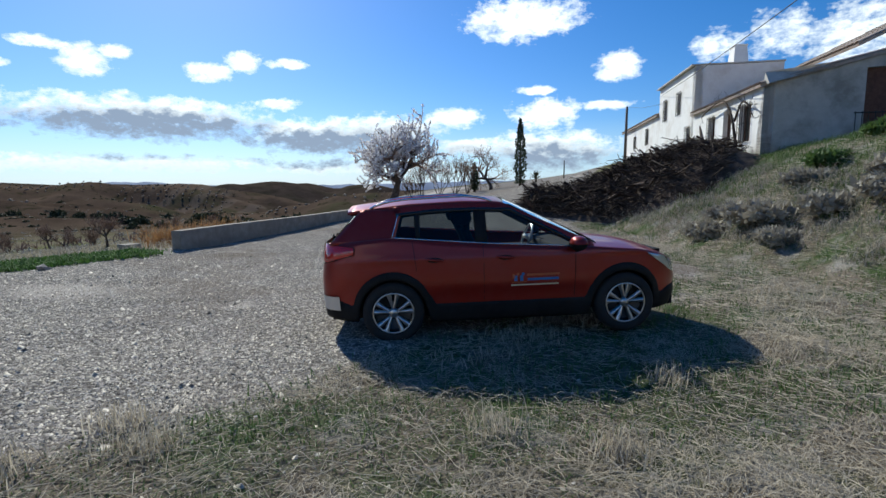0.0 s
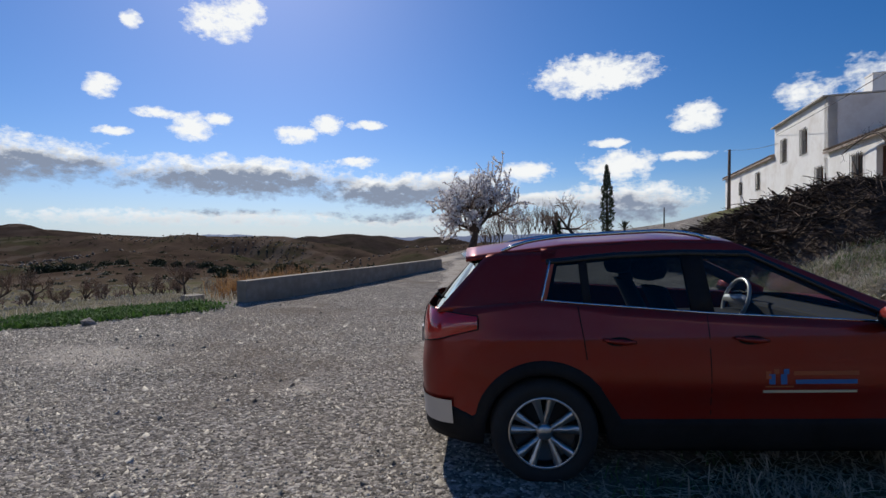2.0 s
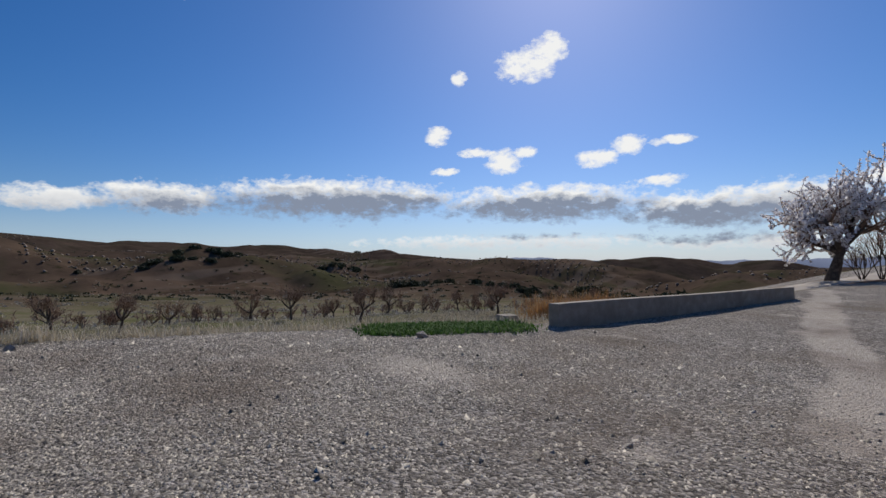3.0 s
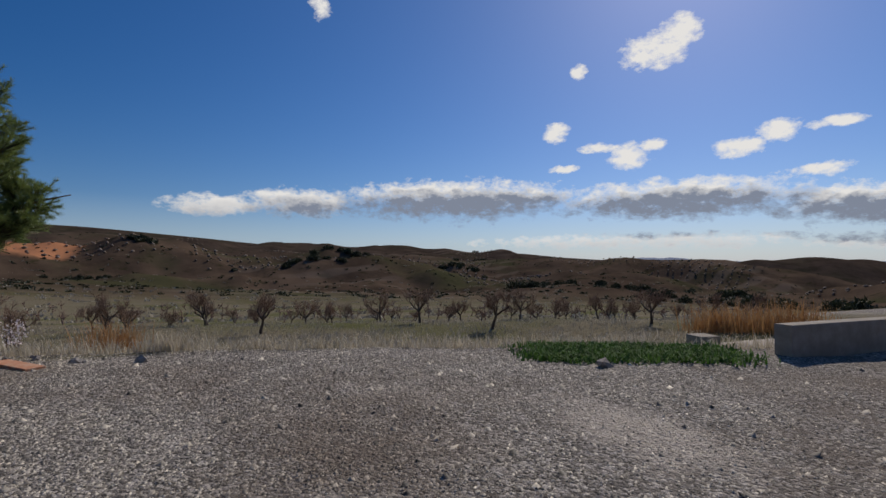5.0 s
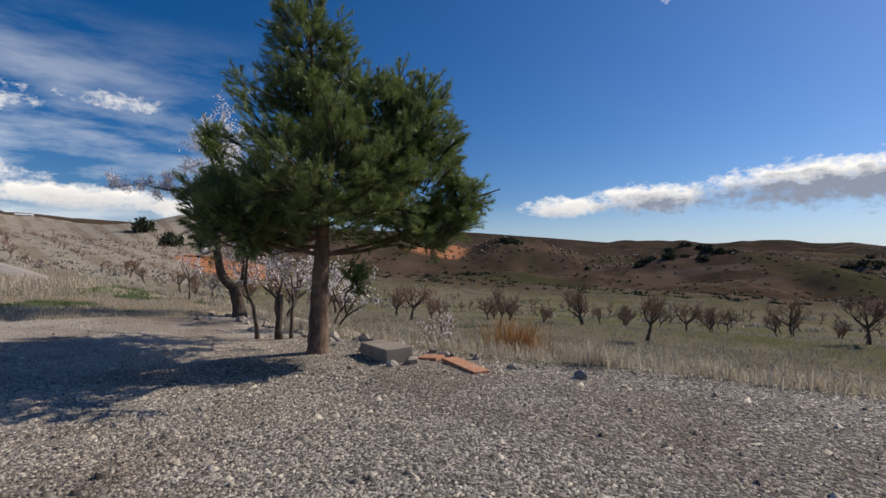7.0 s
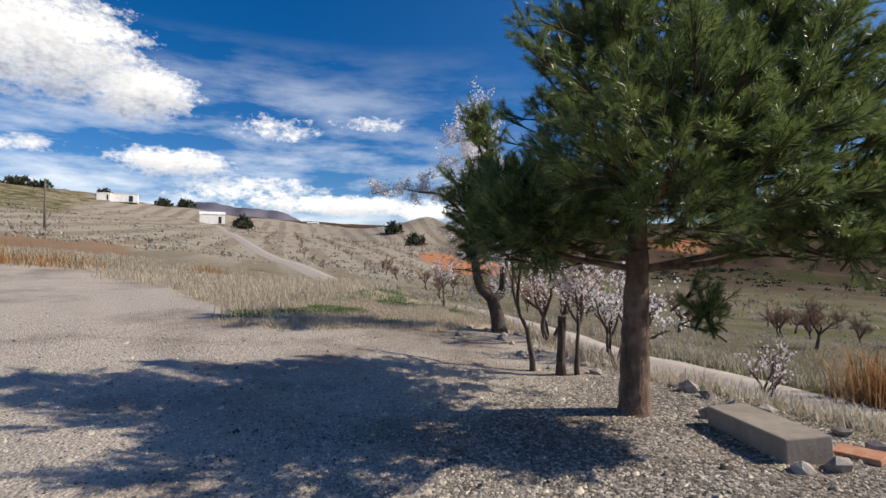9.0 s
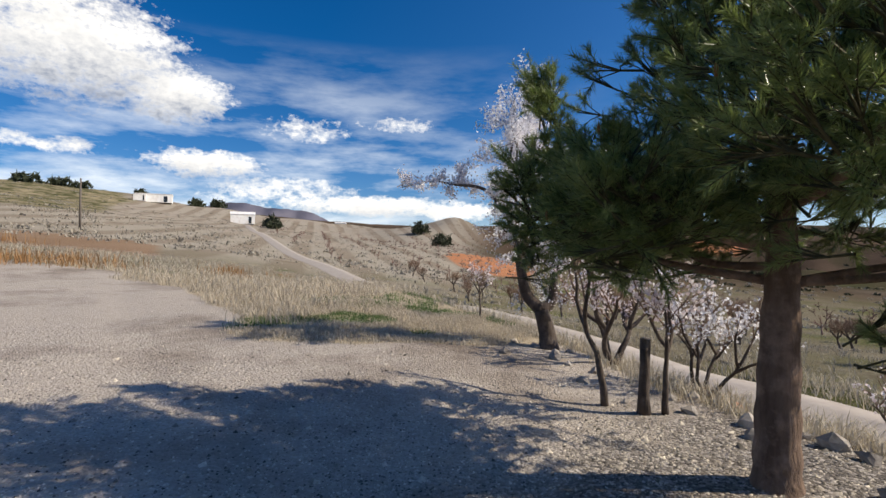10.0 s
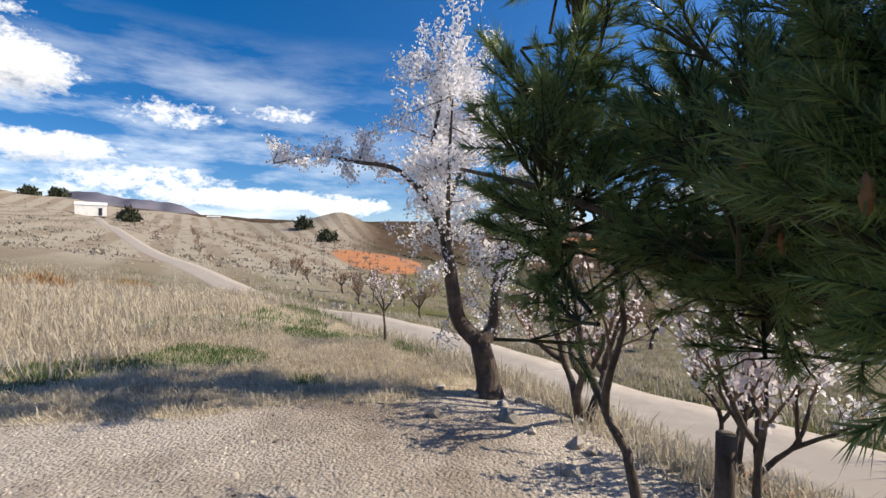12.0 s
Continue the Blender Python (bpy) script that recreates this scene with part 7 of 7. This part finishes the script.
blades("weed_clump", "clump of dry brown weeds at the gravel edge", "dry_grass", clump, (0.15, 0.48), 0.005, 0.9, 15, "weeds")
dusky = keep(tufted(rng, 40000, lambda r: at_bearing(r.uniform(20, 118), 13 + 40 * r.uniform(0, 1) ** 1.4), 20, 0.3), lambda x, y: (line_dist(x, y, RIM) > 2.0) & (np.abs(line_dist(x, y, LANE)) > 1.6))
blades("field_weeds", "low grey-green weeds between the almond trees", "grey_brush", dusky, (0.04, 0.24), 0.012, 1.2, 14, "weeds")


scrub = keep(tufted(rng, 26000, lambda r: at_bearing(r.uniform(18, 116), 150 + 420 * r.uniform(0, 1) ** 1.3), 13, 0.5), lambda x, y: np.hypot(x - HUB[0], y - HUB[1]) > 60)
blades("hill_scrub", "low dark scrub scattered over the brown slopes", "shrub", scrub, (0.3, 1.0), 0.22, 1.6, 21, "scrub")
dry = keep(tufted(rng, 22000, lambda r: at_bearing(r.uniform(20, 168), 55 + 260 * r.uniform(0, 1) ** 1.2), 12, 0.45), lambda x, y: np.abs(line_dist(x, y, LANE)) > 3)
blades("dry_scrub", "dry brown scrub dotted over fields and slopes", "grey_brush", dry, (0.15, 0.6), 0.12, 1.6, 22, "scrub")
pale = keep(tufted(rng, 16000, lambda r: at_bearing(r.uniform(118, 168), 30 + 240 * r.uniform(0, 1) ** 1.2), 10, 0.5), lambda x, y: (np.abs(line_dist(x, y, LANE)) > 2) & (covers(x, y)["south"] < 0.5))
blades("field_stubble", "grey-green stubble in the ploughed slope", "grey_brush", pale, (0.08, 0.4), 0.07, 1.2, 23, "stubble")


def gravel(name, label, n, seed, size, reach, loose=False):
    rng = np.random.RandomState(seed)
    r = reach * rng.uniform(0, 1, n) ** 0.75
    a = rng.uniform(0, 2 * math.pi, n)
    cx = rng.choice([-2.0, -5.5, -8.5, -10.0], n)
    cy = np.where(cx > -3, 3.5, np.where(cx > -6, 3.0, np.where(cx > -9, 0.5, -1.5)))
    x, y = cx + r * np.cos(a), cy + r * np.sin(a)
    c = covers(x, y)
    ok = (line_dist(x, y, RIM) < (2.2 if loose else 0.7)) & (c["lawn"] + c["south"] + 0.62 * c["dust"] < rng.uniform(0.1, 1.1, n)) & (waves(x, y, 0.8, 50) + 0.5 * waves(x, y, 2.2, 51) > rng.uniform(-2.6, -0.1, n))
    x, y = x[ok], y[ok]
    m = len(x)
    s = size[0] + (size[1] - size[0]) * rng.uniform(0, 1, m) ** 2.2
    base = np.array([(1, 0, -0.3), (0, 1, -0.3), (-1, 0, -0.3), (0, -1, -0.3), (0, 0, 1)], dtype=float)
    v = base[None] * (s[:, None, None] * rng.uniform(0.6, 1.25, (m, 5, 1)))
    v[:, :, 2] *= 0.62
    v[:, 4, :2] += rng.normal(size=(m, 2)) * s[:, None] * 0.38
    t = rng.uniform(0, 2 * math.pi, m)
    ct, st = np.cos(t)[:, None], np.sin(t)[:, None]
    vx, vy = v[:, :, 0] * ct - v[:, :, 1] * st, v[:, :, 0] * st + v[:, :, 1] * ct
    v = np.stack([vx + x[:, None], vy + y[:, None], v[:, :, 2] + (height(x, y) + s * 0.16)[:, None]], -1)
    tri = np.array([(0, 1, 4), (1, 2, 4), (2, 3, 4), (3, 0, 4)])
    me = tri_mesh(name, v.reshape(-1, 3), (np.arange(m)[:, None, None] * 5 + tri[None]).reshape(-1, 3), M["stone"])
    return tagged(part(name, me, None), label, "gravel", kind="stuff")


gravel("gravel", "loose pale crushed gravel covering the yard", 340000, 1, (0.005, 0.017), 8.2)
gravel("coarse_gravel", "coarser pale stones scattered over the yard", 7000, 2, (0.012, 0.045), 11.0, True)
